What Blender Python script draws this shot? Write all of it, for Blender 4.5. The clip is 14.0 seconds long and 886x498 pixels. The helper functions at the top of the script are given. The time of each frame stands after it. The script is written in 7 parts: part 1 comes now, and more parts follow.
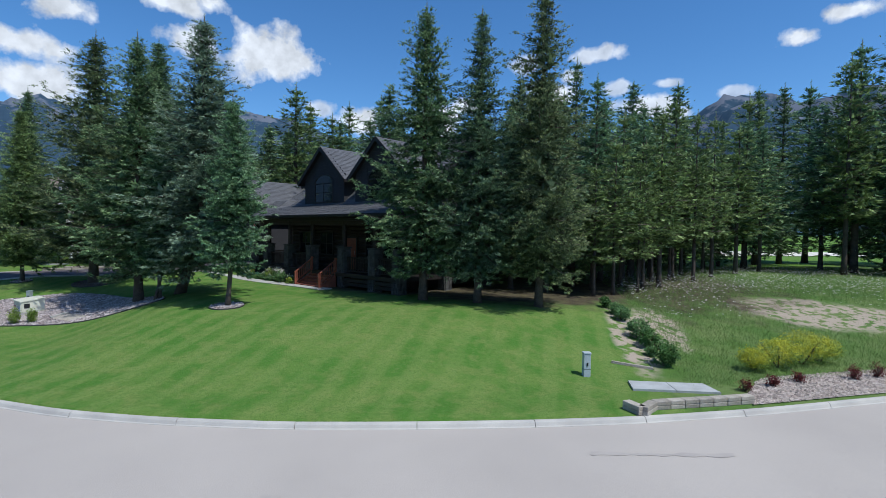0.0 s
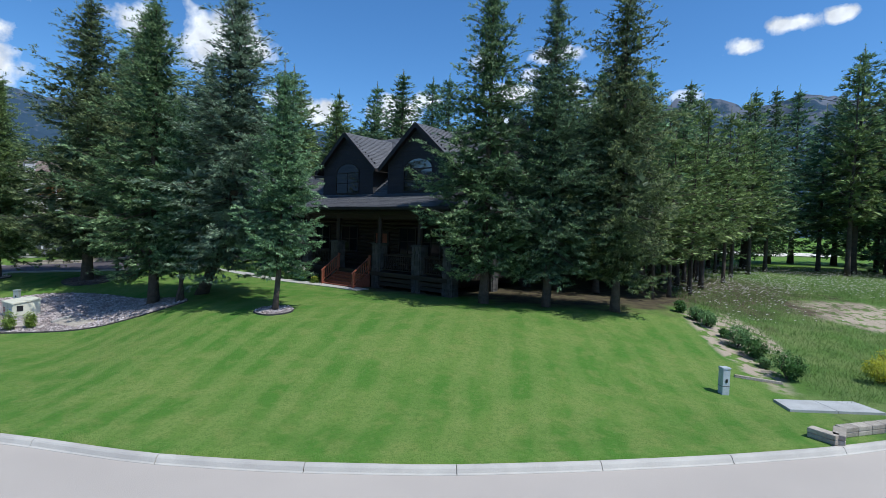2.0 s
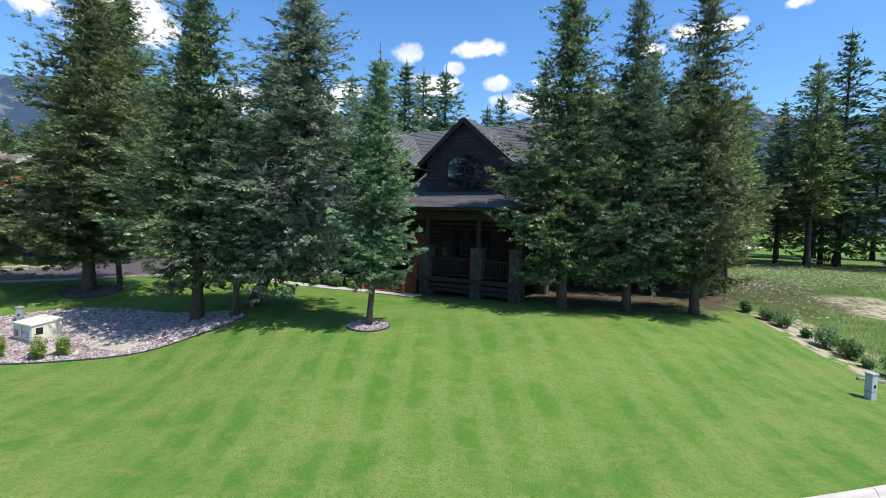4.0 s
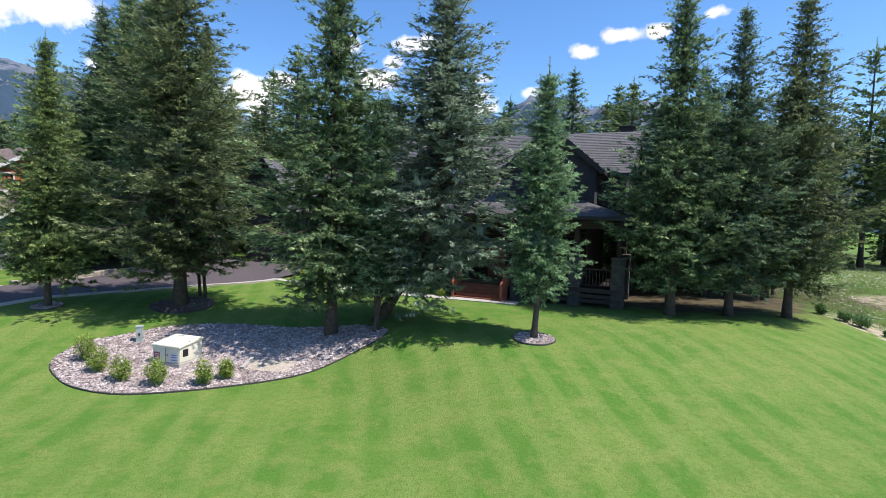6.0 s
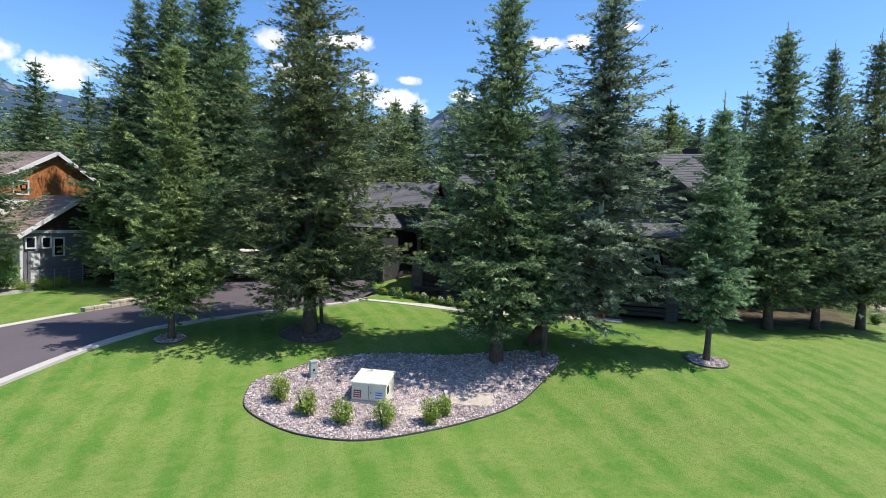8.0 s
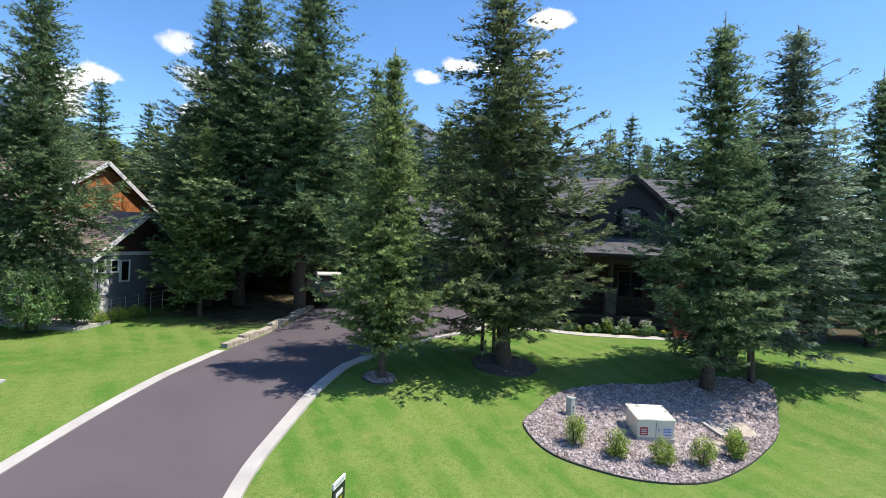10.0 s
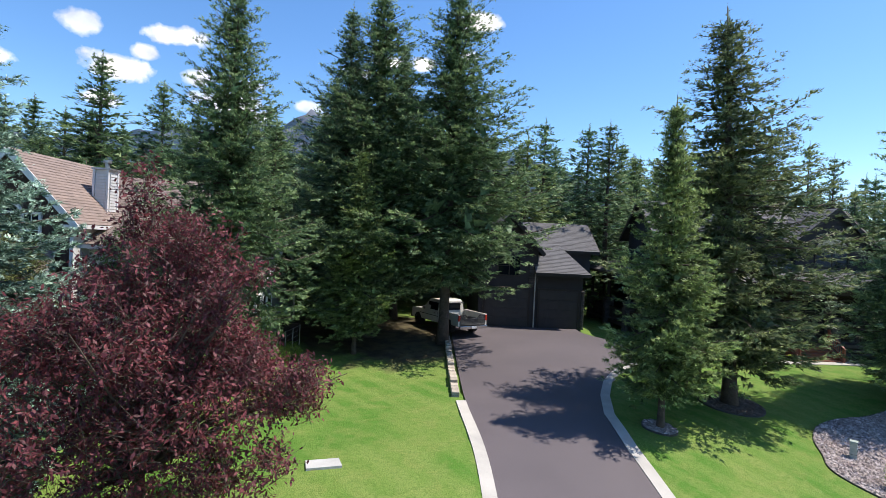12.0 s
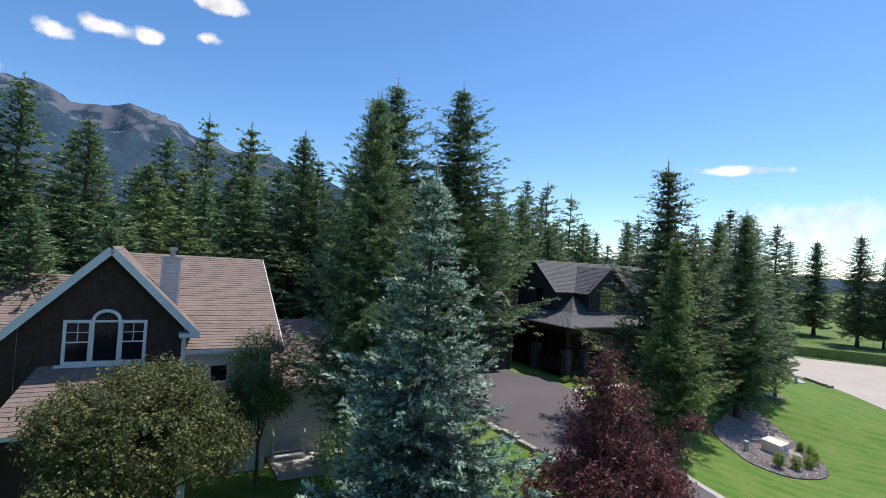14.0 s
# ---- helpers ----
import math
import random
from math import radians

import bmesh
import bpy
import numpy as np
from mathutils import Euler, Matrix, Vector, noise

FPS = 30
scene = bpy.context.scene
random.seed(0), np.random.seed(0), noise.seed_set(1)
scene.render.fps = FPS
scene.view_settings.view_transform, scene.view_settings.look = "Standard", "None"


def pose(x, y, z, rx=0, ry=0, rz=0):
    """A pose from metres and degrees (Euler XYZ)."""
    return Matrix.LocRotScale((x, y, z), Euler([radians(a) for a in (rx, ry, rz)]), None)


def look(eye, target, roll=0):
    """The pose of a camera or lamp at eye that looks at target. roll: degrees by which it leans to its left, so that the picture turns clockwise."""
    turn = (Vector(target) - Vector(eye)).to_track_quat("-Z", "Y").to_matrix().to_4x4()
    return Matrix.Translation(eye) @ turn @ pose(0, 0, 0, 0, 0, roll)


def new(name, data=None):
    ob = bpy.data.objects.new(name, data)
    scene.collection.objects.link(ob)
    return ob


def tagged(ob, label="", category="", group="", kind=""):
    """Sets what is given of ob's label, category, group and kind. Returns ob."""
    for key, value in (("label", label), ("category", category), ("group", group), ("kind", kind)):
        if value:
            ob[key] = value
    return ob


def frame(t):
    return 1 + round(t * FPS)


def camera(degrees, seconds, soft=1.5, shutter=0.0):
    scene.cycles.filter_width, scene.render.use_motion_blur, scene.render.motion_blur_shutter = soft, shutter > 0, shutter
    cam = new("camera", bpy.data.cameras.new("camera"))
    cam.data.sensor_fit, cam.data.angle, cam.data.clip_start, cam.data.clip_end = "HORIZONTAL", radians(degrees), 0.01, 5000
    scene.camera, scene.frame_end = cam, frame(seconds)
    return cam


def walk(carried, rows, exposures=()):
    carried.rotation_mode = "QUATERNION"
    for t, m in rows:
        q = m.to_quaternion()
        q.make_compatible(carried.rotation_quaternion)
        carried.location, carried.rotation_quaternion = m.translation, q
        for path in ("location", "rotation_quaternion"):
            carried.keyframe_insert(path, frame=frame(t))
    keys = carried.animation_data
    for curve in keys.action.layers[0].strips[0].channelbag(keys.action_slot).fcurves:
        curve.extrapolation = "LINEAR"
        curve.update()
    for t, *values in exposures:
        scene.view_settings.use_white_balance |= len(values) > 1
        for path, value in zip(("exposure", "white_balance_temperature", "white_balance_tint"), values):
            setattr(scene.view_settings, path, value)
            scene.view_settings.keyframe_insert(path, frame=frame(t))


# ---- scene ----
cam = camera(82.0, 14.0, soft=0.8)
PATH = [
    (0, (5.646, 2.114, 4.642), (5.297, 4.082, 4.579), 0.9),
    (0.5, (4.576, 2.581, 4.628), (4.262, 4.555, 4.559), 1.0),
    (1, (3.516, 3.169, 4.592), (3.205, 5.143, 4.516), 1.1),
    (1.5, (2.086, 3.527, 4.594), (1.819, 5.507, 4.514), 1.4),
    (2, (0.464, 3.836, 4.579), (0.276, 5.825, 4.501), 1.8),
    (4.5, (-8.178, 5.318, 4.963), (-8.006, 7.308, 4.859), 1.8),
    (5, (-10.226, 5.465, 5.073), (-9.986, 7.448, 4.968), 2.0),
    (5.5, (-12.22, 5.729, 5.147), (-11.919, 7.703, 5.039), 1.9),
    (6, (-14.12, 6.027, 5.235), (-13.78, 7.995, 5.123), 1.9),
    (6.5, (-16.242, 6.391, 5.484), (-15.843, 8.347, 5.366), 1.9),
    (7, (-18.287, 6.82, 5.896), (-17.828, 8.763, 5.772), 1.9),
    (9.5, (-30.396, 11.831, 5.741), (-29.548, 13.642, 5.714), 2.6),
    (10, (-32.842, 13.262, 5.807), (-31.937, 15.046, 5.784), 2.6),
    (10.5, (-35.282, 14.873, 6.115), (-34.333, 16.633, 6.082), 2.7),
    (11, (-37.756, 16.534, 6.311), (-36.745, 18.259, 6.287), 2.9),
    (11.5, (-40.033, 18.106, 6.706), (-38.985, 19.809, 6.67), 2.6),
    (12, (-42.767, 19.819, 6.928), (-41.628, 21.463, 6.912), 2.8),
    (12.5, (-45.503, 21.415, 7.237), (-44.249, 22.973, 7.24), 3.2),
    (13, (-48.617, 23.439, 7.941), (-47.196, 24.847, 7.952), 3.6),
    (13.5, (-52.08, 25.879, 8.945), (-50.458, 27.049, 8.972), 3.7),
    (14, (-55.536, 28.315, 10.086), (-53.757, 29.228, 10.136), 3.6),
]
walk(cam, [(t, look(eye, target, roll)) for t, eye, target, roll in PATH], exposures=((0,0.05, 5850, 6), (2.2, 0.22, 5900, 6), (4.3, 0.74, 6550, 11), (7.2, 0.82, 6650, 13), (9.3, 0.90, 6750, 13), (12, 0.86, 6800, 12), (13, 0.80, 7000, 12), (14, 0.42, 6600, 11)))

# ---------- world, sun, exposure ----------
SUN_AZ, SUN_EL = 117.0, 62.0          # clockwise from +y, degrees
world = bpy.data.worlds.new("sky")
scene.world = world
world.use_nodes = True
wt = world.node_tree
wt.nodes.clear()


def wmath(op, a, b=None, clamp=False):
    n = wt.nodes.new("ShaderNodeMath")
    n.operation, n.use_clamp = op, clamp
    for i, s in enumerate((a, b)):
        if s is None:
            continue
        if isinstance(s, (int, float)):
            n.inputs[i].default_value = s
        else:
            wt.links.new(s, n.inputs[i])
    return n.outputs[0]


sky = wt.nodes.new("ShaderNodeTexSky")
sky.sky_type = "NISHITA"
sky.sun_disc = False
sky.sun_elevation, sky.sun_rotation = radians(SUN_EL), radians(SUN_AZ)
sky.altitude, sky.air_density, sky.dust_density, sky.ozone_density = 1200, 1.0, 0.7, 4.0
geo = wt.nodes.new("ShaderNodeTexCoord")
ray_dir = geo.outputs["Generated"]
big = wt.nodes.new("ShaderNodeTexNoise")
big.inputs["Scale"].default_value, big.inputs["Detail"].default_value, big.inputs["Roughness"].default_value = 16, 7, 0.58
wt.links.new(ray_dir, big.inputs["Vector"])
wob = wmath("MULTIPLY", wmath("SUBTRACT", big.outputs["Fac"], 0.5), 2.6)
# cumulus: azimuth, elevation, half width, half height (degrees), density
CLOUDS = [
    (-47, 18.8, 3.0, 1.6, 1), (-38, 21.5, 4.2, 1.5, 1), (-49.5, 15.6, 4.6, 1.6, 1), (-50, 12.3, 6.5, 2.0, 1),
    (-36.5, 17.8, 3.6, 1.8, 0.9), (-29, 17.8, 5.6, 3.0, 1), (-23.8, 13.0, 1.8, 0.9, 0.7), (-19.2, 11.8, 3.2, 1.7, 1),
    (24.2, 17.7, 1.7, 0.95, 1), (28.2, 19.2, 2.6, 0.9, 1), (13.2, 15.3, 1.6, 0.55, 0.7), (8.4, 15.3, 1.9, 0.9, 0.7),
    (14.1, 12.3, 2.2, 0.8, 0.8), (19.5, 13.8, 2.2, 0.7, 0.6), (-1.2, 18, 1.8, 1.0, 0.6), (-7.5, 13.9, 2.4, 1.0, 0.9),
    (-11, 12.3, 3.0, 2.3, 1), (1.6, 14.8, 3.2, 1.5, 1), (0.2, 11.9, 1.6, 0.9, 0.8), (5.8, 18.6, 3.4, 1.0, 0.8), (37.5, 23.7, 2.2, 1.0, 1),
    (36.6, 20.3, 2.0, 0.7, 1), (31.5, 19.3, 1.4, 0.8, 1), (11.8, 13.3, 3.2, 1.5, 0.9), (3.5, 16.6, 1.6, 0.8, 0.7), (92, 10.6, 4.2, 0.5, 0.8), (99, 5, 8, 2.6, 0.55),
    (-60, 15, 6, 3, 1), (140, 22, 9, 3, 0.8), (-110, 24, 8, 3, 0.8), (-150, 18, 10, 3, 0.8), (180, 25, 7, 3, 0.8),
]
total = None
for az, el, hw, hh, dens in CLOUDS:
    a, e = radians(az), radians(el)
    fwd = (math.sin(a) * math.cos(e), math.cos(a) * math.cos(e), math.sin(e))
    side = (math.cos(a), -math.sin(a), 0.0)
    upv = (-math.sin(a) * math.sin(e), -math.cos(a) * math.sin(e), math.cos(e))
    dots = []
    for vec, size in ((side, hw), (upv, hh)):
        dn = wt.nodes.new("ShaderNodeVectorMath")
        dn.operation = "DOT_PRODUCT"
        wt.links.new(ray_dir, dn.inputs[0])
        dn.inputs[1].default_value = [c / radians(size) for c in vec]
        dots.append(dn.outputs["Value"])
    front = wt.nodes.new("ShaderNodeVectorMath")
    front.operation = "DOT_PRODUCT"
    wt.links.new(ray_dir, front.inputs[0])
    front.inputs[1].default_value = fwd
    r2 = wmath("ADD", wmath("POWER", dots[0], 2.0), wmath("POWER", dots[1], 2.0))
    r = wmath("SQRT", r2)
    m = wmath("MULTIPLY", wmath("ADD", wmath("SUBTRACT", 0.95, r), wob), 2.2, True)
    m = wmath("MULTIPLY", wmath("MULTIPLY", m, wmath("GREATER_THAN", front.outputs["Value"], 0.5)), dens)
    total = m if total is None else wmath("MAXIMUM", total, m)
shade = wt.nodes.new("ShaderNodeTexNoise")
shade.inputs["Scale"].default_value, shade.inputs["Detail"].default_value = 28, 4
wt.links.new(ray_dir, shade.inputs["Vector"])
tone = wt.nodes.new("ShaderNodeMapRange")
tone.inputs[1].default_value, tone.inputs[2].default_value, tone.inputs[3].default_value, tone.inputs[4].default_value = 0.3, 0.65, 5.5, 9.0
wt.links.new(shade.outputs["Fac"], tone.inputs[0])
white = wt.nodes.new("ShaderNodeCombineXYZ")
wt.links.new(tone.outputs[0], white.inputs[0])
wt.links.new(tone.outputs[0], white.inputs[1])
wt.links.new(wmath("MULTIPLY", tone.outputs[0], 1.04), white.inputs[2])
mixc = wt.nodes.new("ShaderNodeMix")
mixc.data_type = "RGBA"
wt.links.new(total, mixc.inputs[0])
deep = wt.nodes.new("ShaderNodeHueSaturation")
deep.inputs["Saturation"].default_value, deep.inputs["Value"].default_value = 1.18, 1.36
wt.links.new(sky.outputs[0], deep.inputs["Color"])
wt.links.new(deep.outputs[0], mixc.inputs[6])
wt.links.new(white.outputs[0], mixc.inputs[7])
bg = wt.nodes.new("ShaderNodeBackground")
bg.inputs["Strength"].default_value = 0.1
wt.links.new(mixc.outputs[2], bg.inputs["Color"])
wout = wt.nodes.new("ShaderNodeOutputWorld")
wt.links.new(bg.outputs[0], wout.inputs[0])

sun_data = bpy.data.lights.new("sun", "SUN")
sun_data.energy, sun_data.angle, sun_data.color = 4.0, radians(0.53), (1.0, 0.95, 0.87)
sun = new("sun", sun_data)
sun_vec = Vector((math.sin(radians(SUN_AZ)) * math.cos(radians(SUN_EL)), math.cos(radians(SUN_AZ)) * math.cos(radians(SUN_EL)), math.sin(radians(SUN_EL))))
sun.matrix_world = look(sun_vec * 200, (0, 0, 0))


# ---------- materials ----------
def material(name, base, second=None, scale=6.0, rough=0.8, metal=0.0, bump=0.0, bump_scale=40.0, fine=0.12, spread=0.0, detail=5.0, trans=0.0, spec=None):
    """A principled material with a slow stain between two colours, a fine grain and relief, and a shift per object or island."""
    m = bpy.data.materials.new(name)
    m.use_nodes = True
    nt = m.node_tree
    b = nt.nodes["Principled BSDF"]
    b.inputs["Roughness"].default_value, b.inputs["Metallic"].default_value = rough, metal
    if spec is not None:
        b.inputs["Specular IOR Level"].default_value = spec
    tc = nt.nodes.new("ShaderNodeTexCoord")
    n1 = nt.nodes.new("ShaderNodeTexNoise")
    n1.inputs["Scale"].default_value, n1.inputs["Detail"].default_value = scale, detail
    nt.links.new(tc.outputs["Object"], n1.inputs["Vector"])
    n2 = nt.nodes.new("ShaderNodeTexNoise")
    n2.inputs["Scale"].default_value, n2.inputs["Detail"].default_value = bump_scale, 4
    nt.links.new(tc.outputs["Object"], n2.inputs["Vector"])
    ramp = nt.nodes.new("ShaderNodeMapRange")
    ramp.inputs[1].default_value, ramp.inputs[2].default_value = 0.32, 0.68
    nt.links.new(n1.outputs["Fac"], ramp.inputs[0])
    mix = nt.nodes.new("ShaderNodeMix")
    mix.data_type = "RGBA"
    mix.inputs[6].default_value = (*base, 1)
    mix.inputs[7].default_value = (*(second or [c * 0.72 for c in base]), 1)
    nt.links.new(ramp.outputs[0], mix.inputs[0])
    hsv = nt.nodes.new("ShaderNodeHueSaturation")
    nt.links.new(mix.outputs[2], hsv.inputs["Color"])
    val = nt.nodes.new("ShaderNodeMapRange")
    val.inputs[1].default_value, val.inputs[2].default_value = 0.25, 0.75
    val.inputs[3].default_value, val.inputs[4].default_value = 1 - fine, 1 + fine
    nt.links.new(n2.outputs["Fac"], val.inputs[0])
    v_out = val.outputs[0]
    if spread:
        g = nt.nodes.new("ShaderNodeNewGeometry")
        oi = nt.nodes.new("ShaderNodeObjectInfo")
        add = nt.nodes.new("ShaderNodeMath")
        add.operation = "ADD"
        nt.links.new(g.outputs["Random Per Island"], add.inputs[0])
        nt.links.new(oi.outputs["Random"], add.inputs[1])
        fr = nt.nodes.new("ShaderNodeMath")
        fr.operation = "FRACT"
        nt.links.new(add.outputs[0], fr.inputs[0])
        sp = nt.nodes.new("ShaderNodeMapRange")
        sp.inputs[3].default_value, sp.inputs[4].default_value = 1 - spread, 1 + spread
        nt.links.new(fr.outputs[0], sp.inputs[0])
        mul = nt.nodes.new("ShaderNodeMath")
        mul.operation = "MULTIPLY"
        nt.links.new(sp.outputs[0], mul.inputs[0])
        nt.links.new(v_out, mul.inputs[1])
        v_out = mul.outputs[0]
    nt.links.new(v_out, hsv.inputs["Value"])
    nt.links.new(hsv.outputs[0], b.inputs["Base Color"])
    if bump:
        bp = nt.nodes.new("ShaderNodeBump")
        bp.inputs["Strength"].default_value, bp.inputs["Distance"].default_value = bump, 0.02
        nt.links.new(n2.outputs["Fac"], bp.inputs["Height"])
        nt.links.new(bp.outputs[0], b.inputs["Normal"])
    if trans:
        tr = nt.nodes.new("ShaderNodeBsdfTranslucent")
        nt.links.new(hsv.outputs[0], tr.inputs["Color"])
        ms = nt.nodes.new("ShaderNodeMixShader")
        ms.inputs[0].default_value = trans
        nt.links.new(b.outputs[0], ms.inputs[1])
        nt.links.new(tr.outputs[0], ms.inputs[2])
        nt.links.new(ms.outputs[0], nt.nodes["Material Output"].inputs[0])
    return m


def needles(name, inner, outer, trans=0.32):
    return material(name, outer, inner, scale=1.5, rough=0.55, bump_scale=26, fine=0.45, spread=0.35, detail=3.0, trans=trans, spec=0.3)


M_ROAD = material("road_asphalt", (0.435, 0.382, 0.335), (0.385, 0.338, 0.298), 0.25, 0.9, bump=0.35, bump_scale=60, fine=0.14)
M_DRIVE = material("drive_asphalt", (0.092, 0.077, 0.085), (0.074, 0.062, 0.070), 0.35, 0.75, bump=0.4, bump_scale=70, fine=0.2)
M_CONC = material("concrete", (0.44, 0.42, 0.385), (0.35, 0.335, 0.31), 1.3, 0.85, bump=0.3, bump_scale=50, fine=0.1)
M_KERB = material("kerb_concrete", (0.49, 0.455, 0.405), (0.39, 0.36, 0.325), 1.3, 0.88, bump=0.3, bump_scale=50, fine=0.12)
M_SLAB = material("pale_slab", (0.44, 0.44, 0.43), (0.34, 0.34, 0.33), 2, 0.85, bump=0.3, bump_scale=50)
M_BLOCK = material("wall_block", (0.42, 0.37, 0.31), (0.30, 0.26, 0.21), 5, 0.9, bump=0.7, bump_scale=30, fine=0.2, spread=0.2)
M_MULCH = material("stone_mulch", (0.22, 0.18, 0.17), (0.32, 0.28, 0.27), 9, 0.9, bump=0.8, bump_scale=26, fine=0.35)
M_PEBBLE = material("pebble", (0.42, 0.37, 0.36), (0.23, 0.18, 0.17), 3, 0.85, spread=0.55, bump_scale=30)
M_GRAVEL = material("pale_gravel", (0.42, 0.36, 0.31), (0.34, 0.27, 0.22), 8, 0.9, bump=0.8, bump_scale=24, fine=0.3)
M_EDGE = material("bed_edging", (0.06, 0.055, 0.05), None, 6, 0.7)
M_BARK = material("bark", (0.105, 0.08, 0.062), (0.055, 0.042, 0.034), 5, 0.9, bump=0.9, bump_scale=22, fine=0.3)


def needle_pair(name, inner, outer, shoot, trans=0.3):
    """Older needles and this year's paler shoots, inner shade and sunlit tips painted in."""
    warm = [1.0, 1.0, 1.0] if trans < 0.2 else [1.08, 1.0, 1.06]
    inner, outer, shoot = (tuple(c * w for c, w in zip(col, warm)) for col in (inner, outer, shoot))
    return needles(name, inner, outer, trans), needles("sunlit_young_" + name, outer, shoot, trans)


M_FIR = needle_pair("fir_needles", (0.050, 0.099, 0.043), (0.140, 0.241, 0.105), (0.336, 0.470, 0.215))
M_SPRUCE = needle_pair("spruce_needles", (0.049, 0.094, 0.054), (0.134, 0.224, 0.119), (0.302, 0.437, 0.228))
M_BRIGHT = needle_pair("sunlit_young_spruce_needles", (0.058, 0.123, 0.062), (0.162, 0.291, 0.141), (0.347, 0.538, 0.269))
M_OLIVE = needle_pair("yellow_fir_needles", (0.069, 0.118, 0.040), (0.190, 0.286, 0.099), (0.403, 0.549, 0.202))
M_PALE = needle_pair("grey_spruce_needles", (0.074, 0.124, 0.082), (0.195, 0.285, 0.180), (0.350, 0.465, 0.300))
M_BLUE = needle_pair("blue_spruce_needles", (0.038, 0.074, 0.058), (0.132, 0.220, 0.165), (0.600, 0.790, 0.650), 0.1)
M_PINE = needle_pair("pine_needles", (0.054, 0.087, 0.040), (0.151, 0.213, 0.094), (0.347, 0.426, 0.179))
M_PLUM = needles("plum_leaves", (0.066, 0.021, 0.029), (0.220, 0.058, 0.068), 0.35)
M_APPLE = needles("crab_leaves", (0.060, 0.085, 0.024), (0.175, 0.190, 0.060), 0.3)
M_SHRUB = needles("shrub_leaves", (0.040, 0.095, 0.024), (0.105, 0.215, 0.055), 0.3)
M_LEAF = needles("bush_leaves", (0.090, 0.175, 0.060), (0.225, 0.370, 0.145), 0.4)
M_LIME = needles("lime_leaves", (0.140, 0.230, 0.036), (0.320, 0.410, 0.090), 0.4)
M_YELLOW = material("yellow_blossom", (0.62, 0.56, 0.03), (0.42, 0.44, 0.03), 4, 0.6, spread=0.3, trans=0.3)
M_RED = needles("red_leaves", (0.070, 0.012, 0.012), (0.19, 0.030, 0.030), 0.3)
M_WHITEF = material("white_petals", (0.75, 0.72, 0.66), None, 5, 0.6, trans=0.2)
M_REDF = material("red_petals", (0.5, 0.04, 0.05), None, 5, 0.6)
M_TALL = needles("tall_grass", (0.115, 0.215, 0.048), (0.240, 0.330, 0.110), 0.45)
M_SIDING = material("charcoal_siding", (0.033, 0.032, 0.037), (0.026, 0.025, 0.029), 2, 0.8, bump=0.3, bump_scale=30)
M_LOG = material("dark_log_wall", (0.034, 0.020, 0.015), (0.022, 0.014, 0.011), 3, 0.7, bump=0.3, bump_scale=25)
M_TRIMD = material("dark_trim", (0.022, 0.016, 0.014), None, 4, 0.6)
M_SHINGLE = material("slate_shingle", (0.108, 0.106, 0.114), (0.086, 0.085, 0.092), 1.5, 0.85, bump=0.4, bump_scale=26, fine=0.16, spread=0.10)
M_TANROOF = material("tan_shingle", (0.235, 0.178, 0.155), (0.19, 0.145, 0.128), 1.5, 0.85, bump=0.4, bump_scale=26, fine=0.15, spread=0.10)
M_CEDAR = material("red_cedar", (0.270, 0.080, 0.046), (0.190, 0.056, 0.034), 6, 0.55, bump=0.2, bump_scale=40)
M_STONE = material("rubble_stone", (0.085, 0.080, 0.078), (0.05, 0.047, 0.045), 3, 0.85, bump=0.6, bump_scale=24, spread=0.3)
M_MORTAR = material("mortar", (0.08, 0.075, 0.072), None, 10, 0.9)
M_GLASS = material("window_glass", (0.010, 0.013, 0.018), None, 2, 0.04, spec=0.14)
M_DORMER = material("dormer_glass", (0.010, 0.013, 0.018), None, 2, 0.04, spec=1.0)
M_DORMER.node_tree.nodes["Principled BSDF"].inputs["IOR"].default_value = 1.65
M_FRAMEW = material("white_trim", (0.64, 0.65, 0.66), (0.55, 0.56, 0.58), 3, 0.55)
M_LIGHTS = material("light_grey_siding", (0.60, 0.60, 0.58), (0.53, 0.53, 0.51), 2, 0.7, bump_scale=30)
M_BLUEG = material("slate_blue_siding", (0.150, 0.155, 0.180), (0.125, 0.13, 0.152), 2, 0.7, bump_scale=30)
M_BROWN = material("brown_shakes", (0.045, 0.022, 0.016), (0.028, 0.015, 0.012), 6, 0.8, bump=0.5, bump_scale=30, spread=0.3)
M_ORANGE = material("cedar_shakes", (0.40, 0.155, 0.045), (0.28, 0.10, 0.03), 5, 0.75, bump=0.4, bump_scale=30, spread=0.2)
M_DOOR = material("garage_panel", (0.030, 0.028, 0.032), None, 3, 0.55)
M_METAL = material("galvanised", (0.42, 0.43, 0.44), None, 8, 0.4, metal=0.8)
M_GREENBOX = material("pale_green_enamel", (0.33, 0.38, 0.35), (0.28, 0.33, 0.30), 3, 0.45)
M_CREAM = material("cream_enamel", (0.70, 0.67, 0.54), (0.62, 0.60, 0.48), 3, 0.45)
M_PEDESTAL = material("grey_enamel", (0.46, 0.49, 0.51), (0.38, 0.41, 0.43), 3, 0.5)
M_STICKR = material("red_sticker", (0.35, 0.05, 0.05), None, 20, 0.5)
M_STICKB = material("blue_sticker", (0.12, 0.2, 0.5), None, 20, 0.5)
M_BLACK = material("black_plastic", (0.015, 0.015, 0.016), None, 8, 0.5)
M_RUBBER = material("tyre_rubber", (0.018, 0.018, 0.018), None, 20, 0.85, bump=0.3)
M_PAINT = material("white_car_paint", (0.66, 0.65, 0.61), (0.58, 0.57, 0.54), 2, 0.25)
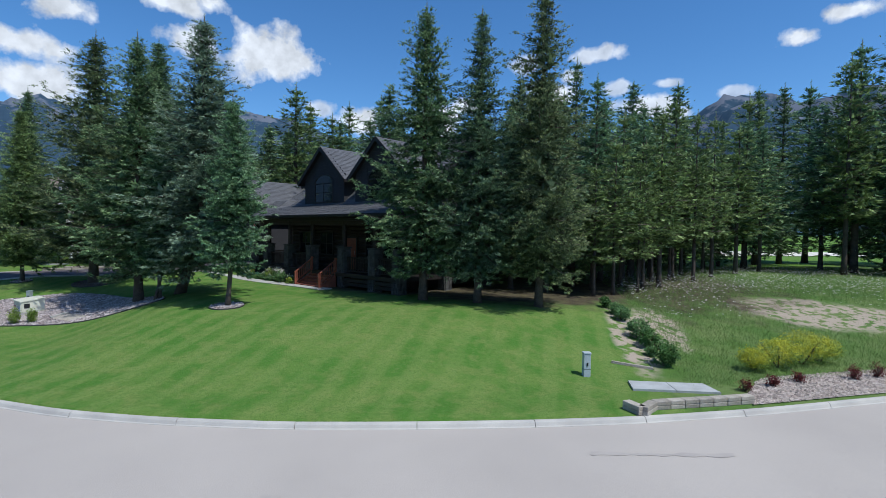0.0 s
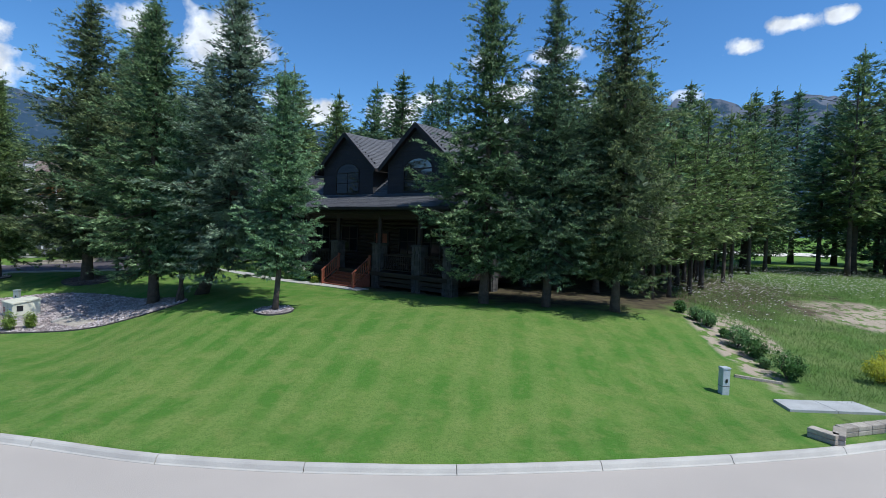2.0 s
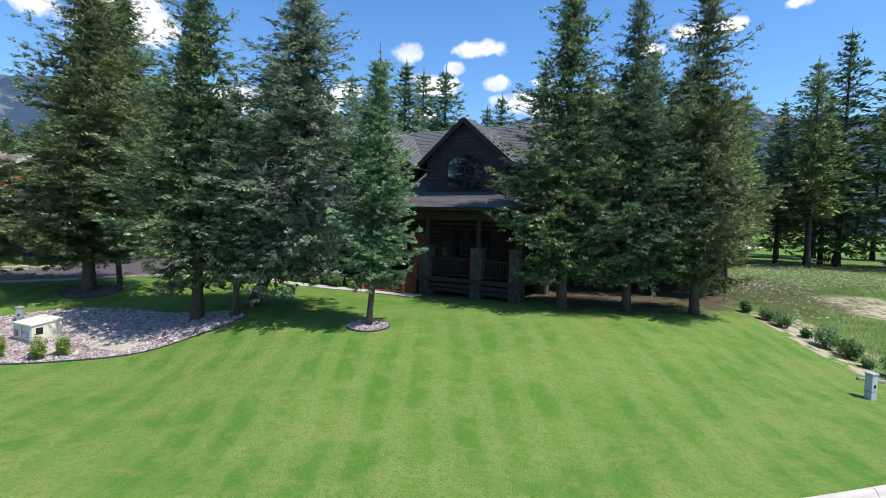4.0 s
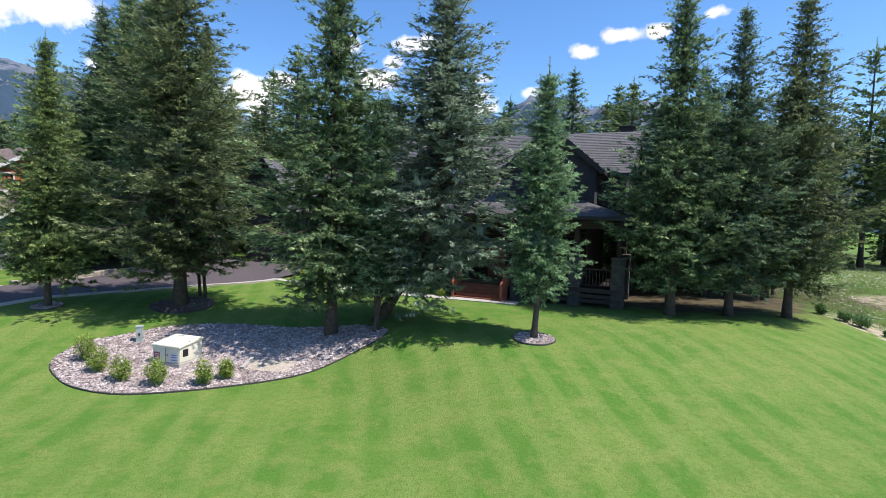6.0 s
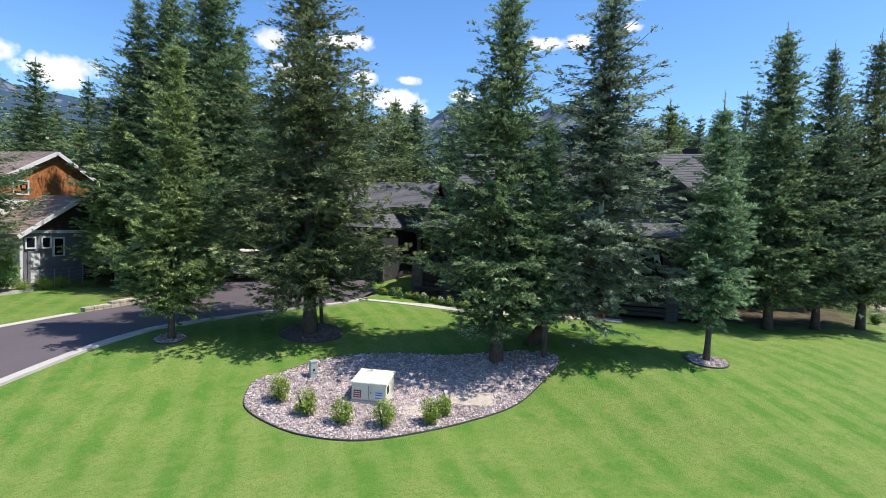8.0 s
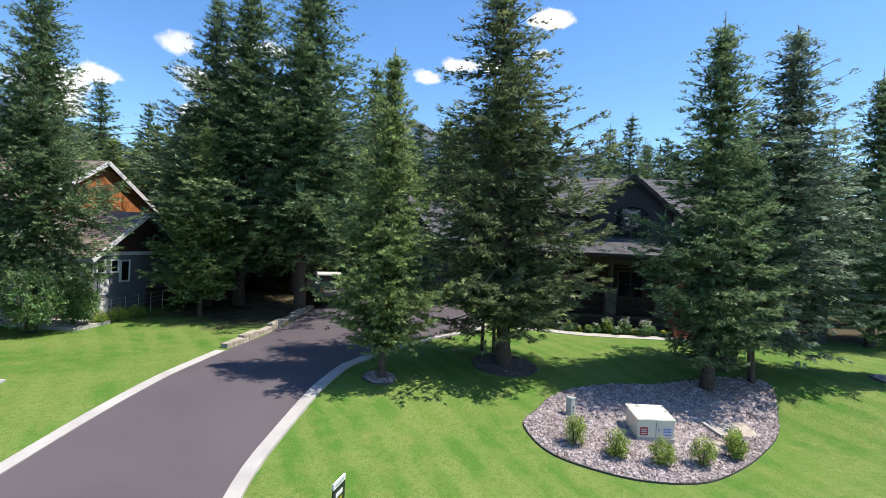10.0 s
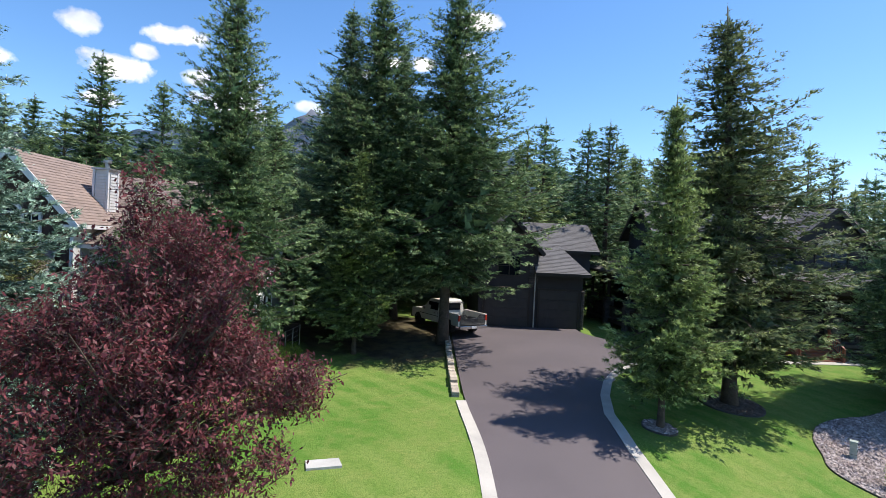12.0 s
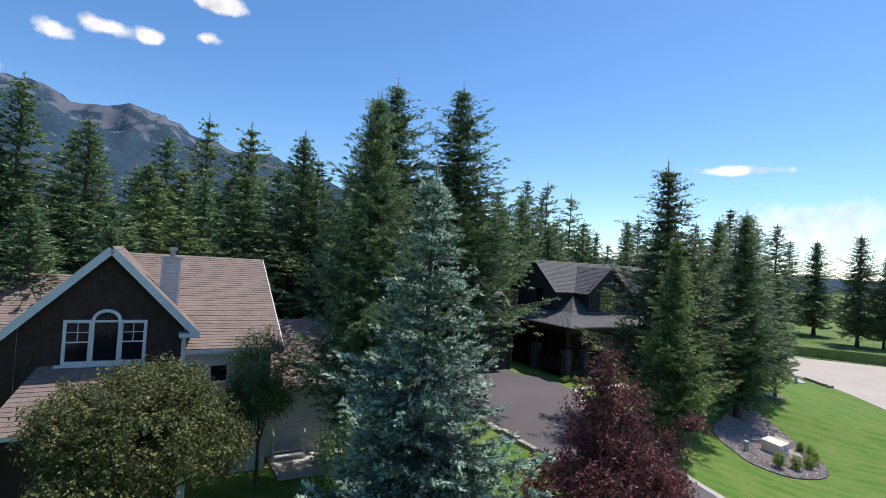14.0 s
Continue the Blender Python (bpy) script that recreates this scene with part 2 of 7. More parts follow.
M_CHROME = material("chrome", (0.6, 0.6, 0.6), None, 4, 0.12, metal=1.0)
M_LAMP = material("red_lens", (0.45, 0.03, 0.02), None, 8, 0.2)
M_SAND = material("bunker_sand", (0.72, 0.66, 0.55), None, 1, 0.9, bump_scale=20)
M_ROCK = None


def ground_material():
    """Mown lawn with stripes, rough meadow, bare soil and needle litter, told apart by place."""
    m = bpy.data.materials.new("lawn_and_meadow")
    m.use_nodes = True
    nt = m.node_tree
    b = nt.nodes["Principled BSDF"]
    b.inputs["Roughness"].default_value = 0.9
    b.inputs["Specular IOR Level"].default_value = 0.2
    tc = nt.nodes.new("ShaderNodeTexCoord")
    pos = tc.outputs["Object"]

    def noise(scale, det=4, stretch=None, ang=0.0):
        n = nt.nodes.new("ShaderNodeTexNoise")
        n.inputs["Scale"].default_value, n.inputs["Detail"].default_value = scale, det
        if stretch:
            mp = nt.nodes.new("ShaderNodeMapping")
            mp.inputs["Scale"].default_value = stretch
            mp.inputs["Rotation"].default_value = (0, 0, ang)
            nt.links.new(pos, mp.inputs["Vector"])
            nt.links.new(mp.outputs[0], n.inputs["Vector"])
        else:
            nt.links.new(pos, n.inputs["Vector"])
        return n.outputs["Fac"]

    def mth(op, a, c=None, clamp=False):
        n = nt.nodes.new("ShaderNodeMath")
        n.operation, n.use_clamp = op, clamp
        for i, s in enumerate((a, c)):
            if s is None:
                continue
            if isinstance(s, (int, float)):
                n.inputs[i].default_value = s
            else:
                nt.links.new(s, n.inputs[i])
        return n.outputs[0]

    def mixcol(f, a, c):
        n = nt.nodes.new("ShaderNodeMix")
        n.data_type = "RGBA"
        if isinstance(f, (int, float)):
            n.inputs[0].default_value = f
        else:
            nt.links.new(f, n.inputs[0])
        for i, s in ((6, a), (7, c)):
            if isinstance(s, tuple):
                n.inputs[i].default_value = (*s, 1)
            else:
                nt.links.new(s, n.inputs[i])
        return n.outputs[2]

    def step(val, a, c):
        n = nt.nodes.new("ShaderNodeMapRange")
        n.interpolation_type = "SMOOTHSTEP"
        nt.links.new(val, n.inputs[0])
        n.inputs[1].default_value, n.inputs[2].default_value = a, c
        return n.outputs[0]

    sep = nt.nodes.new("ShaderNodeSeparateXYZ")
    nt.links.new(pos, sep.inputs[0])
    X, Y = sep.outputs[0], sep.outputs[1]
    # mowing stripes, one mower's width each
    bow = mth("MULTIPLY", mth("POWER", mth("SUBTRACT", Y, 16.0), 2.0), 0.004)
    along = mth("ADD", mth("SUBTRACT", X, mth("MULTIPLY", Y, 0.06)), bow)
    wave = mth("SINE", mth("ADD", mth("MULTIPLY", along, 5.9), mth("MULTIPLY", noise(0.35), 5.0)))
    band = step(wave, -0.5, 0.7)
    grain = noise(26, 8)
    tuft = noise(7, 8)
    patch = noise(0.5, 6)
    blotch = noise(1.7, 7)
    lawn = mixcol(step(patch, 0.38, 0.64), (0.074, 0.178, 0.023), (0.138, 0.216, 0.044))
    lawn = mixcol(mth("MULTIPLY", step(blotch, 0.46, 0.66), 0.45), lawn, (0.210, 0.234, 0.070))
    lawn = mixcol(mth("MULTIPLY", band, mth("MULTIPLY", step(noise(0.16), 0.30, 0.55), 0.50)), lawn, (0.184, 0.246, 0.064))
    lawn = mixcol(mth("MULTIPLY", step(tuft, 0.48, 0.66), 0.42), lawn, (0.070, 0.150, 0.020))
    lawn = mixcol(mth("MULTIPLY", step(grain, 0.48, 0.64), 0.5), lawn, (0.060, 0.130, 0.018))
    lawn = mixcol(mth("MULTIPLY", step(noise(9, 8), 0.52, 0.70), 0.26), lawn, (0.200, 0.248, 0.080))
    meadow = mixcol(step(noise(0.4, 6), 0.38, 0.62), (0.085, 0.160, 0.030), (0.150, 0.200, 0.062))
    meadow = mixcol(mth("MULTIPLY", step(noise(3.0, 6), 0.5, 0.7), 0.6), meadow, (0.055, 0.095, 0.020))
    soil = mixcol(grain, (0.32, 0.25, 0.19), (0.48, 0.40, 0.32))
    litter = mixcol(step(noise(1.6, 6), 0.35, 0.65), (0.055, 0.042, 0.028), (0.10, 0.085, 0.045))
    jitter = mth("MULTIPLY", mth("SUBTRACT", noise(0.7, 5), 0.5), 2.2)

    def patch_at(cx, cy, rx, ry, edge=0.5):
        dx = mth("DIVIDE", mth("SUBTRACT", X, cx), rx)
        dy = mth("DIVIDE", mth("SUBTRACT", Y, cy), ry)
        d = mth("SQRT", mth("ADD", mth("MULTIPLY", dx, dx), mth("MULTIPLY", dy, dy)))
        return step(mth("ADD", d, mth("MULTIPLY", jitter, 0.5)), 1 + edge * 0.5, 1 - edge * 0.5)

    # rough ground begins past the shrub row and behind the houses
    rough_r = step(mth("ADD", mth("ADD", X, mth("MULTIPLY", Y, 0.06)), mth("MULTIPLY", jitter, 0.25)), 10.75, 11.1)
    front = mth("SUBTRACT", mth("ADD", mth("MULTIPLY", X, 0.545), mth("MULTIPLY", Y, 0.839)), 22.05)
    rough_b = step(mth("ADD", front, mth("MULTIPLY", jitter, 0.6)), 7.5, 9.0)
    out = mixcol(mth("MAXIMUM", rough_r, rough_b), lawn, meadow)
    for args in ((20.5, 32.0, 4.2, 2.6), (11.2, 26.4, 1.1, 2.4), (9.7, 24.6, 0.75, 4.0)):
        out = mixcol(mth("MULTIPLY", patch_at(*args), step(noise(2.5, 6), 0.40, 0.52)), out, soil)
    for args in ((4.5, 31.5, 6.5, 4.4), (12.0, 42.0, 9.0, 12.0), (-29.0, 47.0, 5.0, 7.5), (-3.0, 33.5, 6.0, 4.0)):
        out = mixcol(patch_at(*args), out, litter)
    # mown fairway far behind the meadow
    fair = step(mth("ADD", mth("SUBTRACT", Y, mth("MULTIPLY", X, 0.6)), mth("MULTIPLY", jitter, 2.0)), 46, 50)
    out = mixcol(mth("MULTIPLY", fair, step(X, 20, 30)), out, (0.11, 0.20, 0.028))
    nt.links.new(out, b.inputs["Base Color"])
    bp = nt.nodes.new("ShaderNodeBump")
    bp.inputs["Strength"].default_value, bp.inputs["Distance"].default_value = 0.9, 0.05
    nt.links.new(mth("ADD", noise(30, 4), mth("MULTIPLY", noise(5, 4), 0.8)), bp.inputs["Height"])
    nt.links.new(bp.outputs[0], b.inputs["Normal"])
    return m


M_GROUND = ground_material()


def mountain_material():
    m = bpy.data.materials.new("hazed_forest_and_rock")
    m.use_nodes = True
    nt = m.node_tree
    b = nt.nodes["Principled BSDF"]
    b.inputs["Roughness"].default_value = 1.0
    b.inputs["Specular IOR Level"].default_value = 0.0
    tc = nt.nodes.new("ShaderNodeTexCoord")
    n = nt.nodes.new("ShaderNodeTexNoise")
    n.inputs["Scale"].default_value, n.inputs["Detail"].default_value = 0.012, 9
    n.inputs["Roughness"].default_value = 0.62
    nt.links.new(tc.outputs["Object"], n.inputs["Vector"])
    n2 = nt.nodes.new("ShaderNodeTexNoise")
    n2.inputs["Scale"].default_value, n2.inputs["Detail"].default_value = 0.06, 6
    nt.links.new(tc.outputs["Object"], n2.inputs["Vector"])
    sep = nt.nodes.new("ShaderNodeSeparateXYZ")
    nt.links.new(tc.outputs["Object"], sep.inputs[0])
    hi = nt.nodes.new("ShaderNodeMapRange")
    nt.links.new(sep.outputs[2], hi.inputs[0])
    hi.inputs[1].default_value, hi.inputs[2].default_value, hi.inputs[3].default_value, hi.inputs[4].default_value = 250, 640, -0.12, 0.10
    add = nt.nodes.new("ShaderNodeMath")
    add.operation = "ADD"
    nt.links.new(n.outputs["Fac"], add.inputs[0])
    nt.links.new(hi.outputs[0], add.inputs[1])
    st = nt.nodes.new("ShaderNodeMapRange")
    st.interpolation_type = "SMOOTHSTEP"
    st.inputs[1].default_value, st.inputs[2].default_value = 0.50, 0.60
    nt.links.new(add.outputs[0], st.inputs[0])
    # the blue of distance haze is mixed into the forest and rock colours
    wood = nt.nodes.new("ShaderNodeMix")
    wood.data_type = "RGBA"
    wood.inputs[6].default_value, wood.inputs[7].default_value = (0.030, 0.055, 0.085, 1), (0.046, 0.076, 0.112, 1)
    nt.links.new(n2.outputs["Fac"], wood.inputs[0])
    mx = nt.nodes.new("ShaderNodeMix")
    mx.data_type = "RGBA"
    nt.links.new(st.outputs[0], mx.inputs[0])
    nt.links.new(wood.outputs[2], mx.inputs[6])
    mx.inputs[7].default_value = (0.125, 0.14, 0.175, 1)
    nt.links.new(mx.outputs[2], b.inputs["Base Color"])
    return m


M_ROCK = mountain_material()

# ---------- geometry helpers ----------
def mesh_from(name, verts, faces, mat, smooth=False):
    me = bpy.data.meshes.new(name)
    me.from_pydata([tuple(v) for v in verts], [], [tuple(f) for f in faces])
    me.materials.append(mat)
    if smooth:
        me.polygons.foreach_set("use_smooth", [True] * len(me.polygons))
    me.update()
    return me


def tri_mesh(name, pts, mat):
    """A mesh of loose triangles from an array of n x 3 x 3."""
    n = len(pts)
    me = bpy.data.meshes.new(name)
    me.vertices.add(3 * n)
    me.vertices.foreach_set("co", np.ascontiguousarray(pts, dtype=np.float32).ravel())
    me.loops.add(3 * n)
    me.loops.foreach_set("vertex_index", np.arange(3 * n, dtype=np.int32))
    me.polygons.add(n)
    me.polygons.foreach_set("loop_start", np.arange(0, 3 * n, 3, dtype=np.int32))
    me.materials.append(mat)
    me.update(calc_edges=True)
    return me


def thing(name, label, category, at=None, group="", kind=""):
    ob = new(name)
    ob.empty_display_size = 0.2
    if at is not None:
        ob.matrix_world = at
    return tagged(ob, label, category, group, kind)


def hang(name, data, parent, label=""):
    ob = new(name, data)
    ob.parent = parent
    if label:
        tagged(ob, label)
    return ob


def part(name, bm, mat, parent, label=""):
    me = bpy.data.meshes.new(name)
    bm.normal_update()
    bm.to_mesh(me)
    bm.free()
    me.materials.append(mat)
    return hang(name, me, parent, label)


def single(name, bm, mat, label, category, at=None, group="", kind=""):
    me = bpy.data.meshes.new(name)
    bm.normal_update()
    bm.to_mesh(me)
    bm.free()
    me.materials.append(mat)
    ob = new(name, me)
    if at is not None:
        ob.matrix_world = at
    return tagged(ob, label, category, group, kind)


def box(bm, x0, x1, y0, y1, z0, z1, bevel=0.0):
    made = bmesh.ops.create_cube(bm, size=1.0)["verts"]
    bmesh.ops.scale(bm, vec=(x1 - x0, y1 - y0, z1 - z0), verts=made)
    bmesh.ops.translate(bm, vec=((x0 + x1) / 2, (y0 + y1) / 2, (z0 + z1) / 2), verts=made)
    if bevel:
        edges = list({e for v in made for e in v.link_edges})
        bmesh.ops.bevel(bm, geom=edges, offset=bevel, segments=2, affect="EDGES", profile=0.5)
    return made


def boxed(x0, x1, y0, y1, z0, z1, bevel=0.0):
    bm = bmesh.new()
    box(bm, x0, x1, y0, y1, z0, z1, bevel)
    return bm


def beam(bm, a, b, w, h):
    """A square bar from a to b."""
    a, b = Vector(a), Vector(b)
    d = b - a
    made = bmesh.ops.create_cube(bm, size=1.0)["verts"]
    bmesh.ops.scale(bm, vec=(w, h, d.length), verts=made)
    q = d.to_track_quat("Z", "Y").to_matrix().to_4x4()
    bmesh.ops.transform(bm, matrix=Matrix.Translation((a + b) / 2) @ q, verts=made)
    return made


def tube(bm, pts, radii, sides=8, cap=True):
    """A tapered tube through points."""
    rings = []
    for i, p in enumerate(pts):
        p = Vector(p)
        d = (Vector(pts[min(i + 1, len(pts) - 1)]) - Vector(pts[max(i - 1, 0)])).normalized()
        ref = Vector((1, 0, 0)) if abs(d.x) < 0.9 else Vector((0, 1, 0))
        a = d.cross(ref).normalized()
        c = d.cross(a)
        rings.append([bm.verts.new(p + (a * math.cos(t) + c * math.sin(t)) * radii[i]) for t in (2 * math.pi * k / sides for k in range(sides))])
    for r0, r1 in zip(rings, rings[1:]):
        for k in range(sides):
            bm.faces.new((r0[k], r0[(k + 1) % sides], r1[(k + 1) % sides], r1[k]))
    if cap:
        bm.faces.new(rings[0][::-1])
        bm.faces.new(rings[-1])


def slab(bm, pts, thick):
    """A plate: the polygon pts on top, thick metres straight down."""
    top = [bm.verts.new(p) for p in pts]
    low = [bm.verts.new((p[0], p[1], p[2] - thick)) for p in pts]
    bm.faces.new(top)
    bm.faces.new(low[::-1])
    for i in range(len(pts)):
        j = (i + 1) % len(pts)
        bm.faces.new((top[j], top[i], low[i], low[j]))


# ---------- terrain ----------
HOUSE_AT = (-7.89, 31.42)
HOUSE_TURN = -33.0
HC, HS = math.cos(radians(HOUSE_TURN)), math.sin(radians(HOUSE_TURN))
KERB = [(-300, 30), (-80, 17), (-55, 14.6), (-35, 13.9), (-20, 13.7), (-9.6, 13.5), (-6.4, 13.12), (-3.7, 13.18), (-0.4, 13.55), (2.4, 14.17), (5.4, 14.95), (8.3, 15.85), (11.8, 17.25), (16.1, 19.3), (21, 21.5), (25, 22.3), (28, 21.7), (30.5, 19.6), (32, 16), (33, 9), (33.6, -14)]


def ease(a, b, x):
    t = np.clip((x - a) / (b - a), 0, 1)
    return t * t * (3 - 2 * t)


def kerb_y(x):
    """The kerb's line, rounded between its points."""
    px, py = np.array(KERB).T
    xs = np.asarray(x, dtype=float)
    off = np.where(np.abs(xs - 10) < 26, 0.7, 2.0)
    return (np.interp(xs - off, px, py) + 2 * np.interp(xs, px, py) + np.interp(xs + off, px, py)) / 4


def to_house(x, y):
    dx, dy = x - HOUSE_AT[0], y - HOUSE_AT[1]
    return dx * HC + dy * HS, -dx * HS + dy * HC


def from_house(u, v):
    return HOUSE_AT[0] + u * HC - v * HS, HOUSE_AT[1] + u * HS + v * HC


def height(x, y):
    x, y = np.asarray(x, dtype=float), np.asarray(y, dtype=float)
    s = y - kerb_y(x)
    sh = s - np.minimum(4.5, np.maximum(0, x - 2) * 0.4) - 7 * ease(-9, -17, x)
    u, v = to_house(x, y)
    z = -0.12 + 1.37 * ease(0, 11, sh) + 0.6 * ease(-8, 4, v) * ease(6, 12, -u)
    return z


def hz(x, y):
    return float(height(x, y))


def level(u, v):
    return hz(*from_house(u, v))


def drive_edges(v):
    """Left and right edge of the drive (house axes) at v."""
    left = -21.0 - 0.3 * ease(-16, -9, v) - 1.6 * ease(-23, -30, v) - 1.2 * ease(-30, -36, v)
    if v > -13.5:
        right = float(np.interp(v, [-13.5, -11, -8.7, -6.5, -5, -3.6, -2.5, -1.6], [-16.65, -16.45, -15.8, -14.9, -13.95, -12.6, -11.8, -11.6]))
    else:
        right = -16.65 + 2.4 * float(ease(-17, -28, v)) + 1.2 * float(ease(-28, -34, v))
    return float(left), right


def build_terrain():
    xs = np.unique(np.concatenate([np.linspace(-900, -120, 14), np.linspace(-120, -60, 16), np.arange(-60, 34, 0.5), [33.3, 33.6, 34.2], np.linspace(36, 120, 26), np.linspace(130, 900, 14)]))
    ss = np.unique(np.concatenate([np.linspace(-900, -60, 10), np.linspace(-50, -26, 5), [-24.4, -24, -12, -3, -0.6, 0.02, 0.33], np.arange(0.9, 38, 0.6), np.linspace(38.4, 60, 14), np.linspace(64, 200, 20), np.linspace(230, 1100, 12)]))
    gx, gs = np.meshgrid(xs, ss, indexing="ij")
    gy = kerb_y(gx) + gs
    z = height(gx, gy)
    bowl = (gs < 0.1) & (gs > -24.2) & (gx < 33.4)
    z = np.where(bowl, -0.6, z)
    uu, vv = to_house(gx, gy)
    left_e = np.vectorize(lambda q: drive_edges(float(q))[0])(vv)
    right_e = np.vectorize(lambda q: drive_edges(float(q))[1])(vv)
    under = (uu > left_e - 0.1) & (uu < right_e + 0.1) & (vv < 3.9) & (vv > -38)
    z = np.where(under & ~bowl, z - 0.12, z)
    far = np.hypot(gx, gy)
    z = z + ease(110, 700, far) * 6.0 * np.where(gy > 0, 1, 0)
    z = z + 0.05 * np.sin(gx * 0.31) * np.sin(gy * 0.27) * ease(26, 40, gy)
    nx, ns = len(xs), len(ss)
    verts = np.stack([gx, gy, z], -1).reshape(-1, 3)
    i = np.arange(nx * ns).reshape(nx, ns)
    faces = np.stack([i[:-1, :-1], i[1:, :-1], i[1:, 1:], i[:-1, 1:]], -1).reshape(-1, 4)
    me = mesh_from("ground", verts, faces.tolist(), M_GROUND, True)
    tagged(new("ground", me), "striped green lawn running into rough meadow", "ground", kind="structure")


build_terrain()

bm = bmesh.new()
xs = np.concatenate([np.linspace(-300, -60, 20), np.arange(-58, 33.6, 0.8), [33.55]])
edge = [(float(x), float(kerb_y(x)) + 0.03) for x in xs]
rows = [[bm.verts.new((x, y - d * (24.2 if x < 33 else 1), -0.25 - 0.05 * (d * (1 - d)))) for d in (0, 0.05, 0.15, 0.3, 0.6, 1.0)] for x, y in edge]
for r0, r1 in zip(rows, rows[1:]):
    for k in range(5):
        bm.faces.new((r0[k + 1], r1[k + 1], r1[k], r0[k]))
road = single("road", bm, M_ROAD, "pale grey worn asphalt road", "road", kind="structure")

# patched seams and scuffs of the road surface
M_TAR = material("road_patch", (0.40, 0.352, 0.312), (0.355, 0.314, 0.282), 3, 0.9, bump=0.3, bump_scale=60)
rngr = np.random.default_rng(5)
for px, py, ln in ((8.6, 14.1, 3.2), (1.0, 10.6, 0.35), (-3.6, 9.2, 0.3), (9.0, 11.0, 0.3)):
    bm = bmesh.new()
    n = 14
    up = [bm.verts.new((px + ln * (k / n - 0.5), py + 0.18 * ln * (k / n - 0.5) * (1 if ln > 1 else 0) + 0.10 * rngr.random() + 0.03, -0.252 + 0.006)) for k in range(n + 1)]
    dn = [bm.verts.new((px + ln * (k / n - 0.5), py + 0.18 * ln * (k / n - 0.5) * (1 if ln > 1 else 0) - 0.10 * rngr.random() - 0.03, -0.252 + 0.006)) for k in range(n + 1)]
    for k in range(n):
        bm.faces.new((dn[k], dn[k + 1], up[k + 1], up[k]))
    part("patch", bm, M_TAR, road)

# ---------- kerb: cast lengths with joints ----------
kerb = thing("kerb", "pale concrete rolled kerb along the road", "kerb", kind="structure")


def kerb_length(x0, x1, name="kerb_segment"):
    bm = bmesh.new()
    prof = [(0.02, -0.32), (0.02, -0.243), (0.06, -0.225), (0.10, -0.150), (0.13, -0.122), (0.17, -0.112), (0.225, -0.116), (0.225, -0.32)]
    n = max(2, int((x1 - x0) / 0.6) + 1)
    rings = []
    for x in np.linspace(x0, x1, n):
        y = float(kerb_y(x))
        sl = (float(kerb_y(x + 0.2)) - float(kerb_y(x - 0.2))) / 0.4
        nx, ny = -sl / math.hypot(1, sl), 1 / math.hypot(1, sl)
        rings.append([bm.verts.new((x + nx * a, y + ny * a, z)) for a, z in prof])
    k = len(prof)
    for r0, r1 in zip(rings, rings[1:]):
        for i in range(k - 1):
            bm.faces.new((r0[i], r1[i], r1[i + 1], r0[i + 1]))
    bm.faces.new(rings[0])
    bm.faces.new(rings[-1][::-1])
    part(name, bm, M_KERB, kerb)


x = -48.0
while x < 32.4:
    sl = (float(kerb_y(x + 0.3)) - float(kerb_y(x - 0.3))) / 0.6
    step = 3.0 / math.hypot(1, sl)
    if not (-49.0 < x < -35.6):
        kerb_length(x + 0.008, min(x + step - 0.008, 32.8))
    x += step

# ---------- driveway ----------
def drive_mouth(u):
    """How far down (v) the drive runs at u before it meets the road."""
    v = -29.0
    while v > -40:
        x, y = from_house(u, v)
        if y < float(kerb_y(x)) + 0.03:
            break
        v -= 0.05
    return v


vs = np.concatenate([np.arange(-29, -16, 0.8), np.arange(-16, 4.3, 0.5)])
bm = bmesh.new()
rows = []
for v in vs:
    a, b = drive_edges(float(v))
    if v > -1.4:
        b = -11.6 if v < 0.0 else -11.6 - 1.5 * float(ease(0, 3, v))
    row = []
    for k in range(7):
        u = a + (b - a) * k / 6
        x, y = from_house(u, float(v))
        row.append(bm.verts.new((x, y, max(hz(x, y), -0.2) + 0.035)))
    rows.append(row)
apron = []
for j in range(8):
    row = []
    for k in range(7):
        a, b = drive_edges(-29.0 - 5.0 * (7 - j) / 7)
        u = a + (b - a) * k / 6
        v = -29.0 + (drive_mouth(u) + 29.0) * (7 - j) / 7
        x, y = from_house(u, v)
        row.append(bm.verts.new((x, y, -0.24 if j == 0 else max(hz(x, y), -0.2) + 0.035)))
    apron.append(row)
rows = apron[:-1] + rows
for r0, r1 in zip(rows, rows[1:]):
    for k in range(6):
        bm.faces.new((r0[k], r0[k + 1], r1[k + 1], r1[k]))
single("driveway", bm, M_DRIVE, "dark purple-grey asphalt driveway curving to the garage", "driveway", kind="structure")


def border(pts, width, name, parent, lift=0.055, thick=0.2, mat=None):
    """A concrete band along pts (x, y), to the left of their way."""
    bm = bmesh.new()
    rows = []
    for i, (x, y) in enumerate(pts):
        x0, y0 = pts[max(0, i - 1)]
        x1, y1 = pts[min(len(pts) - 1, i + 1)]
        d = math.hypot(x1 - x0, y1 - y0)
        nx, ny = -(y1 - y0) / d, (x1 - x0) / d
        z = max(hz(x, y), -0.2) + lift
        rows.append([bm.verts.new(p) for p in ((x, y, z - thick), (x, y, z), (x + nx * width, y + ny * width, z), (x + nx * width, y + ny * width, z - thick))])
    for r0, r1 in zip(rows, rows[1:]):
        for k in range(3):
            bm.faces.new((r0[k], r1[k], r1[k + 1], r0[k + 1]))
    bm.faces.new(rows[0])
    bm.faces.new(rows[-1][::-1])
    return part(name, bm, mat or M_CONC, parent)


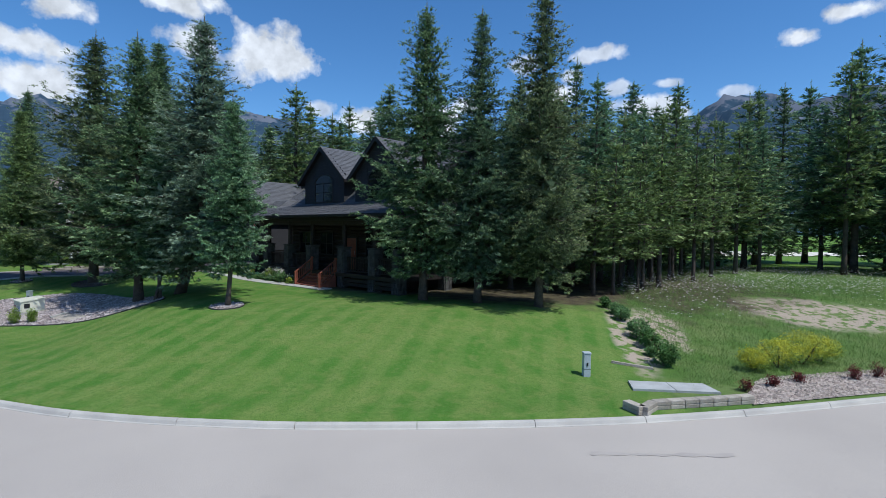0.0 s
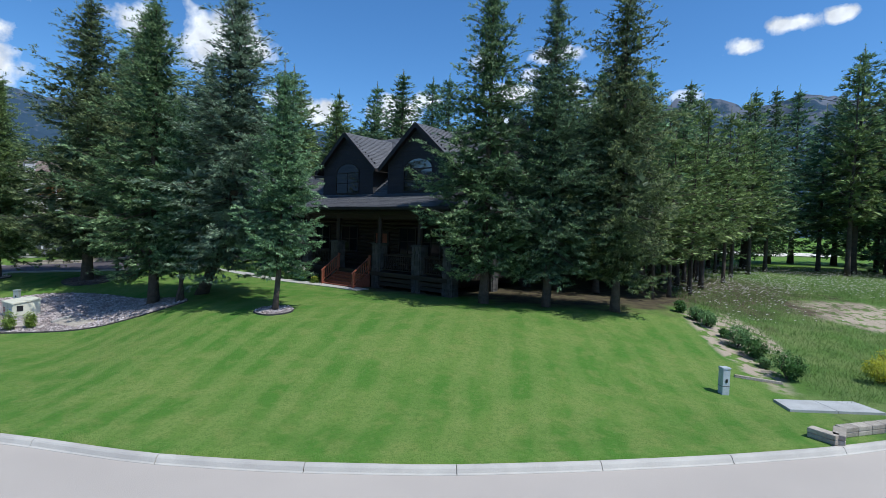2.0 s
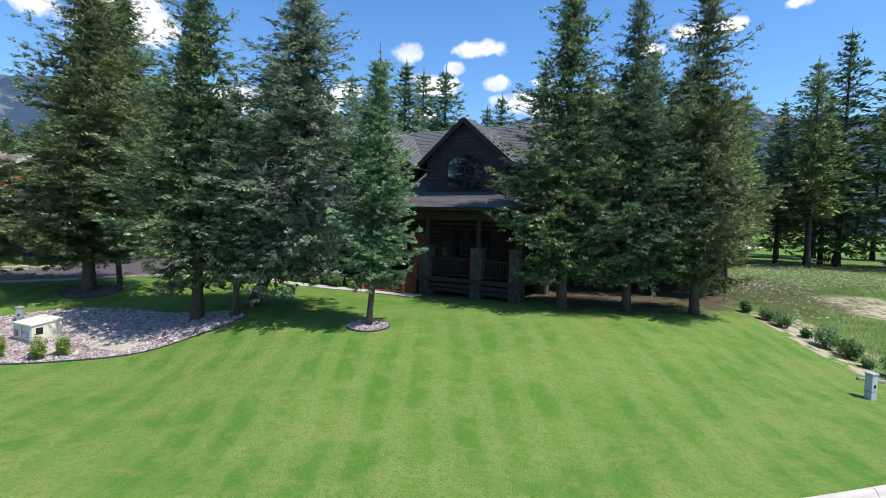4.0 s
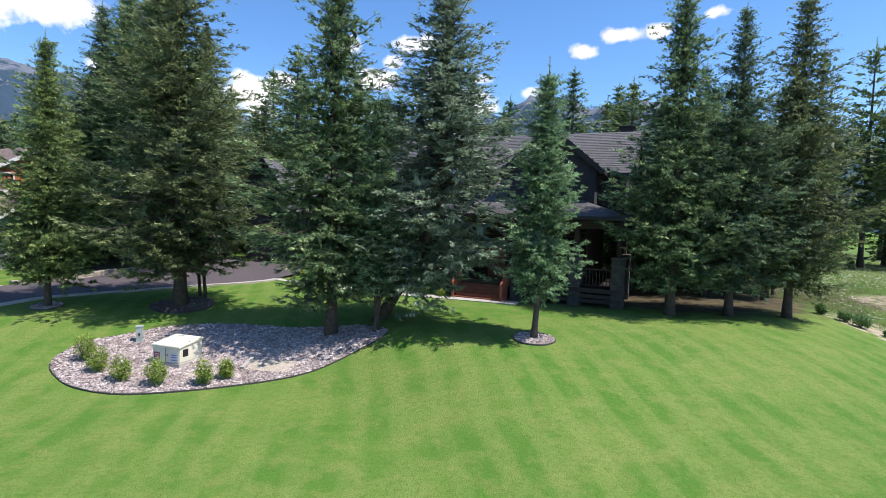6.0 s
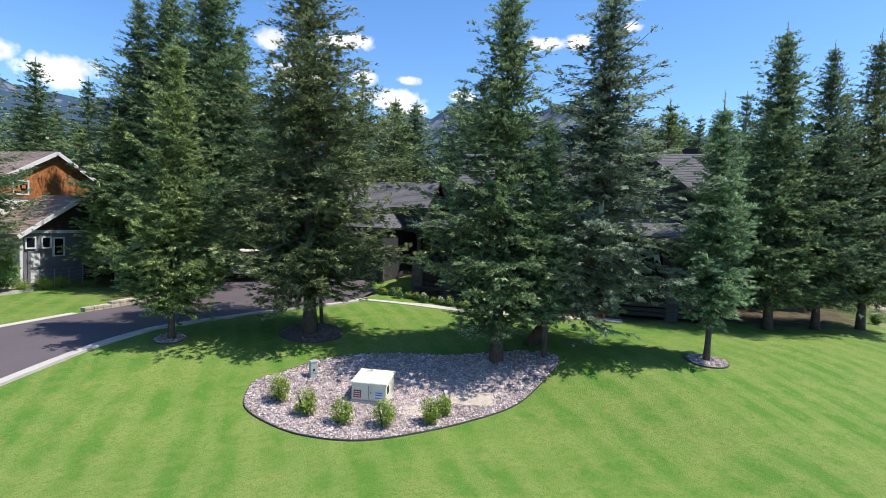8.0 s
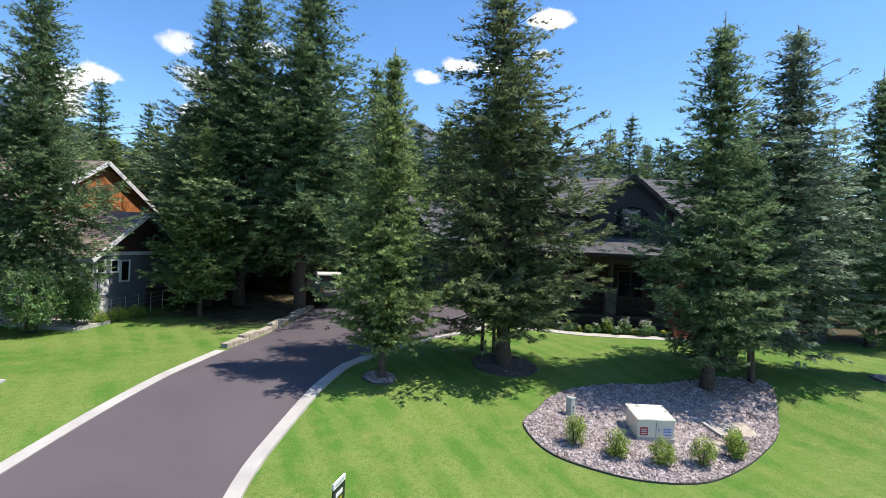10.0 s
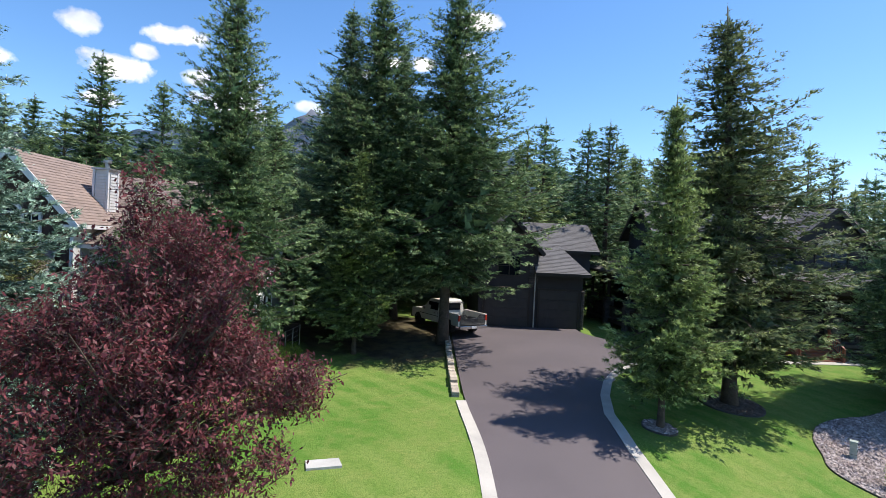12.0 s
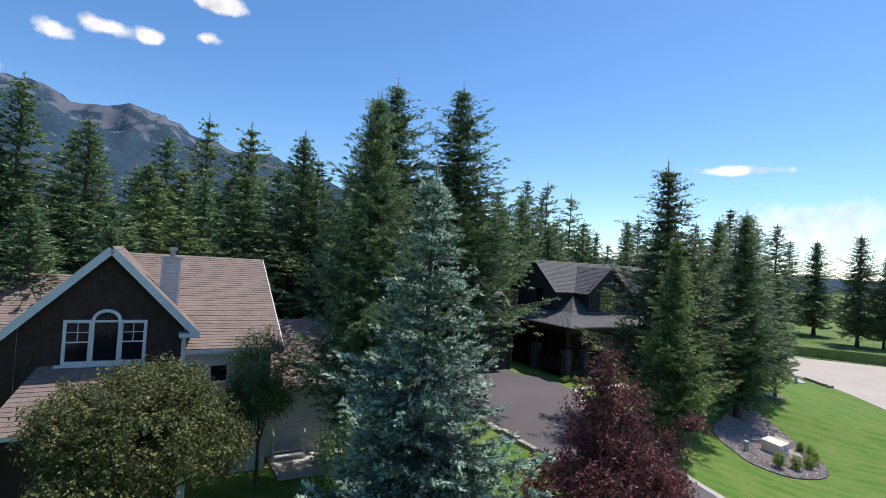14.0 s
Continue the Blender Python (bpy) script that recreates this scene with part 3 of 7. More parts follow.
edging = thing("driveway_edging", "pale concrete band beside the driveway", "edging", kind="structure")
vl = np.arange(drive_mouth(-23.6) + 0.3, -9.6, 0.6)
for i in range(0, len(vl) - 1, 5):
    seg = [from_house(drive_edges(float(v))[0], float(v)) for v in vl[i : i + 6]]
    border(seg, 0.36, "edging_band", edging)
vr = np.concatenate([np.arange(drive_mouth(-13.2) + 0.3, -13, 0.6), np.arange(-13, -1.5, 0.35)])
for i in range(0, len(vr) - 1, 5):
    seg = [from_house(drive_edges(float(v))[1], float(v)) for v in vr[i : i + 6]][::-1]
    border(seg, 0.36, "edging_band", edging)

# stepped block wall along the upper drive
block_wall = thing("stepped_block_wall", "low stepped retaining wall of grey-brown blocks", "retaining wall", kind="structure")
for i in range(7):
    v0 = -9.7 + i * 1.35
    for c in range(2):
        for k in range(3):
            va = v0 + k * 0.45
            x, y = from_house(-21.62, va + 0.22)
            z = max(hz(x, y), 1.2) - 0.06 + 0.13 * c
            b = boxed(-0.15, 0.15, -0.215, 0.215, -0.1 if c == 0 else 0.0, 0.125, 0.02)
            o = part("block", b, M_BLOCK, block_wall)
            o.matrix_local = Matrix.Translation((x, y, z + 0.10 * (i % 2))) @ pose(0, 0, 0, 0, 0, HOUSE_TURN + (2 if k % 2 else -2))

# front walk
walk_pts = []
for u in np.linspace(-11.9, 2.2, 24):
    walk_pts.append(from_house(float(u), -1.35 + 0.6 * float(ease(-5, 1.5, u)) - 0.75 * float(ease(-7, -12, u))))
path_walk = thing("front_walk", "pale concrete walk from the driveway to the porch steps", "walkway", kind="structure")
for i in range(0, 23, 2):
    border(walk_pts[i : i + 3], 0.95, "walk_slab", path_walk, lift=0.03)

# ---------- planting bed with stones ----------
BED = [(-23.75, 25.0), (-23.45, 25.8), (-22.6, 26.3), (-21.6, 26.9), (-20.2, 27.3), (-18.5, 27.3), (-16.8, 26.95), (-15.2, 26.6), (-13.9, 26.1), (-12.9, 25.2), (-13.1, 24.5), (-13.9, 23.9), (-15.4, 22.95), (-17.0, 22.4), (-18.7, 21.95), (-20.6, 21.75), (-22.1, 22.3), (-23.1, 23.2), (-23.7, 24.1)]


def smooth_loop(pts, n=6):
    out = []
    m = len(pts)
    for i in range(m):
        p0, p1, p2, p3 = (np.array(pts[(i + k - 1) % m], dtype=float) for k in range(4))
        for k in range(n):
            t = k / n
            out.append(0.5 * (2 * p1 + (p2 - p0) * t + (2 * p0 - 5 * p1 + 4 * p2 - p3) * t * t + (3 * p1 - p0 - 3 * p2 + p3) * t ** 3))
    return out


def bed(name, loop, label, mat, edge_mat, lift=0.035):
    """A bed that follows the ground, with a thin raised edging."""
    b_ob = thing(name, label, "flower bed", kind="structure")
    c = np.mean(loop, axis=0)
    bm = bmesh.new()
    rings = []
    for f in (1.0, 0.8, 0.6, 0.4, 0.2):
        ring = []
        for p in loop:
            x, y = c + (np.array(p) - c) * f
            ring.append(bm.verts.new((x, y, hz(x, y) + lift + 0.03 * (1 - f))))
        rings.append(ring)
    mid = bm.verts.new((c[0], c[1], hz(*c) + lift + 0.03))
    n = len(loop)
    for r0, r1 in zip(rings, rings[1:]):
        for k in range(n):
            bm.faces.new((r0[k], r0[(k + 1) % n], r1[(k + 1) % n], r1[k]))
    for k in range(n):
        bm.faces.new((rings[-1][k], rings[-1][(k + 1) % n], mid))
    bmesh.ops.recalc_face_normals(bm, faces=bm.faces)
    part("bed_surface", bm, mat, b_ob)
    bm = bmesh.new()
    prev = None
    first = None
    for p in loop + [loop[0]]:
        o = np.array(p) - c
        o = o / np.hypot(*o)
        ring = []
        for off, dz in ((0.0, -0.1), (0.0, 0.05), (0.03, 0.05), (0.03, -0.1)):
            x, y = np.array(p) + o * off
            ring.append(bm.verts.new((x, y, hz(x, y) + dz)))
        if prev:
            for k in range(3):
                bm.faces.new((prev[k], ring[k], ring[k + 1], prev[k + 1]))
        prev = ring
    bmesh.ops.recalc_face_normals(bm, faces=bm.faces)
    part("edging_strip", bm, edge_mat, b_ob)
    return b_ob


def inside(loop, x, y):
    hit = False
    n = len(loop)
    for i in range(n):
        (x0, y0), (x1, y1) = loop[i], loop[i - 1]
        if (y0 > y) != (y1 > y) and x < (x1 - x0) * (y - y0) / (y1 - y0) + x0:
            hit = not hit
    return hit


def pebbles(name, spots, mat, label, size=0.06, seed=1):
    """Loose stones lying on the ground, one mesh."""
    rng = np.random.default_rng(seed)
    base = np.array([(1, 0, 0), (-0.5, 0.87, 0), (-0.5, -0.87, 0), (0, 0, 0.8), (0.2, 0.1, -0.4)])
    tris = np.array([(0, 1, 3), (1, 2, 3), (2, 0, 3), (1, 0, 4), (2, 1, 4), (0, 2, 4)])
    spots = np.asarray(spots)
    n = len(spots)
    ang = rng.uniform(0, 6.28, n)
    sx, sy, sz = (size * rng.uniform(0.5, 1.3, n) for _ in range(3))
    p = base[None] * np.stack([sx, sy, sz * 0.7], -1)[:, None]
    c, s = np.cos(ang)[:, None], np.sin(ang)[:, None]
    q = np.stack([p[..., 0] * c - p[..., 1] * s, p[..., 0] * s + p[..., 1] * c, p[..., 2]], -1)
    q = q + spots[:, None]
    verts = q.reshape(-1, 3)
    faces = (tris[None] + 5 * np.arange(n)[:, None, None]).reshape(-1, 3)
    me = mesh_from(name, verts, faces.tolist(), mat)
    tagged(new(name, me), label, "stones", kind="stuff")


bed_loop = [tuple(p) for p in smooth_loop(BED, 5)]
bed("island_bed", bed_loop, "oval bed of pinkish grey stone mulch in the lawn", M_MULCH, M_EDGE)
rng = np.random.default_rng(11)
spots = []
while len(spots) < 9000:
    x, y = rng.uniform(-24, -12), rng.uniform(21, 28)
    if inside(bed_loop, x, y):
        spots.append((x, y, hz(x, y) + 0.055))
pebbles("stone_mulch", spots, M_PEBBLE, "pink, grey and brown stone chips in the bed", 0.065, 2)


def tree_ring(x, y, r, seed, mulch=None):
    lp = [(x + r * math.cos(a) * (1 + 0.06 * math.sin(3 * a + seed)), y + r * math.sin(a)) for a in np.linspace(0, 2 * math.pi, 22)[:-1]]
    bed("tree_bed", lp, "small round bark-strewn bed at a tree's foot" if mulch else "small round stone bed at a tree's foot", mulch or M_MULCH, M_EDGE)
    rg = np.random.default_rng(seed)
    sp = []
    for _ in range(int(420 * r * r)):
        a, q = rg.uniform(0, 6.28), r * math.sqrt(rg.random())
        sp.append((x + q * math.cos(a), y + q * math.sin(a), hz(x + q * math.cos(a), y + q * math.sin(a)) + 0.055))
    pebbles("tree_bed_chips", sp, mulch or M_PEBBLE, "dark bark chips round a tree" if mulch else "grey stone chips round a tree", 0.06, seed)


tree_ring(-7.87, 22.93, 0.72, 3)
M_CHIPS = material("bark_chips", (0.085, 0.062, 0.052), (0.15, 0.125, 0.115), 5, 0.9, bump=0.8, bump_scale=26, fine=0.35, spread=0.35)
tree_ring(-21.5, 29.9, 1.25, 4, M_CHIPS)
tree_ring(-26.75, 29.6, 0.55, 6)

# gravel verge beside the kerb with the block retaining wall
bm = bmesh.new()
rows = []
for x in np.arange(11.9, 31.0, 0.6):
    y0 = float(kerb_y(x)) + 0.46
    w = 2.1 * float(ease(11.4, 13.5, x)) + 0.3
    rows.append([bm.verts.new((x, y0 + w * k / 4, hz(x, y0 + w * k / 4) + 0.03)) for k in range(5)])
for r0, r1 in zip(rows, rows[1:]):
    for k in range(4):
        bm.faces.new((r0[k], r1[k], r1[k + 1], r0[k + 1]))
single("gravel_verge", bm, M_GRAVEL, "strip of pale crushed gravel beside the kerb", "gravel", kind="structure")
spots = []
while len(spots) < 7000:
    x = rng.uniform(11.9, 30)
    y = float(kerb_y(x)) + 0.46 + rng.random() * (2.1 * float(ease(11.4, 13.5, x)) + 0.3)
    spots.append((x, y, hz(x, y) + 0.04))
pebbles("verge_gravel", spots, material("gravel_stone", (0.46, 0.39, 0.34), (0.32, 0.25, 0.21), 3, 0.9, spread=0.45), "pale crushed gravel stones", 0.055, 8)

# ---------- vegetation ----------
def unit(a):
    return a / np.maximum(np.linalg.norm(a, axis=-1, keepdims=True), 1e-9)


def sprays(org, way, length, rng, fat=0.17, roll=1.1, part_way=0.5):
    """Feathery needle sprays: four thin triangles for each place, way and length."""
    n = len(org)
    up = np.tile([0, 0, 1.0], (n, 1)) + rng.normal(0, roll, (n, 3))
    side = unit(np.cross(way, up))
    nor = unit(np.cross(side, way))
    out = []
    for start, fw, sd, ln in ((0.0, 1.0, 0.0, 1.0), (0.05, 0.85, part_way, 0.75), (0.05, 0.85, -part_way, 0.75), (0.35, 0.9, part_way, 0.55)):
        o = org + way * (length * start)[:, None]
        jit = rng.normal(0, 0.3, (n, 1))
        d = unit(way * fw + side * sd + nor * jit)
        l = (length * ln * rng.uniform(0.8, 1.15, n))[:, None]
        w = unit(np.cross(d, nor)) * l * fat
        out.append(np.stack([o - w, o + w, o + d * l], 1))
    return np.concatenate(out)


def conifer_parts(seed, H, R, bare=1.4, whorl=0.40, per=6, gap=0.34, tuft=5, spray=0.26, power=0.8, sparse_top=0.0, lift=18, droop=26, bow=(0, 0), ragged=0.18, twig=0.42, trunk_r=0.17, fat=0.17, start=0.2, hang_down=0.12, roll=0.7, sway=6.0, part_way=0.5, core=14, shoots=(0.8, 0.0)):
    """Trunk, limbs and crown triangles of a conifer of height H and crown radius R, whose branches carry tufts of sprays."""
    rng = np.random.default_rng(seed)
    limbs, old, tips = [], [], []

    def axis(z):
        f = min(1.0, max(0.0, z / (0.45 * H)))
        return np.array([bow[0], bow[1]]) * (f * (2 - f))

    hs = []
    z = bare
    while z < H - 0.3:
        hs.append(z)
        z += whorl * rng.uniform(0.75, 1.25) * (1.0 - 0.35 * (z / H))
    lobes = rng.uniform(0, 6.28, 3)
    for z in hs:
        f = (z - bare) / (H - bare)
        full = R * min(1.0, (1.22 * (1 - f)) ** power) * (0.58 + 0.42 * min(1, f / 0.18))
        count = per if rng.random() > sparse_top * f else max(2, per - 3)
        for k in range(count):
            az = 2 * math.pi * (k + rng.uniform(-0.4, 0.4)) / count + z * 2.1
            L = 1.1 * full * rng.uniform(1 - ragged * 1.6, 1 + ragged) * (1 + 0.12 * math.sin(az * 2 + lobes[0]) + 0.10 * math.sin(az * 3 + z * 0.7 + lobes[1]))
            L = max(L, 0.16)
            if rng.random() < sparse_top * f * 0.6:
                L *= 0.7
            tilt = radians(lift * 1.6 * f + rng.normal(0, sway) - droop * (1 - f) * 0.55)
            h = np.array([math.cos(az), math.sin(az), 0])
            ax = axis(z)
            base = np.array([ax[0], ax[1], z + rng.uniform(-0.12, 0.12)])
            n = max(2, int(L * (1 - start) / gap + 0.5))
            s = np.linspace(start, 0.96, n)
            run = s * L
            zz = np.tan(tilt) * run - 0.16 * L * (1 - f) * np.sin(s * 2.6) + 0.12 * L * s ** 3
            mid = base + h * run[:, None] + np.array([0, 0, 1.0]) * zz[:, None]
            limbs.append((base, mid[n // 2], mid[-1], 0.010 + 0.010 * L))
            tang = unit(np.gradient(mid, axis=0))
            sidev = np.array([-h[1], h[0], 0])
            groups = [(mid, tang, s > 0.86)]
            for sgn in (-1, 1):
                tl = (twig * L * (1.02 - s) + 0.16) * rng.uniform(0.55, 1.25, n)
                td = unit(tang * 0.75 + sidev * sgn * 0.8 + np.array([0, 0, -0.08]) + rng.normal(0, 0.14, (n, 3)))
                m = max(1, int(np.max(tl) / gap + 0.5))
                for j in range(m):
                    t = (j + 0.75) * gap
                    ok = tl > t * 0.8
                    if not ok.any():
                        break
                    sag = np.array([0, 0, -1.0]) * (hang_down * t * t * 1.6)
                    groups.append((mid[ok] + td[ok] * t + sag + rng.normal(0, 0.04, (ok.sum(), 3)), unit(td[ok] * 0.8 + tang[ok] * 0.5), tl[ok] < (t + gap) * 0.8))
            for o, d, end in groups:
                keep = rng.random(len(o)) > 0.04
                o, d, end = o[keep], d[keep], end[keep]
                if not len(o):
                    continue
                # inner foliage: a few broad sprays, their shade painted dark; outer foliage: fine tufts
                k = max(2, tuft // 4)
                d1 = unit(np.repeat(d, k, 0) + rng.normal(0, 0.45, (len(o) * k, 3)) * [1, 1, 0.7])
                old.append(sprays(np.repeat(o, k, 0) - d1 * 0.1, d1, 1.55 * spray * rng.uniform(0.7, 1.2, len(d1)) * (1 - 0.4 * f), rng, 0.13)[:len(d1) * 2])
                o2 = np.repeat(o, tuft, 0) + rng.normal(0, 0.26 * gap, (len(o) * tuft, 3)) * [1, 1, 0.35]
                d2 = unit(np.repeat(d, tuft, 0) + rng.normal(0, 0.42, (len(o) * tuft, 3)) * [1, 1, 0.45] + [0, 0, 0.06 - hang_down])
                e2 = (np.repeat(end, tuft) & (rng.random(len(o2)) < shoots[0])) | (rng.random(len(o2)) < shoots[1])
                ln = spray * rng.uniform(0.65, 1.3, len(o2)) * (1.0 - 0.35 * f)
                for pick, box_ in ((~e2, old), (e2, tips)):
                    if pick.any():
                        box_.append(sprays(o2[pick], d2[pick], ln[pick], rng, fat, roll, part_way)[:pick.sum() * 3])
    # filler sprays of older needles round the trunk, added to close the crown
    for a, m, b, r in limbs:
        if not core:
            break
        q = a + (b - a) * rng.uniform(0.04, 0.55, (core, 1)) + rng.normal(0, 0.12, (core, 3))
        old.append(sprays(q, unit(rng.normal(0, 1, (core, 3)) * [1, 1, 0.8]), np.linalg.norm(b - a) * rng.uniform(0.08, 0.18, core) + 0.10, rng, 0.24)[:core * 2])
    zt = np.arange(H - 1.2, H + 0.42, 0.06)
    ax = axis(H)
    top = np.stack([np.full(len(zt), ax[0]), np.full(len(zt), ax[1]), zt], -1)
    dt = unit(np.stack([rng.normal(0, 0.55, len(zt)), rng.normal(0, 0.55, len(zt)), np.full(len(zt), 0.9)], -1))
    tips.append(sprays(top, dt, np.linspace(0.34, 0.10, len(zt)), rng, fat * 0.8))
    bm = bmesh.new()
    pts, rad = [], []
    for i in range(13):
        f = i / 12
        zz = -0.25 + (H + 0.5) * f
        ax = axis(zz)
        pts.append((ax[0], ax[1], zz))
        rad.append(trunk_r * (1 - f) ** 0.9 * (1.35 if i == 0 else 1) + 0.012)
    tube(bm, pts, rad, 9)
    trunk = bpy.data.meshes.new("trunk")
    bm.to_mesh(trunk)
    bm.free()
    trunk.materials.append(M_BARK)
    trunk.polygons.foreach_set("use_smooth", [True] * len(trunk.polygons))
    lt = []
    for a, m, b, r in limbs:
        for p, q, r0, r1 in ((a, m, r, r * 0.6), (m, b, r * 0.6, r * 0.15)):
            d = unit(q - p)
            e1 = unit(np.cross(d, [0.2, 0.1, 1]))
            e2 = np.cross(d, e1)
            ring = [e1, -0.5 * e1 + 0.87 * e2, -0.5 * e1 - 0.87 * e2]
            for i in range(3):
                u0, u1 = ring[i], ring[(i + 1) % 3]
                lt.append((p + u0 * r0, p + u1 * r0, q + u1 * r1))
                lt.append((p + u0 * r0, q + u1 * r1, q + u0 * r1))
    return trunk, np.array(lt), np.concatenate(old), np.concatenate(tips)


TREE_KINDS = {}


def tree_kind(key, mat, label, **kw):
    """The crown's shade-dark older needles and sun-pale new shoots are two materials of one mesh."""
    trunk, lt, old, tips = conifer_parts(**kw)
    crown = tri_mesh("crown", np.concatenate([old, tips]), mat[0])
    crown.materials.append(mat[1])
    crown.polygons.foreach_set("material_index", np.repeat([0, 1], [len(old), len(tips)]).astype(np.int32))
    TREE_KINDS[key] = (trunk, tri_mesh("limbs", lt, M_BARK), crown, kw["H"], label)


def plant_tree(key, x, y, tall, turn, wide=1.0, label="", group="", name="conifer_tree", tilt=(0.0, 0.0)):
    trunk, limbs, crown, H, text = TREE_KINDS[key]
    s = tall / H
    ob = thing(name, label or text, "tree", group=group)
    upright = Matrix.LocRotScale((x, y, hz(x, y)), Euler((0, 0, radians(turn))), (s * wide, s * wide, s))
    lean = Euler((-tilt[1] / tall, tilt[0] / tall, 0)).to_matrix().to_4x4()
    ob.matrix_world = Matrix.Translation((x, y, hz(x, y))) @ lean @ Matrix.Translation((-x, -y, -hz(x, y))) @ upright
    hang("trunk", trunk, ob)
    hang("branchwork", limbs, ob)
    c = hang("crown", crown, ob)
    return ob


near = dict(gap=0.36, spray=0.19, tuft=10, fat=0.115, start=0.22, twig=0.5, whorl=0.56)
far = dict(gap=0.60, spray=0.36, tuft=4, fat=0.17, whorl=0.72, per=6, start=0.3, core=4, shoots=(0.5, 0.0))
tree_kind("broad", M_FIR, "tall dark green fir, full to near the ground", seed=21, H=14.0, R=2.6, bare=1.7, droop=22, power=0.78, trunk_r=0.20, per=7, ragged=0.26, **near)
tree_kind("pale", M_PALE, "tall grey-green spruce with drooping branches on a leaning trunk", seed=22, H=13.6, R=2.4, bare=1.9, droop=34, power=0.7, trunk_r=0.18, per=7, ragged=0.28, hang_down=0.30, bow=(1.8, -0.9), **near)
tree_kind("young", M_BRIGHT, "slim young spruce on a bare lower trunk", seed=23, H=9.7, R=1.5, bare=1.9, whorl=0.40, twig=0.5, gap=0.24, spray=0.15, tuft=11, fat=0.12, droop=20, power=0.72, ragged=0.24, trunk_r=0.115, per=7, bow=(0.22, 0.1))
tree_kind("olive", M_OLIVE, "yellow-green fir with upswept branch tips", seed=24, H=11.4, R=2.15, bare=1.5, whorl=0.46, twig=0.5, gap=0.29, spray=0.17, tuft=10, fat=0.12, droop=14, power=0.95, ragged=0.28, trunk_r=0.125, per=8)
tree_kind("open", M_PINE, "tall fir with a sparse open top", seed=25, H=15.2, R=3.0, bare=1.9, per=7, droop=16, power=0.66, sparse_top=0.15, ragged=0.28, trunk_r=0.22, lift=7, **near)
tree_kind("spire", M_SPRUCE, "tall narrow dark spruce", seed=26, H=16.0, R=2.8, bare=2.0, droop=24, power=0.85, ragged=0.28, trunk_r=0.20, per=7, **near)
tree_kind("drive", M_FIR, "very tall dark fir beside the driveway", seed=33, H=18.4, R=3.6, bare=3.7, per=7, droop=24, power=0.78, ragged=0.28, trunk_r=0.23, **near)
tree_kind("grove", M_BRIGHT, "slender dark green forest fir tree", seed=27, H=15.0, R=2.5, bare=3.6, droop=20, power=0.9, ragged=0.28, trunk_r=0.16, **far)
tree_kind("grove_b", M_FIR, "tall dark green forest spruce tree", seed=28, H=17.0, R=3.0, bare=1.5, droop=26, power=0.95, ragged=0.26, trunk_r=0.18, **far)
tree_kind("pine", M_OLIVE, "thin open pine with a bare lower trunk", seed=29, H=13.0, R=2.1, bare=3.6, droop=8, power=0.7, sparse_top=0.4, ragged=0.32, trunk_r=0.125, **far)
tree_kind("grove_c", M_OLIVE, "lighter yellow-green forest fir tree", seed=30, H=14.0, R=2.7, bare=1.6, droop=18, power=0.9, ragged=0.28, trunk_r=0.16, **far)
tree_kind("blue", M_BLUE, "silvery blue spruce with tiered branches", seed=31, H=9.6, R=2.45, bare=0.2, whorl=0.60, per=10, gap=0.18, tuft=8, spray=0.14, droop=4, lift=8, power=0.95, ragged=0.2, twig=0.46, trunk_r=0.11, fat=0.11, start=0.12, roll=0.35, hang_down=0.05, sway=3, part_way=0.45, core=0, shoots=(0.95, 0.16))

# trees of the front garden
plant_tree("young", -7.87, 22.93, 9.5, 0, 0.92)
plant_tree("broad", -14.95, 25.85, 13.9, 60, 1.1)
plant_tree("pale", -13.2, 26.7, 13.9, 0, 1.28)
plant_tree("young", -13.2, 25.3, 9.0, 140, 0.8, label="thin fir crowded between two taller ones")
plant_tree("open", -21.6, 29.8, 15.7, 110, 1.16, tilt=(-0.4, 0.7))
plant_tree("olive", -26.7, 29.6, 11.0, 10, 0.93)
# trees before the right half of the house
plant_tree("broad", 0.2, 27.2, 14.6, 40, 1.0)
plant_tree("spire", 3.0, 26.9, 14.0, 150, 1.0)
plant_tree("open", 5.95, 26.7, 15.0, 290, 0.84, label="tall dark fir at the lawn's edge")
# between driveway and neighbour
plant_tree("drive", -27.0, 42.2, 19.4, 0, 1.18)
plant_tree("spire", -26.0, 49.5, 18.0, 80, 1.1)
plant_tree("drive", -29.9, 45.2, 18.9, 30, 1.22)
plant_tree("spire", -31.6, 45.4, 17.6, 170, 1.1)
plant_tree("olive", -32.0, 42.6, 10.0, 120, 1.0)
plant_tree("drive", -38.5, 40.3, 15.4, 250, 0.9, label="large dark fir in front of the neighbouring house")
# blue spruce by the road
plant_tree("blue", -45.12, 33.95, 10.9, 0, 0.95, name="blue_spruce_tree")

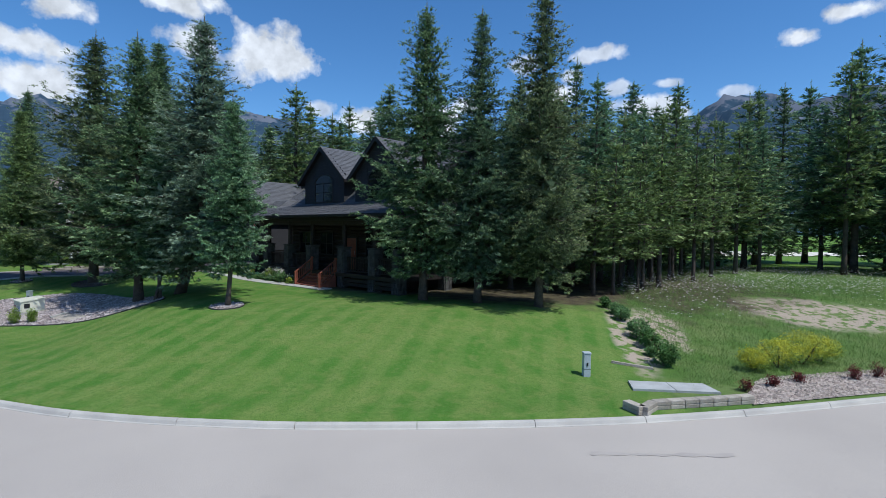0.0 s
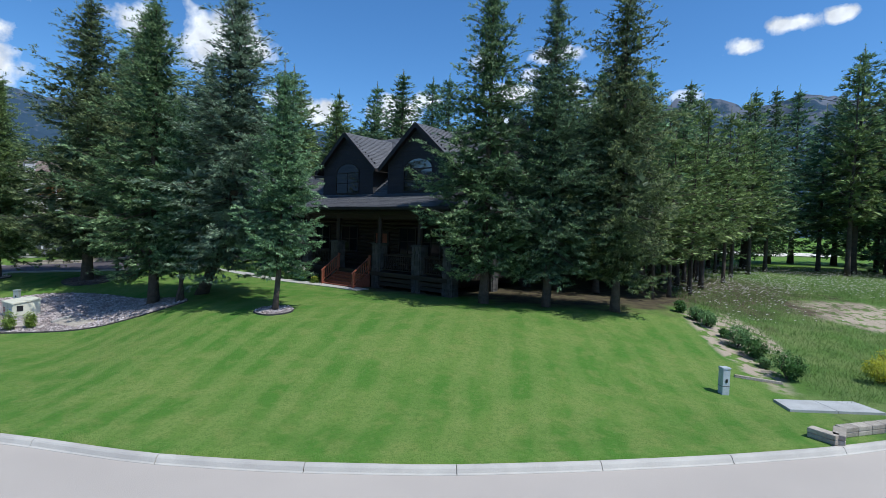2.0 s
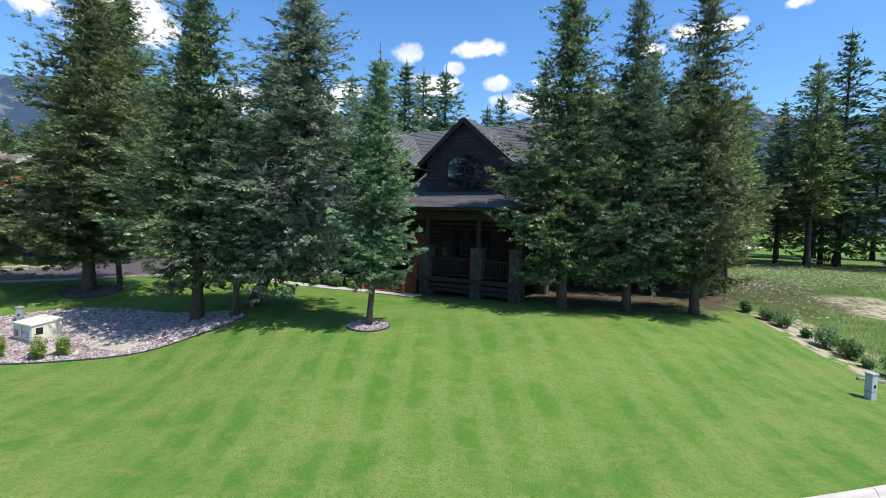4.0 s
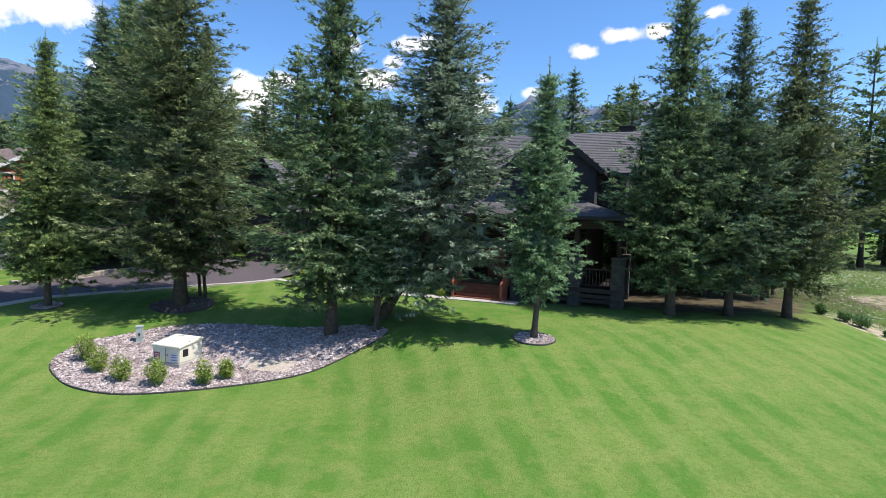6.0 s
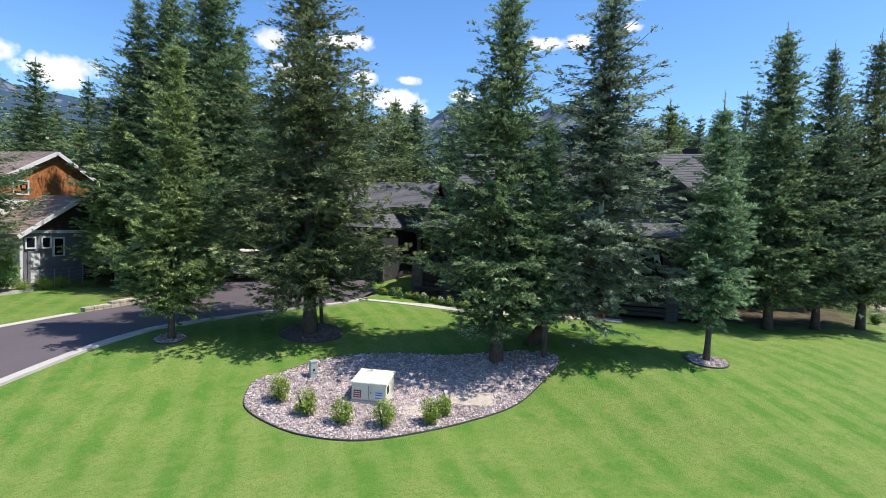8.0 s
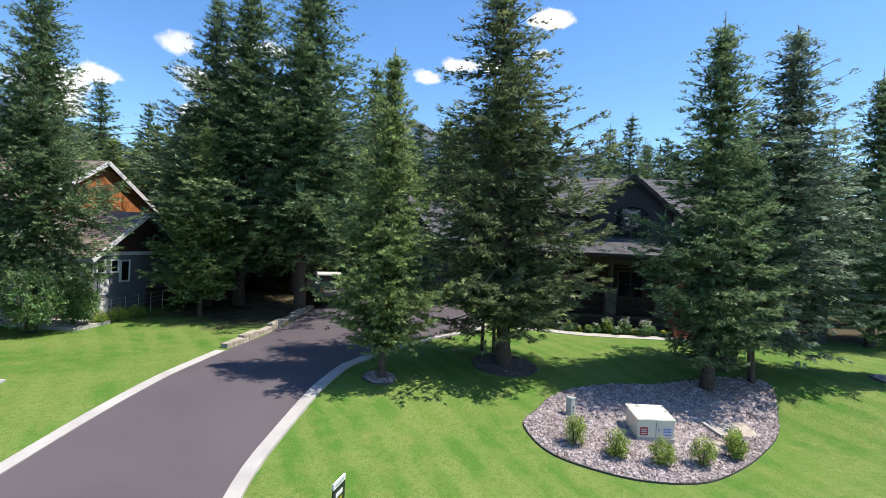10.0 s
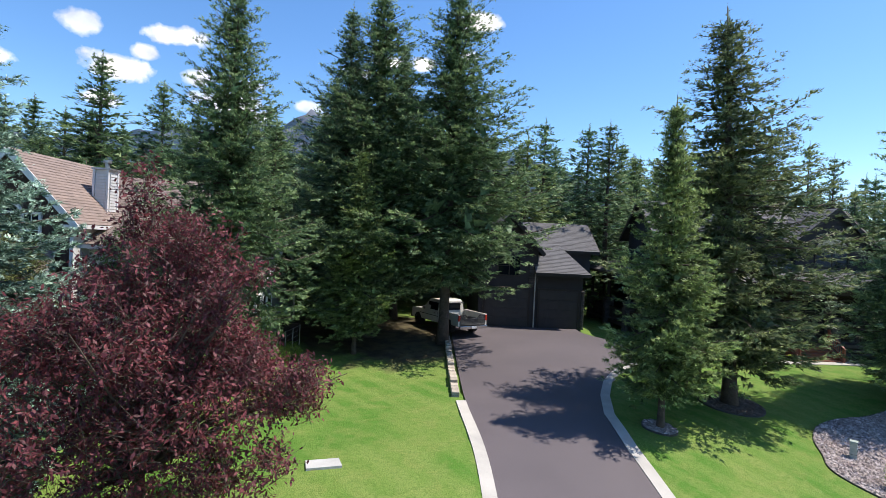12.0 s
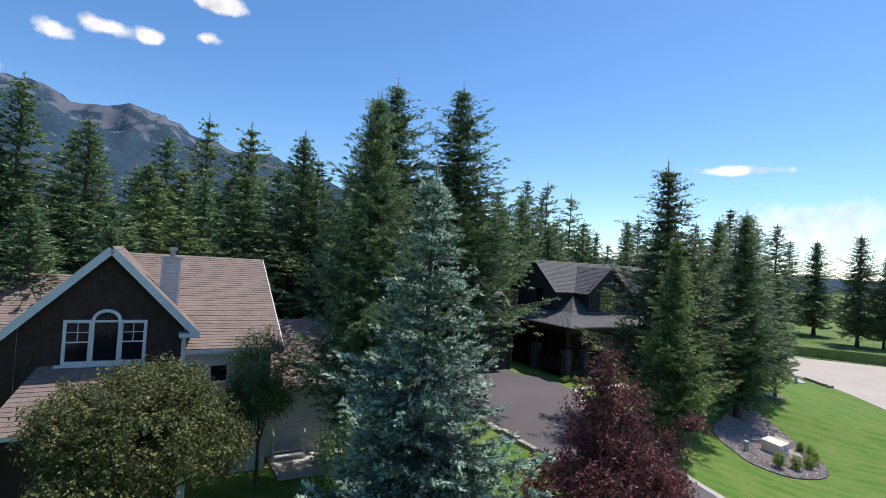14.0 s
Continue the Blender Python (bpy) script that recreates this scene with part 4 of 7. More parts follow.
# firs along the house's right flank and the edge of the meadow
rng = np.random.default_rng(77)
for x, y, h, k in ((9.3, 34.6, 12.5, "grove"), (11.3, 37.0, 11, "pine"), (13.0, 39.5, 12, "grove"), (8.2, 36.5, 14, "grove_b"), (6.4, 33.2, 12, "grove"), (10.6, 41.5, 13, "grove"), (15.0, 45.9, 11.2, "pine"), (13.6, 46.7, 13.2, "grove"), (16.9, 46.6, 13.8, "pine"), (11.8, 33.9, 7.5, "pine"), (4.3, 33.8, 11, "grove"), (7.6, 40.0, 13, "grove_b"), (12.4, 43.0, 12, "grove"), (18.5, 50.0, 12.5, "grove"), (21.5, 54.0, 11.0, "pine"), (25.0, 62.1, 10.0, "pine"), (34.8, 56.5, 19.5, "pine"), (44.8, 57.0, 25.0, "pine"), (41.0, 60.0, 25.0, "grove_b"), (37.5, 60.0, 22.0, "grove"), (48.5, 53.0, 23.0, "pine"), (52.0, 60.0, 24.0, "grove_b"), (30.0, 67.0, 19.0, "pine"), (33.0, 72.0, 21.0, "grove_b"), (38.0, 77.0, 22.5, "grove_b"), (42.5, 80.0, 23.5, "grove"), (47.0, 78.0, 22, "grove_b"), (50.5, 74, 21, "pine"), (28.0, 62.0, 15.5, "grove"), (23.5, 60.5, 14.0, "grove_b"), (36.0, 63.0, 17.0, "grove"), (44.0, 66.0, 20.0, "grove_b"), (56, 82, 22, "grove"), (62, 78, 21, "grove_b"), (19.5, 57.0, 13.0, "grove"), (16.5, 53.0, 12.0, "grove_b"), (14.5, 50.5, 12.5, "grove"), (22.5, 64.0, 14.5, "grove"), (27.0, 66.5, 16, "grove_b"), (12.5, 36.0, 9.0, "pine"), (14.2, 41.5, 10.5, "pine"), (16.0, 43.8, 9.5, "pine"), (10.2, 32.6, 8.5, "pine"), (9.0, 31.6, 7.0, "pine"), (13.8, 37.5, 11.0, "pine"), (17.5, 43.0, 12.0, "pine"), (20.5, 48.5, 13.0, "pine"), (24.0, 53.0, 13.0, "pine"), (28.0, 58.0, 14.0, "grove"), (68, 74, 22, "grove"), (74, 70, 21, "grove_b"), (80, 64, 21, "grove"), (86, 58, 20, "grove_b")):
    plant_tree(k, x, y, h * 1.04, rng.uniform(0, 360), rng.uniform(1.05, 1.4), group="firs along the meadow")
for i, (x, y) in enumerate(((47, 36.5), (52, 34), (50, 40), (57, 36), (45, 41.5), (56, 30))):
    plant_tree(("grove_b", "grove")[i % 2], x, y, 17.5 + i % 3, 50 * i, 1.5, group="firs along the meadow")
# wood behind the houses
wood = [(-52, 66), (-47, 72), (-42, 64), (-38, 70), (-34, 62), (-30, 67), (-26, 60), (-22, 66), (-18, 60), (-14, 66), (-10, 59), (-5, 64), (0, 57), (4, 62), (8, 55), (12, 60), (17, 63), (-57, 60), (-62, 66), (-66, 58), (-12, 54), (-3, 51), (3, 48), (-20, 54), (-26, 54), (-44, 58), (-49, 57), (-54, 54), (-58, 50), (-39, 57), (20, 70), (26, 78), (12, 72), (2, 72), (-8, 72), (-20, 74), (-32, 76), (-60, 74), (-70, 50), (-72, 62), (-33, 55), (-29, 57), (8, 46), (5, 42), (20, 58), (-62, 44), (-66, 40), (-15, 50), (-8, 48), (-64, 52), (-41, 54), (-37, 53), (-46, 53), (-51, 51), (-44, 61), (-35, 58.5), (-48, 62), (-31, 61), (-53, 58), (-28, 64), (-24, 57), (-21, 61)]
for i, (x, y) in enumerate(wood):
    k = ("grove_b", "grove", "grove_b", "grove_c")[i % 4]
    h = rng.uniform(13, 19) * (1.12 if y > 62 else 0.98) * (0.68 if x < -36 else 0.84 if x < -22 else 1.0)
    plant_tree(k, x + rng.uniform(-1.4, 1.4), y + rng.uniform(-1.4, 1.4), h, rng.uniform(0, 360), rng.uniform(1.4, 1.9) * (14 / h) ** 0.5, group="wood behind the houses")
for i, (x, y) in enumerate([(-56, 64), (-51, 61), (-47, 58), (-43, 67), (-40, 61), (-36, 65), (-32, 59), (-27, 70), (-23, 71), (-16, 57), (-17, 70), (-6, 56), (-60, 56), (-64, 63), (-68, 70), (-55, 70), (-50, 78), (-44, 77), (-38, 80), (-69, 44), (-75, 56), (-74, 48), (-11, 63), (-1, 60), (-13, 60), (6, 68), (-4, 69), (-25, 64)]):
    plant_tree(("grove_b", "grove", "grove_b", "grove_c", "grove")[i % 5], x, y, rng.uniform(14, 18) * (0.72 if x < -36 else 0.86 if x < -22 else 1.0), rng.uniform(0, 360), rng.uniform(1.2, 1.55), group="wood behind the houses")
rg = np.random.default_rng(91)
for i in range(34):
    x, y = -66 + i * 1.55 + rg.uniform(-1, 1), 70 + 9 * rg.random() + 3 * (i % 2)
    plant_tree(("grove_b", "grove", "grove_c")[i % 3], x, y, rg.uniform(12.5, 15.5), rg.uniform(0, 360), rg.uniform(1.5, 1.9), group="wood behind the houses")
for x, y, h in ((-42.5, 59.7, 16.2), (-38.9, 60.3, 15.2), (-29.2, 52.9, 16.2)):
    plant_tree("grove_b", x, y, h, 40, 1.5, group="wood behind the houses")
# trees across the road's end
for x, y, h, k in ((62, 24, 23, "grove_b"), (52, 17, 19, "grove_b"), (66, 19, 20, "grove"), (75, 26, 18, "grove_b"), (82, 20, 18, "grove_b"), (90, 29, 19, "grove"), (92, 10, 19, "grove_b"), (87, 15, 15, "grove_b"), (70, 33, 16, "pine")):
    plant_tree(k, x, y, h, rng.uniform(0, 360), 1.6, group="trees across the road")
for x, y, h, k, w in ((55.0, 10.6, 16.6, "broad", 1.25), (42.2, 7.2, 16.9, "open", 1.0), (41.6, 4.2, 13.6, "spire", 1.1)):
    plant_tree(k, x, y, h, 70, w, label="dark fir on the grass beyond the end of the road", group="trees across the road")


def leafy(seed, limbs_from, reach, leaf, mat, n_shoots, shoot, per_shoot, spread_z=(0.0, 1.0), flat=0.6, thin=0.5):
    """Leaves set along shoots: reach gives (centre, radii) blobs that hold the crown's volume."""
    rng = np.random.default_rng(seed)
    tris, sticks = [], []
    share = np.array([r[0] * r[1] * r[2] for _, r in reach]) ** 0.67
    share = share / share.sum()
    for (c, r), w in zip(reach, share):
        k = max(6, int(n_shoots * w))
        d = unit(rng.normal(0, 1, (k, 3)))
        rad = rng.uniform(0.35, 1.0, k) ** 0.5
        tip = np.array(c) + d * np.array(r) * rad[:, None]
        way = unit(d * [1, 1, 0.8] + rng.normal(0, 0.35, (k, 3)) + [0, 0, 0.25])
        ln = shoot * rng.uniform(0.6, 1.4, k)
        start = tip - way * ln[:, None]
        for a, b in zip(start, tip):
            sticks.append((a, b))
        for j in range(per_shoot):
            t = (j + rng.uniform(0, 1, k)) / per_shoot
            o = start + way * (ln * t)[:, None] + rng.normal(0, 0.025, (k, 3))
            side = unit(np.cross(way, rng.normal(0, 1, (k, 3))))
            ld = unit(way * 0.45 + side + [0, 0, -0.25])
            wv = unit(np.cross(ld, rng.normal(0, 1, (k, 3)) + [0, 0, flat * 3]))
            l = (leaf * rng.uniform(0.7, 1.3, k))[:, None]
            m = o + ld * l * 0.5
            e = o + ld * l
            tris.append(np.stack([o, m + wv * l * 0.5 * thin, e], 1))
            tris.append(np.stack([o, e, m - wv * l * 0.5 * thin], 1))
    return np.concatenate(tris), sticks


def stick_tris(sticks, r0, r1):
    a = np.array([s[0] for s in sticks])
    b = np.array([s[1] for s in sticks])
    d = unit(b - a)
    e1 = unit(np.cross(d, [0.3, 0.2, 1]))
    e2 = np.cross(d, e1)
    ring = [e1, -0.5 * e1 + 0.87 * e2, -0.5 * e1 - 0.87 * e2]
    out = []
    for i in range(3):
        u0, u1 = ring[i], ring[(i + 1) % 3]
        out.append(np.stack([a + u0 * r0, a + u1 * r0, b + u1 * r1], 1))
        out.append(np.stack([a + u0 * r0, b + u1 * r1, b + u0 * r1], 1))
    return np.concatenate(out)


def leafy_tree(name, x, y, label, mat, blobs, trunk_h, trunk_r, seed, leaf, n_shoots, shoot, per_shoot, category="tree", bark=None, thin=0.5, stick=0.006):
    ob = thing(name, label, category, pose(x, y, hz(x, y)))
    tris, sticks = leafy(seed, None, blobs, leaf, mat, n_shoots, shoot, per_shoot, thin=thin)
    hang("crown", tri_mesh("crown", tris, mat), ob)
    hang("twig_work", tri_mesh("twigs", stick_tris(sticks, stick, stick * 0.4), bark or M_BARK), ob)
    bm = bmesh.new()
    rg = np.random.default_rng(seed + 1)
    tube(bm, [(0, 0, -0.2), (0.03, 0.02, trunk_h * 0.5), (0.0, 0.05, trunk_h)], [trunk_r * 1.3, trunk_r, trunk_r * 0.8], 9)
    part("trunk", bm, bark or M_BARK, ob)
    bm = bmesh.new()
    for c, r in blobs:
        c = np.array(c)
        for _ in range(4):
            e = c + rg.normal(0, 0.45, 3) * np.array(r)
            m = np.array([0, 0, trunk_h * 0.8]) * 0.45 + e * 0.55 + [0, 0, 0.25] + rg.normal(0, 0.12, 3)
            tube(bm, [(0, 0, trunk_h * 0.75), tuple(m), tuple(e)], [trunk_r * 0.40, trunk_r * 0.20, 0.006], 5, False)
    part("branchwork", bm, bark or M_BARK, ob)
    return ob


plum = leafy_tree("purple_plum_tree", -41.9, 30.5, "broad plum tree with dark purple leaves", M_PLUM,
           [((0, 0, 3.0), (1.9, 1.9, 1.3)), ((0.1, -0.1, 4.6), (1.25, 1.25, 1.2)), ((-0.2, -0.5, 3.8), (1.6, 1.4, 1.1)), ((-0.1, -0.2, 5.7), (0.55, 0.55, 0.9)), ((0.5, 0.2, 5.1), (0.5, 0.5, 0.8)), ((0.8, -0.5, 4.9), (0.8, 0.8, 0.9)), ((1.0, 0.2, 4.2), (0.8, 0.8, 0.8)),
            ((0.8, -1.5, 4.2), (0.6, 0.6, 0.45)), ((1.2, -2.0, 4.7), (0.5, 0.5, 0.3)), ((1.2, -1.2, 3.3), (0.9, 0.9, 0.6)), ((1.9, -1.0, 2.6), (0.9, 0.9, 0.5)), ((2.5, -0.5, 2.2), (0.8, 0.8, 0.4)), ((2.7, -0.6, 2.6), (0.8, 0.8, 0.5)), ((2.0, -1.5, 3.0), (0.9, 0.7, 0.4)), ((1.0, -0.9, 3.7), (0.8, 0.7, 0.6)), ((1.5, 0.0, 3.0), (0.9, 0.9, 0.6)), ((1.9, 0.9, 2.9), (0.9, 0.8, 0.6)),
            ((-1.3, -1.0, 2.5), (1.3, 1.3, 0.9)), ((0.5, -1.7, 2.6), (1.3, 1.0, 0.8)), ((-1.2, 0.8, 3.3), (1.2, 1.1, 0.9)), ((-0.2, -1.6, 3.5), (0.9, 0.8, 0.7)), ((-1.6, -0.3, 3.6), (0.8, 0.8, 0.7)),
            ((0.2, -0.9, 1.5), (1.5, 1.4, 0.7)), ((1.3, -1.6, 1.7), (1.1, 1.0, 0.6)), ((-1.3, -1.1, 1.4), (1.2, 1.2, 0.7)), ((-0.3, 0.9, 1.6), (1.3, 1.1, 0.7))],
           1.6, 0.11, 41, 0.095, 4800, 0.46, 9, thin=0.42)
plum.scale = (1.05, 1.05, 1.1)
crab = leafy_tree("crab_apple_tree", -46.4, 42.3, "rounded crab apple tree with bronze-tinged green leaves", M_APPLE,
           [((0, 0, 3.1), (2.5, 2.5, 1.7)), ((0.8, 0.4, 3.9), (1.4, 1.4, 0.9)), ((-1.2, 0.2, 3.5), (1.3, 1.3, 0.9)), ((1.6, -0.6, 2.4), (1.3, 1.3, 0.9)), ((-1.5, -0.8, 2.3), (1.3, 1.3, 0.9))],
           1.5, 0.13, 42, 0.085, 4200, 0.4, 9, thin=0.6)
crab.scale = (1.16, 1.16, 1.16)
berry = leafy_tree("serviceberry_tree", -41.3, 42.9, "slim multi-stemmed small tree by the patio", M_SHRUB,
           [((0, 0, 3.6), (1.25, 1.25, 1.3)), ((0.4, 0.5, 2.5), (1.3, 1.3, 0.8)), ((-0.6, -0.3, 2.9), (1.0, 1.0, 0.9))], 1.6, 0.05, 43, 0.08, 1500, 0.4, 8)
berry.scale = (1.25, 1.25, 1.25)


def shrub(name, x, y, r, h, label, mat, seed, leaf=0.07, n=160, per=8, category="shrub", group=""):
    ob = thing(name, label, category, pose(x, y, hz(x, y)), group)
    tris, sticks = leafy(seed, None, [((0, 0, h * 0.55), (r, r, h * 0.5)), ((r * 0.3, -r * 0.2, h * 0.45), (r * 0.8, r * 0.8, h * 0.4))], leaf, mat, n, 0.3 * max(r, 0.5), per)
    hang("leaves", tri_mesh("leaves", tris, mat), ob)
    rg = np.random.default_rng(seed)
    bm = bmesh.new()
    for _ in range(6):
        a = rg.uniform(0, 6.28)
        tube(bm, [(0, 0, -0.05), (0.4 * r * math.cos(a), 0.4 * r * math.sin(a), h * 0.45), (0.7 * r * math.cos(a), 0.7 * r * math.sin(a), h * 0.8)], [0.018, 0.012, 0.004], 5, False)
    part("stemwork", bm, M_BARK, ob)
    return ob


# shrub row beside the lawn
for i, (x, y, r, h) in enumerate(((9.15, 28.0, 0.34, 0.7), (9.5, 27.0, 0.42, 0.75), (9.65, 26.3, 0.5, 0.85), (9.9, 25.2, 0.25, 0.45), (10.0, 24.3, 0.62, 1.1), (10.2, 23.4, 0.55, 0.95), (10.1, 22.5, 0.25, 0.45), (10.4, 21.6, 0.66, 1.2))):
    shrub("garden_shrub", x, y, 0.8 * r, 0.8 * h, "leafy green shrub in a dirt strip beside the lawn", (M_LEAF if i in (1, 2, 4, 6) else M_SHRUB), 60 + i, 0.085, int(120 + 160 * r), 8, group="shrub row beside the lawn")
# bed plants round the utility box
for i, (x, y, r, h, m) in enumerate(((-22.8, 24.3, 0.44, 1.15, M_LIME), (-22.05, 23.45, 0.44, 1.0, M_LIME), (-21.1, 22.75, 0.46, 0.95, M_LIME), (-19.95, 22.35, 0.44, 1.05, M_LIME), (-18.6, 22.3, 0.38, 1.0, M_LIME), (-18.05, 22.7, 0.32, 0.85, M_LIME))):
    shrub("bed_shrub", x, y, 0.82 * r, 0.85 * h, "small bright green shrub in the stone bed", m, 80 + i, 0.06, 200, 9, group="shrubs of the stone bed")
# yellow flowering shrubs and red barberries of the verge
for i, (x, y, r, h) in enumerate(((14.6, 22.6, 0.85, 1.05), (15.7, 23.3, 0.9, 1.25), (13.5, 21.9, 0.6, 0.8), (16.6, 23.9, 0.8, 1.0))):
    o = shrub("yellow_broom", x, y, r, h, "wild shrub covered with yellow blossom", M_LIME, 90 + i, 0.06, 200, 7, group="yellow wild shrubs")
    tr, _ = leafy(190 + i, None, [((0, 0, h * 0.62), (r, r, h * 0.5))], 0.055, M_YELLOW, 400, 0.25, 6)
    hang("blossom", tri_mesh("blossom", tr, M_YELLOW), o)
for i, (x, y) in enumerate(((12.2, 19.2), (13.25, 19.85), (14.35, 20.6), (16.4, 21.4), (17.35, 21.85), (18.8, 22.6))):
    shrub("red_barberry", x, y, 0.24, 0.42 + 0.15 * (i > 2), "small red-leaved barberry in gravel", M_RED, 100 + i, 0.055, 80, 7, group="red barberries of the verge")
# shrubs before the neighbouring house
for i, (x, y, r, h) in enumerate(((-40.9, 38.7, 1.7, 3.7), (-38.7, 39.7, 1.5, 3.4), (-37.3, 41.4, 1.1, 2.5))):
    shrub("lilac_bush", x, y, r, h, "tall leafy green bush before the neighbouring house", M_LEAF, 110 + i, 0.11, 900, 9, group="bushes before the neighbouring house")
for i, (x, y) in enumerate(((-36.4, 41.9), (-35.6, 42.6), (-34.9, 43.1))):
    shrub("low_hedge", x, y, 0.5, 0.7, "low green bush at the foot of the wall", M_LIME, 120 + i, 0.08, 140, 8)
# leafy plants, lilies and small flowers along the front walk
for i, u in enumerate(np.linspace(-10.9, -1.9, 19)):
    x, y = from_house(float(u), -0.10 + 0.25 * math.sin(i * 2.3))
    big_one = i in (12, 14, 16)
    r, h = (0.38, 0.85) if big_one else (0.22, 0.34 + 0.10 * (i % 3))
    o = shrub("porch_plant", x, y, r, h, "leafy border plant with white flowers along the porch" if i % 2 else "leafy border plant with yellow flowers along the porch", (M_LIME if i % 3 == 0 else M_LEAF), 130 + i, 0.11, 90, 7, category="plant", group="border plants along the porch")
    tr, _ = leafy(330 + i, None, [((0, 0, h * 0.9), (r * 0.9, r * 0.9, h * 0.3))], 0.075, M_WHITEF, 14 if not big_one else 26, 0.12, 4)
    hang("blossom", tri_mesh("blossom", tr, M_WHITEF if i % 2 or big_one else M_YELLOW), o)


def blades(name, spots, mat, tall, label, seed, wide=0.012, kind="stuff", lean=0.35):
    rng = np.random.default_rng(seed)
    s = np.asarray(spots)
    n = len(s)
    h = tall * rng.uniform(0.5, 1.25, n)
    a = rng.uniform(0, 6.28, n)
    w = np.stack([np.cos(a), np.sin(a), np.zeros(n)], -1) * (wide * (0.7 + h[:, None]))
    tip = s + np.stack([rng.normal(0, lean, n) * h, rng.normal(0, lean, n) * h, h], -1)
    me = tri_mesh(name, np.stack([s - w, s + w, tip], 1), mat)
    return tagged(new(name, me), label, "grass", kind=kind)


# meadow grass, daisies
spots, flowers = [], []
rng = np.random.default_rng(5)
while len(spots) < 110000:
    x = rng.uniform(10.6, 46)
    y = rng.uniform(18, 62)
    s = y - float(kerb_y(x))
    if s < 2.4 or x + 0.06 * y < 11.7 + 0.5 * rng.random():
        continue
    if ((x - 20.5) / 4.4) ** 2 + ((y - 32) / 2.8) ** 2 < 1 and rng.random() < 0.97:
        continue
    if rng.random() > 1.4 / (0.6 + s / 9):
        continue
    spots.append((x, y, hz(x, y) - 0.02))
    if s > 9 and rng.random() < 0.09 * min(1.0, (s - 9) / 8):
        flowers.append((x, y, hz(x, y) + rng.uniform(0.25, 0.55)))
blades("meadow_grass", spots, M_TALL, 0.19, "tall unmown meadow grass going to seed", 6, 0.009, lean=0.6)
fl = np.array(flowers)
n = len(fl)
a = rng.uniform(0, 6.28, n)
tris = []
for k in range(4):
    b = a + k * math.pi / 2
    e1 = np.stack([np.cos(b), np.sin(b), 0.3 + 0 * b], -1) * 0.06
    e2 = np.stack([np.cos(b + 0.9), np.sin(b + 0.9), 0.3 + 0 * b], -1) * 0.06
    tris.append(np.stack([fl, fl + e1, fl + e2], 1))
tagged(new("meadow_daisies", tri_mesh("meadow_daisies", np.concatenate(tris), M_WHITEF)), "white wild daisies in the meadow", "flowers", kind="stuff")


# ---------- mountains ----------
def build_mountains():
    prof = [(-120, 5), (-90, 8), (-70, 9), (-51, 10.3), (-48, 11.3), (-46, 10.8), (-43, 10.4), (-36, 11.4), (-32, 12.3), (-29, 11.9), (-26, 11.6), (-22, 10.4), (-18, 10.0), (-14, 10.6), (-11, 9.8), (-8.6, 8.8), (-5, 7.6), (0, 8.5), (6, 10.2), (10, 10.9), (13, 11.8), (16, 11.3), (19, 13.2), (21, 13.4), (23, 13.0), (26, 12.1), (29.5, 12.8), (33.5, 12.2), (35.8, 10.7), (37.3, 10.8), (39.5, 10.0), (41, 10.3), (44.6, 9.6), (50, 7.5), (56, 5.5), (70, 2.5), (84, 1.2), (100, 0.7), (130, 0.8), (170, 1.5), (220, 3), (240, 5)]
    pa, pe = np.array(prof).T
    az = np.arange(-120, 240.01, 0.5)
    el = np.interp(az, pa, pe)
    nr = 34
    rr = np.linspace(0, 1, nr)
    verts = []
    cx, cy = -22.0, 10.0
    for j, f in enumerate(rr):
        r = 1100 + 1500 * f
        for i, a in enumerate(az):
            crest = math.tan(radians(el[i])) * 2600
            p = Vector((math.sin(radians(a)), math.cos(radians(a)), 0)) * r
            q = p * 0.0035
            rough = noise.fractal(q, 0.9, 2.1, 7)
            ridge = abs(noise.fractal(q * 1.7 + Vector((7, 3, 1)), 0.9, 2.0, 5))
            z = crest * f ** 1.25 * (1 + (0.30 * rough - 0.35 * (ridge - 0.25)) * (1 - f) ** 0.5 * min(1, f * 3)) + 8 + crest * 0.035 * noise.fractal(q * 4, 0.8, 2.0, 6) * f
            verts.append((cx + p.x, cy + p.y, z if j else -5))
    n = len(az)
    faces = [(j * n + i, j * n + i + 1, (j + 1) * n + i + 1, (j + 1) * n + i) for j in range(nr - 1) for i in range(n - 1)]
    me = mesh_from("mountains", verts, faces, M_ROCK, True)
    tagged(new("mountains", me), "forested mountain ridge with bare grey rock crests, tinted haze blue", "mountains", kind="structure")


build_mountains()


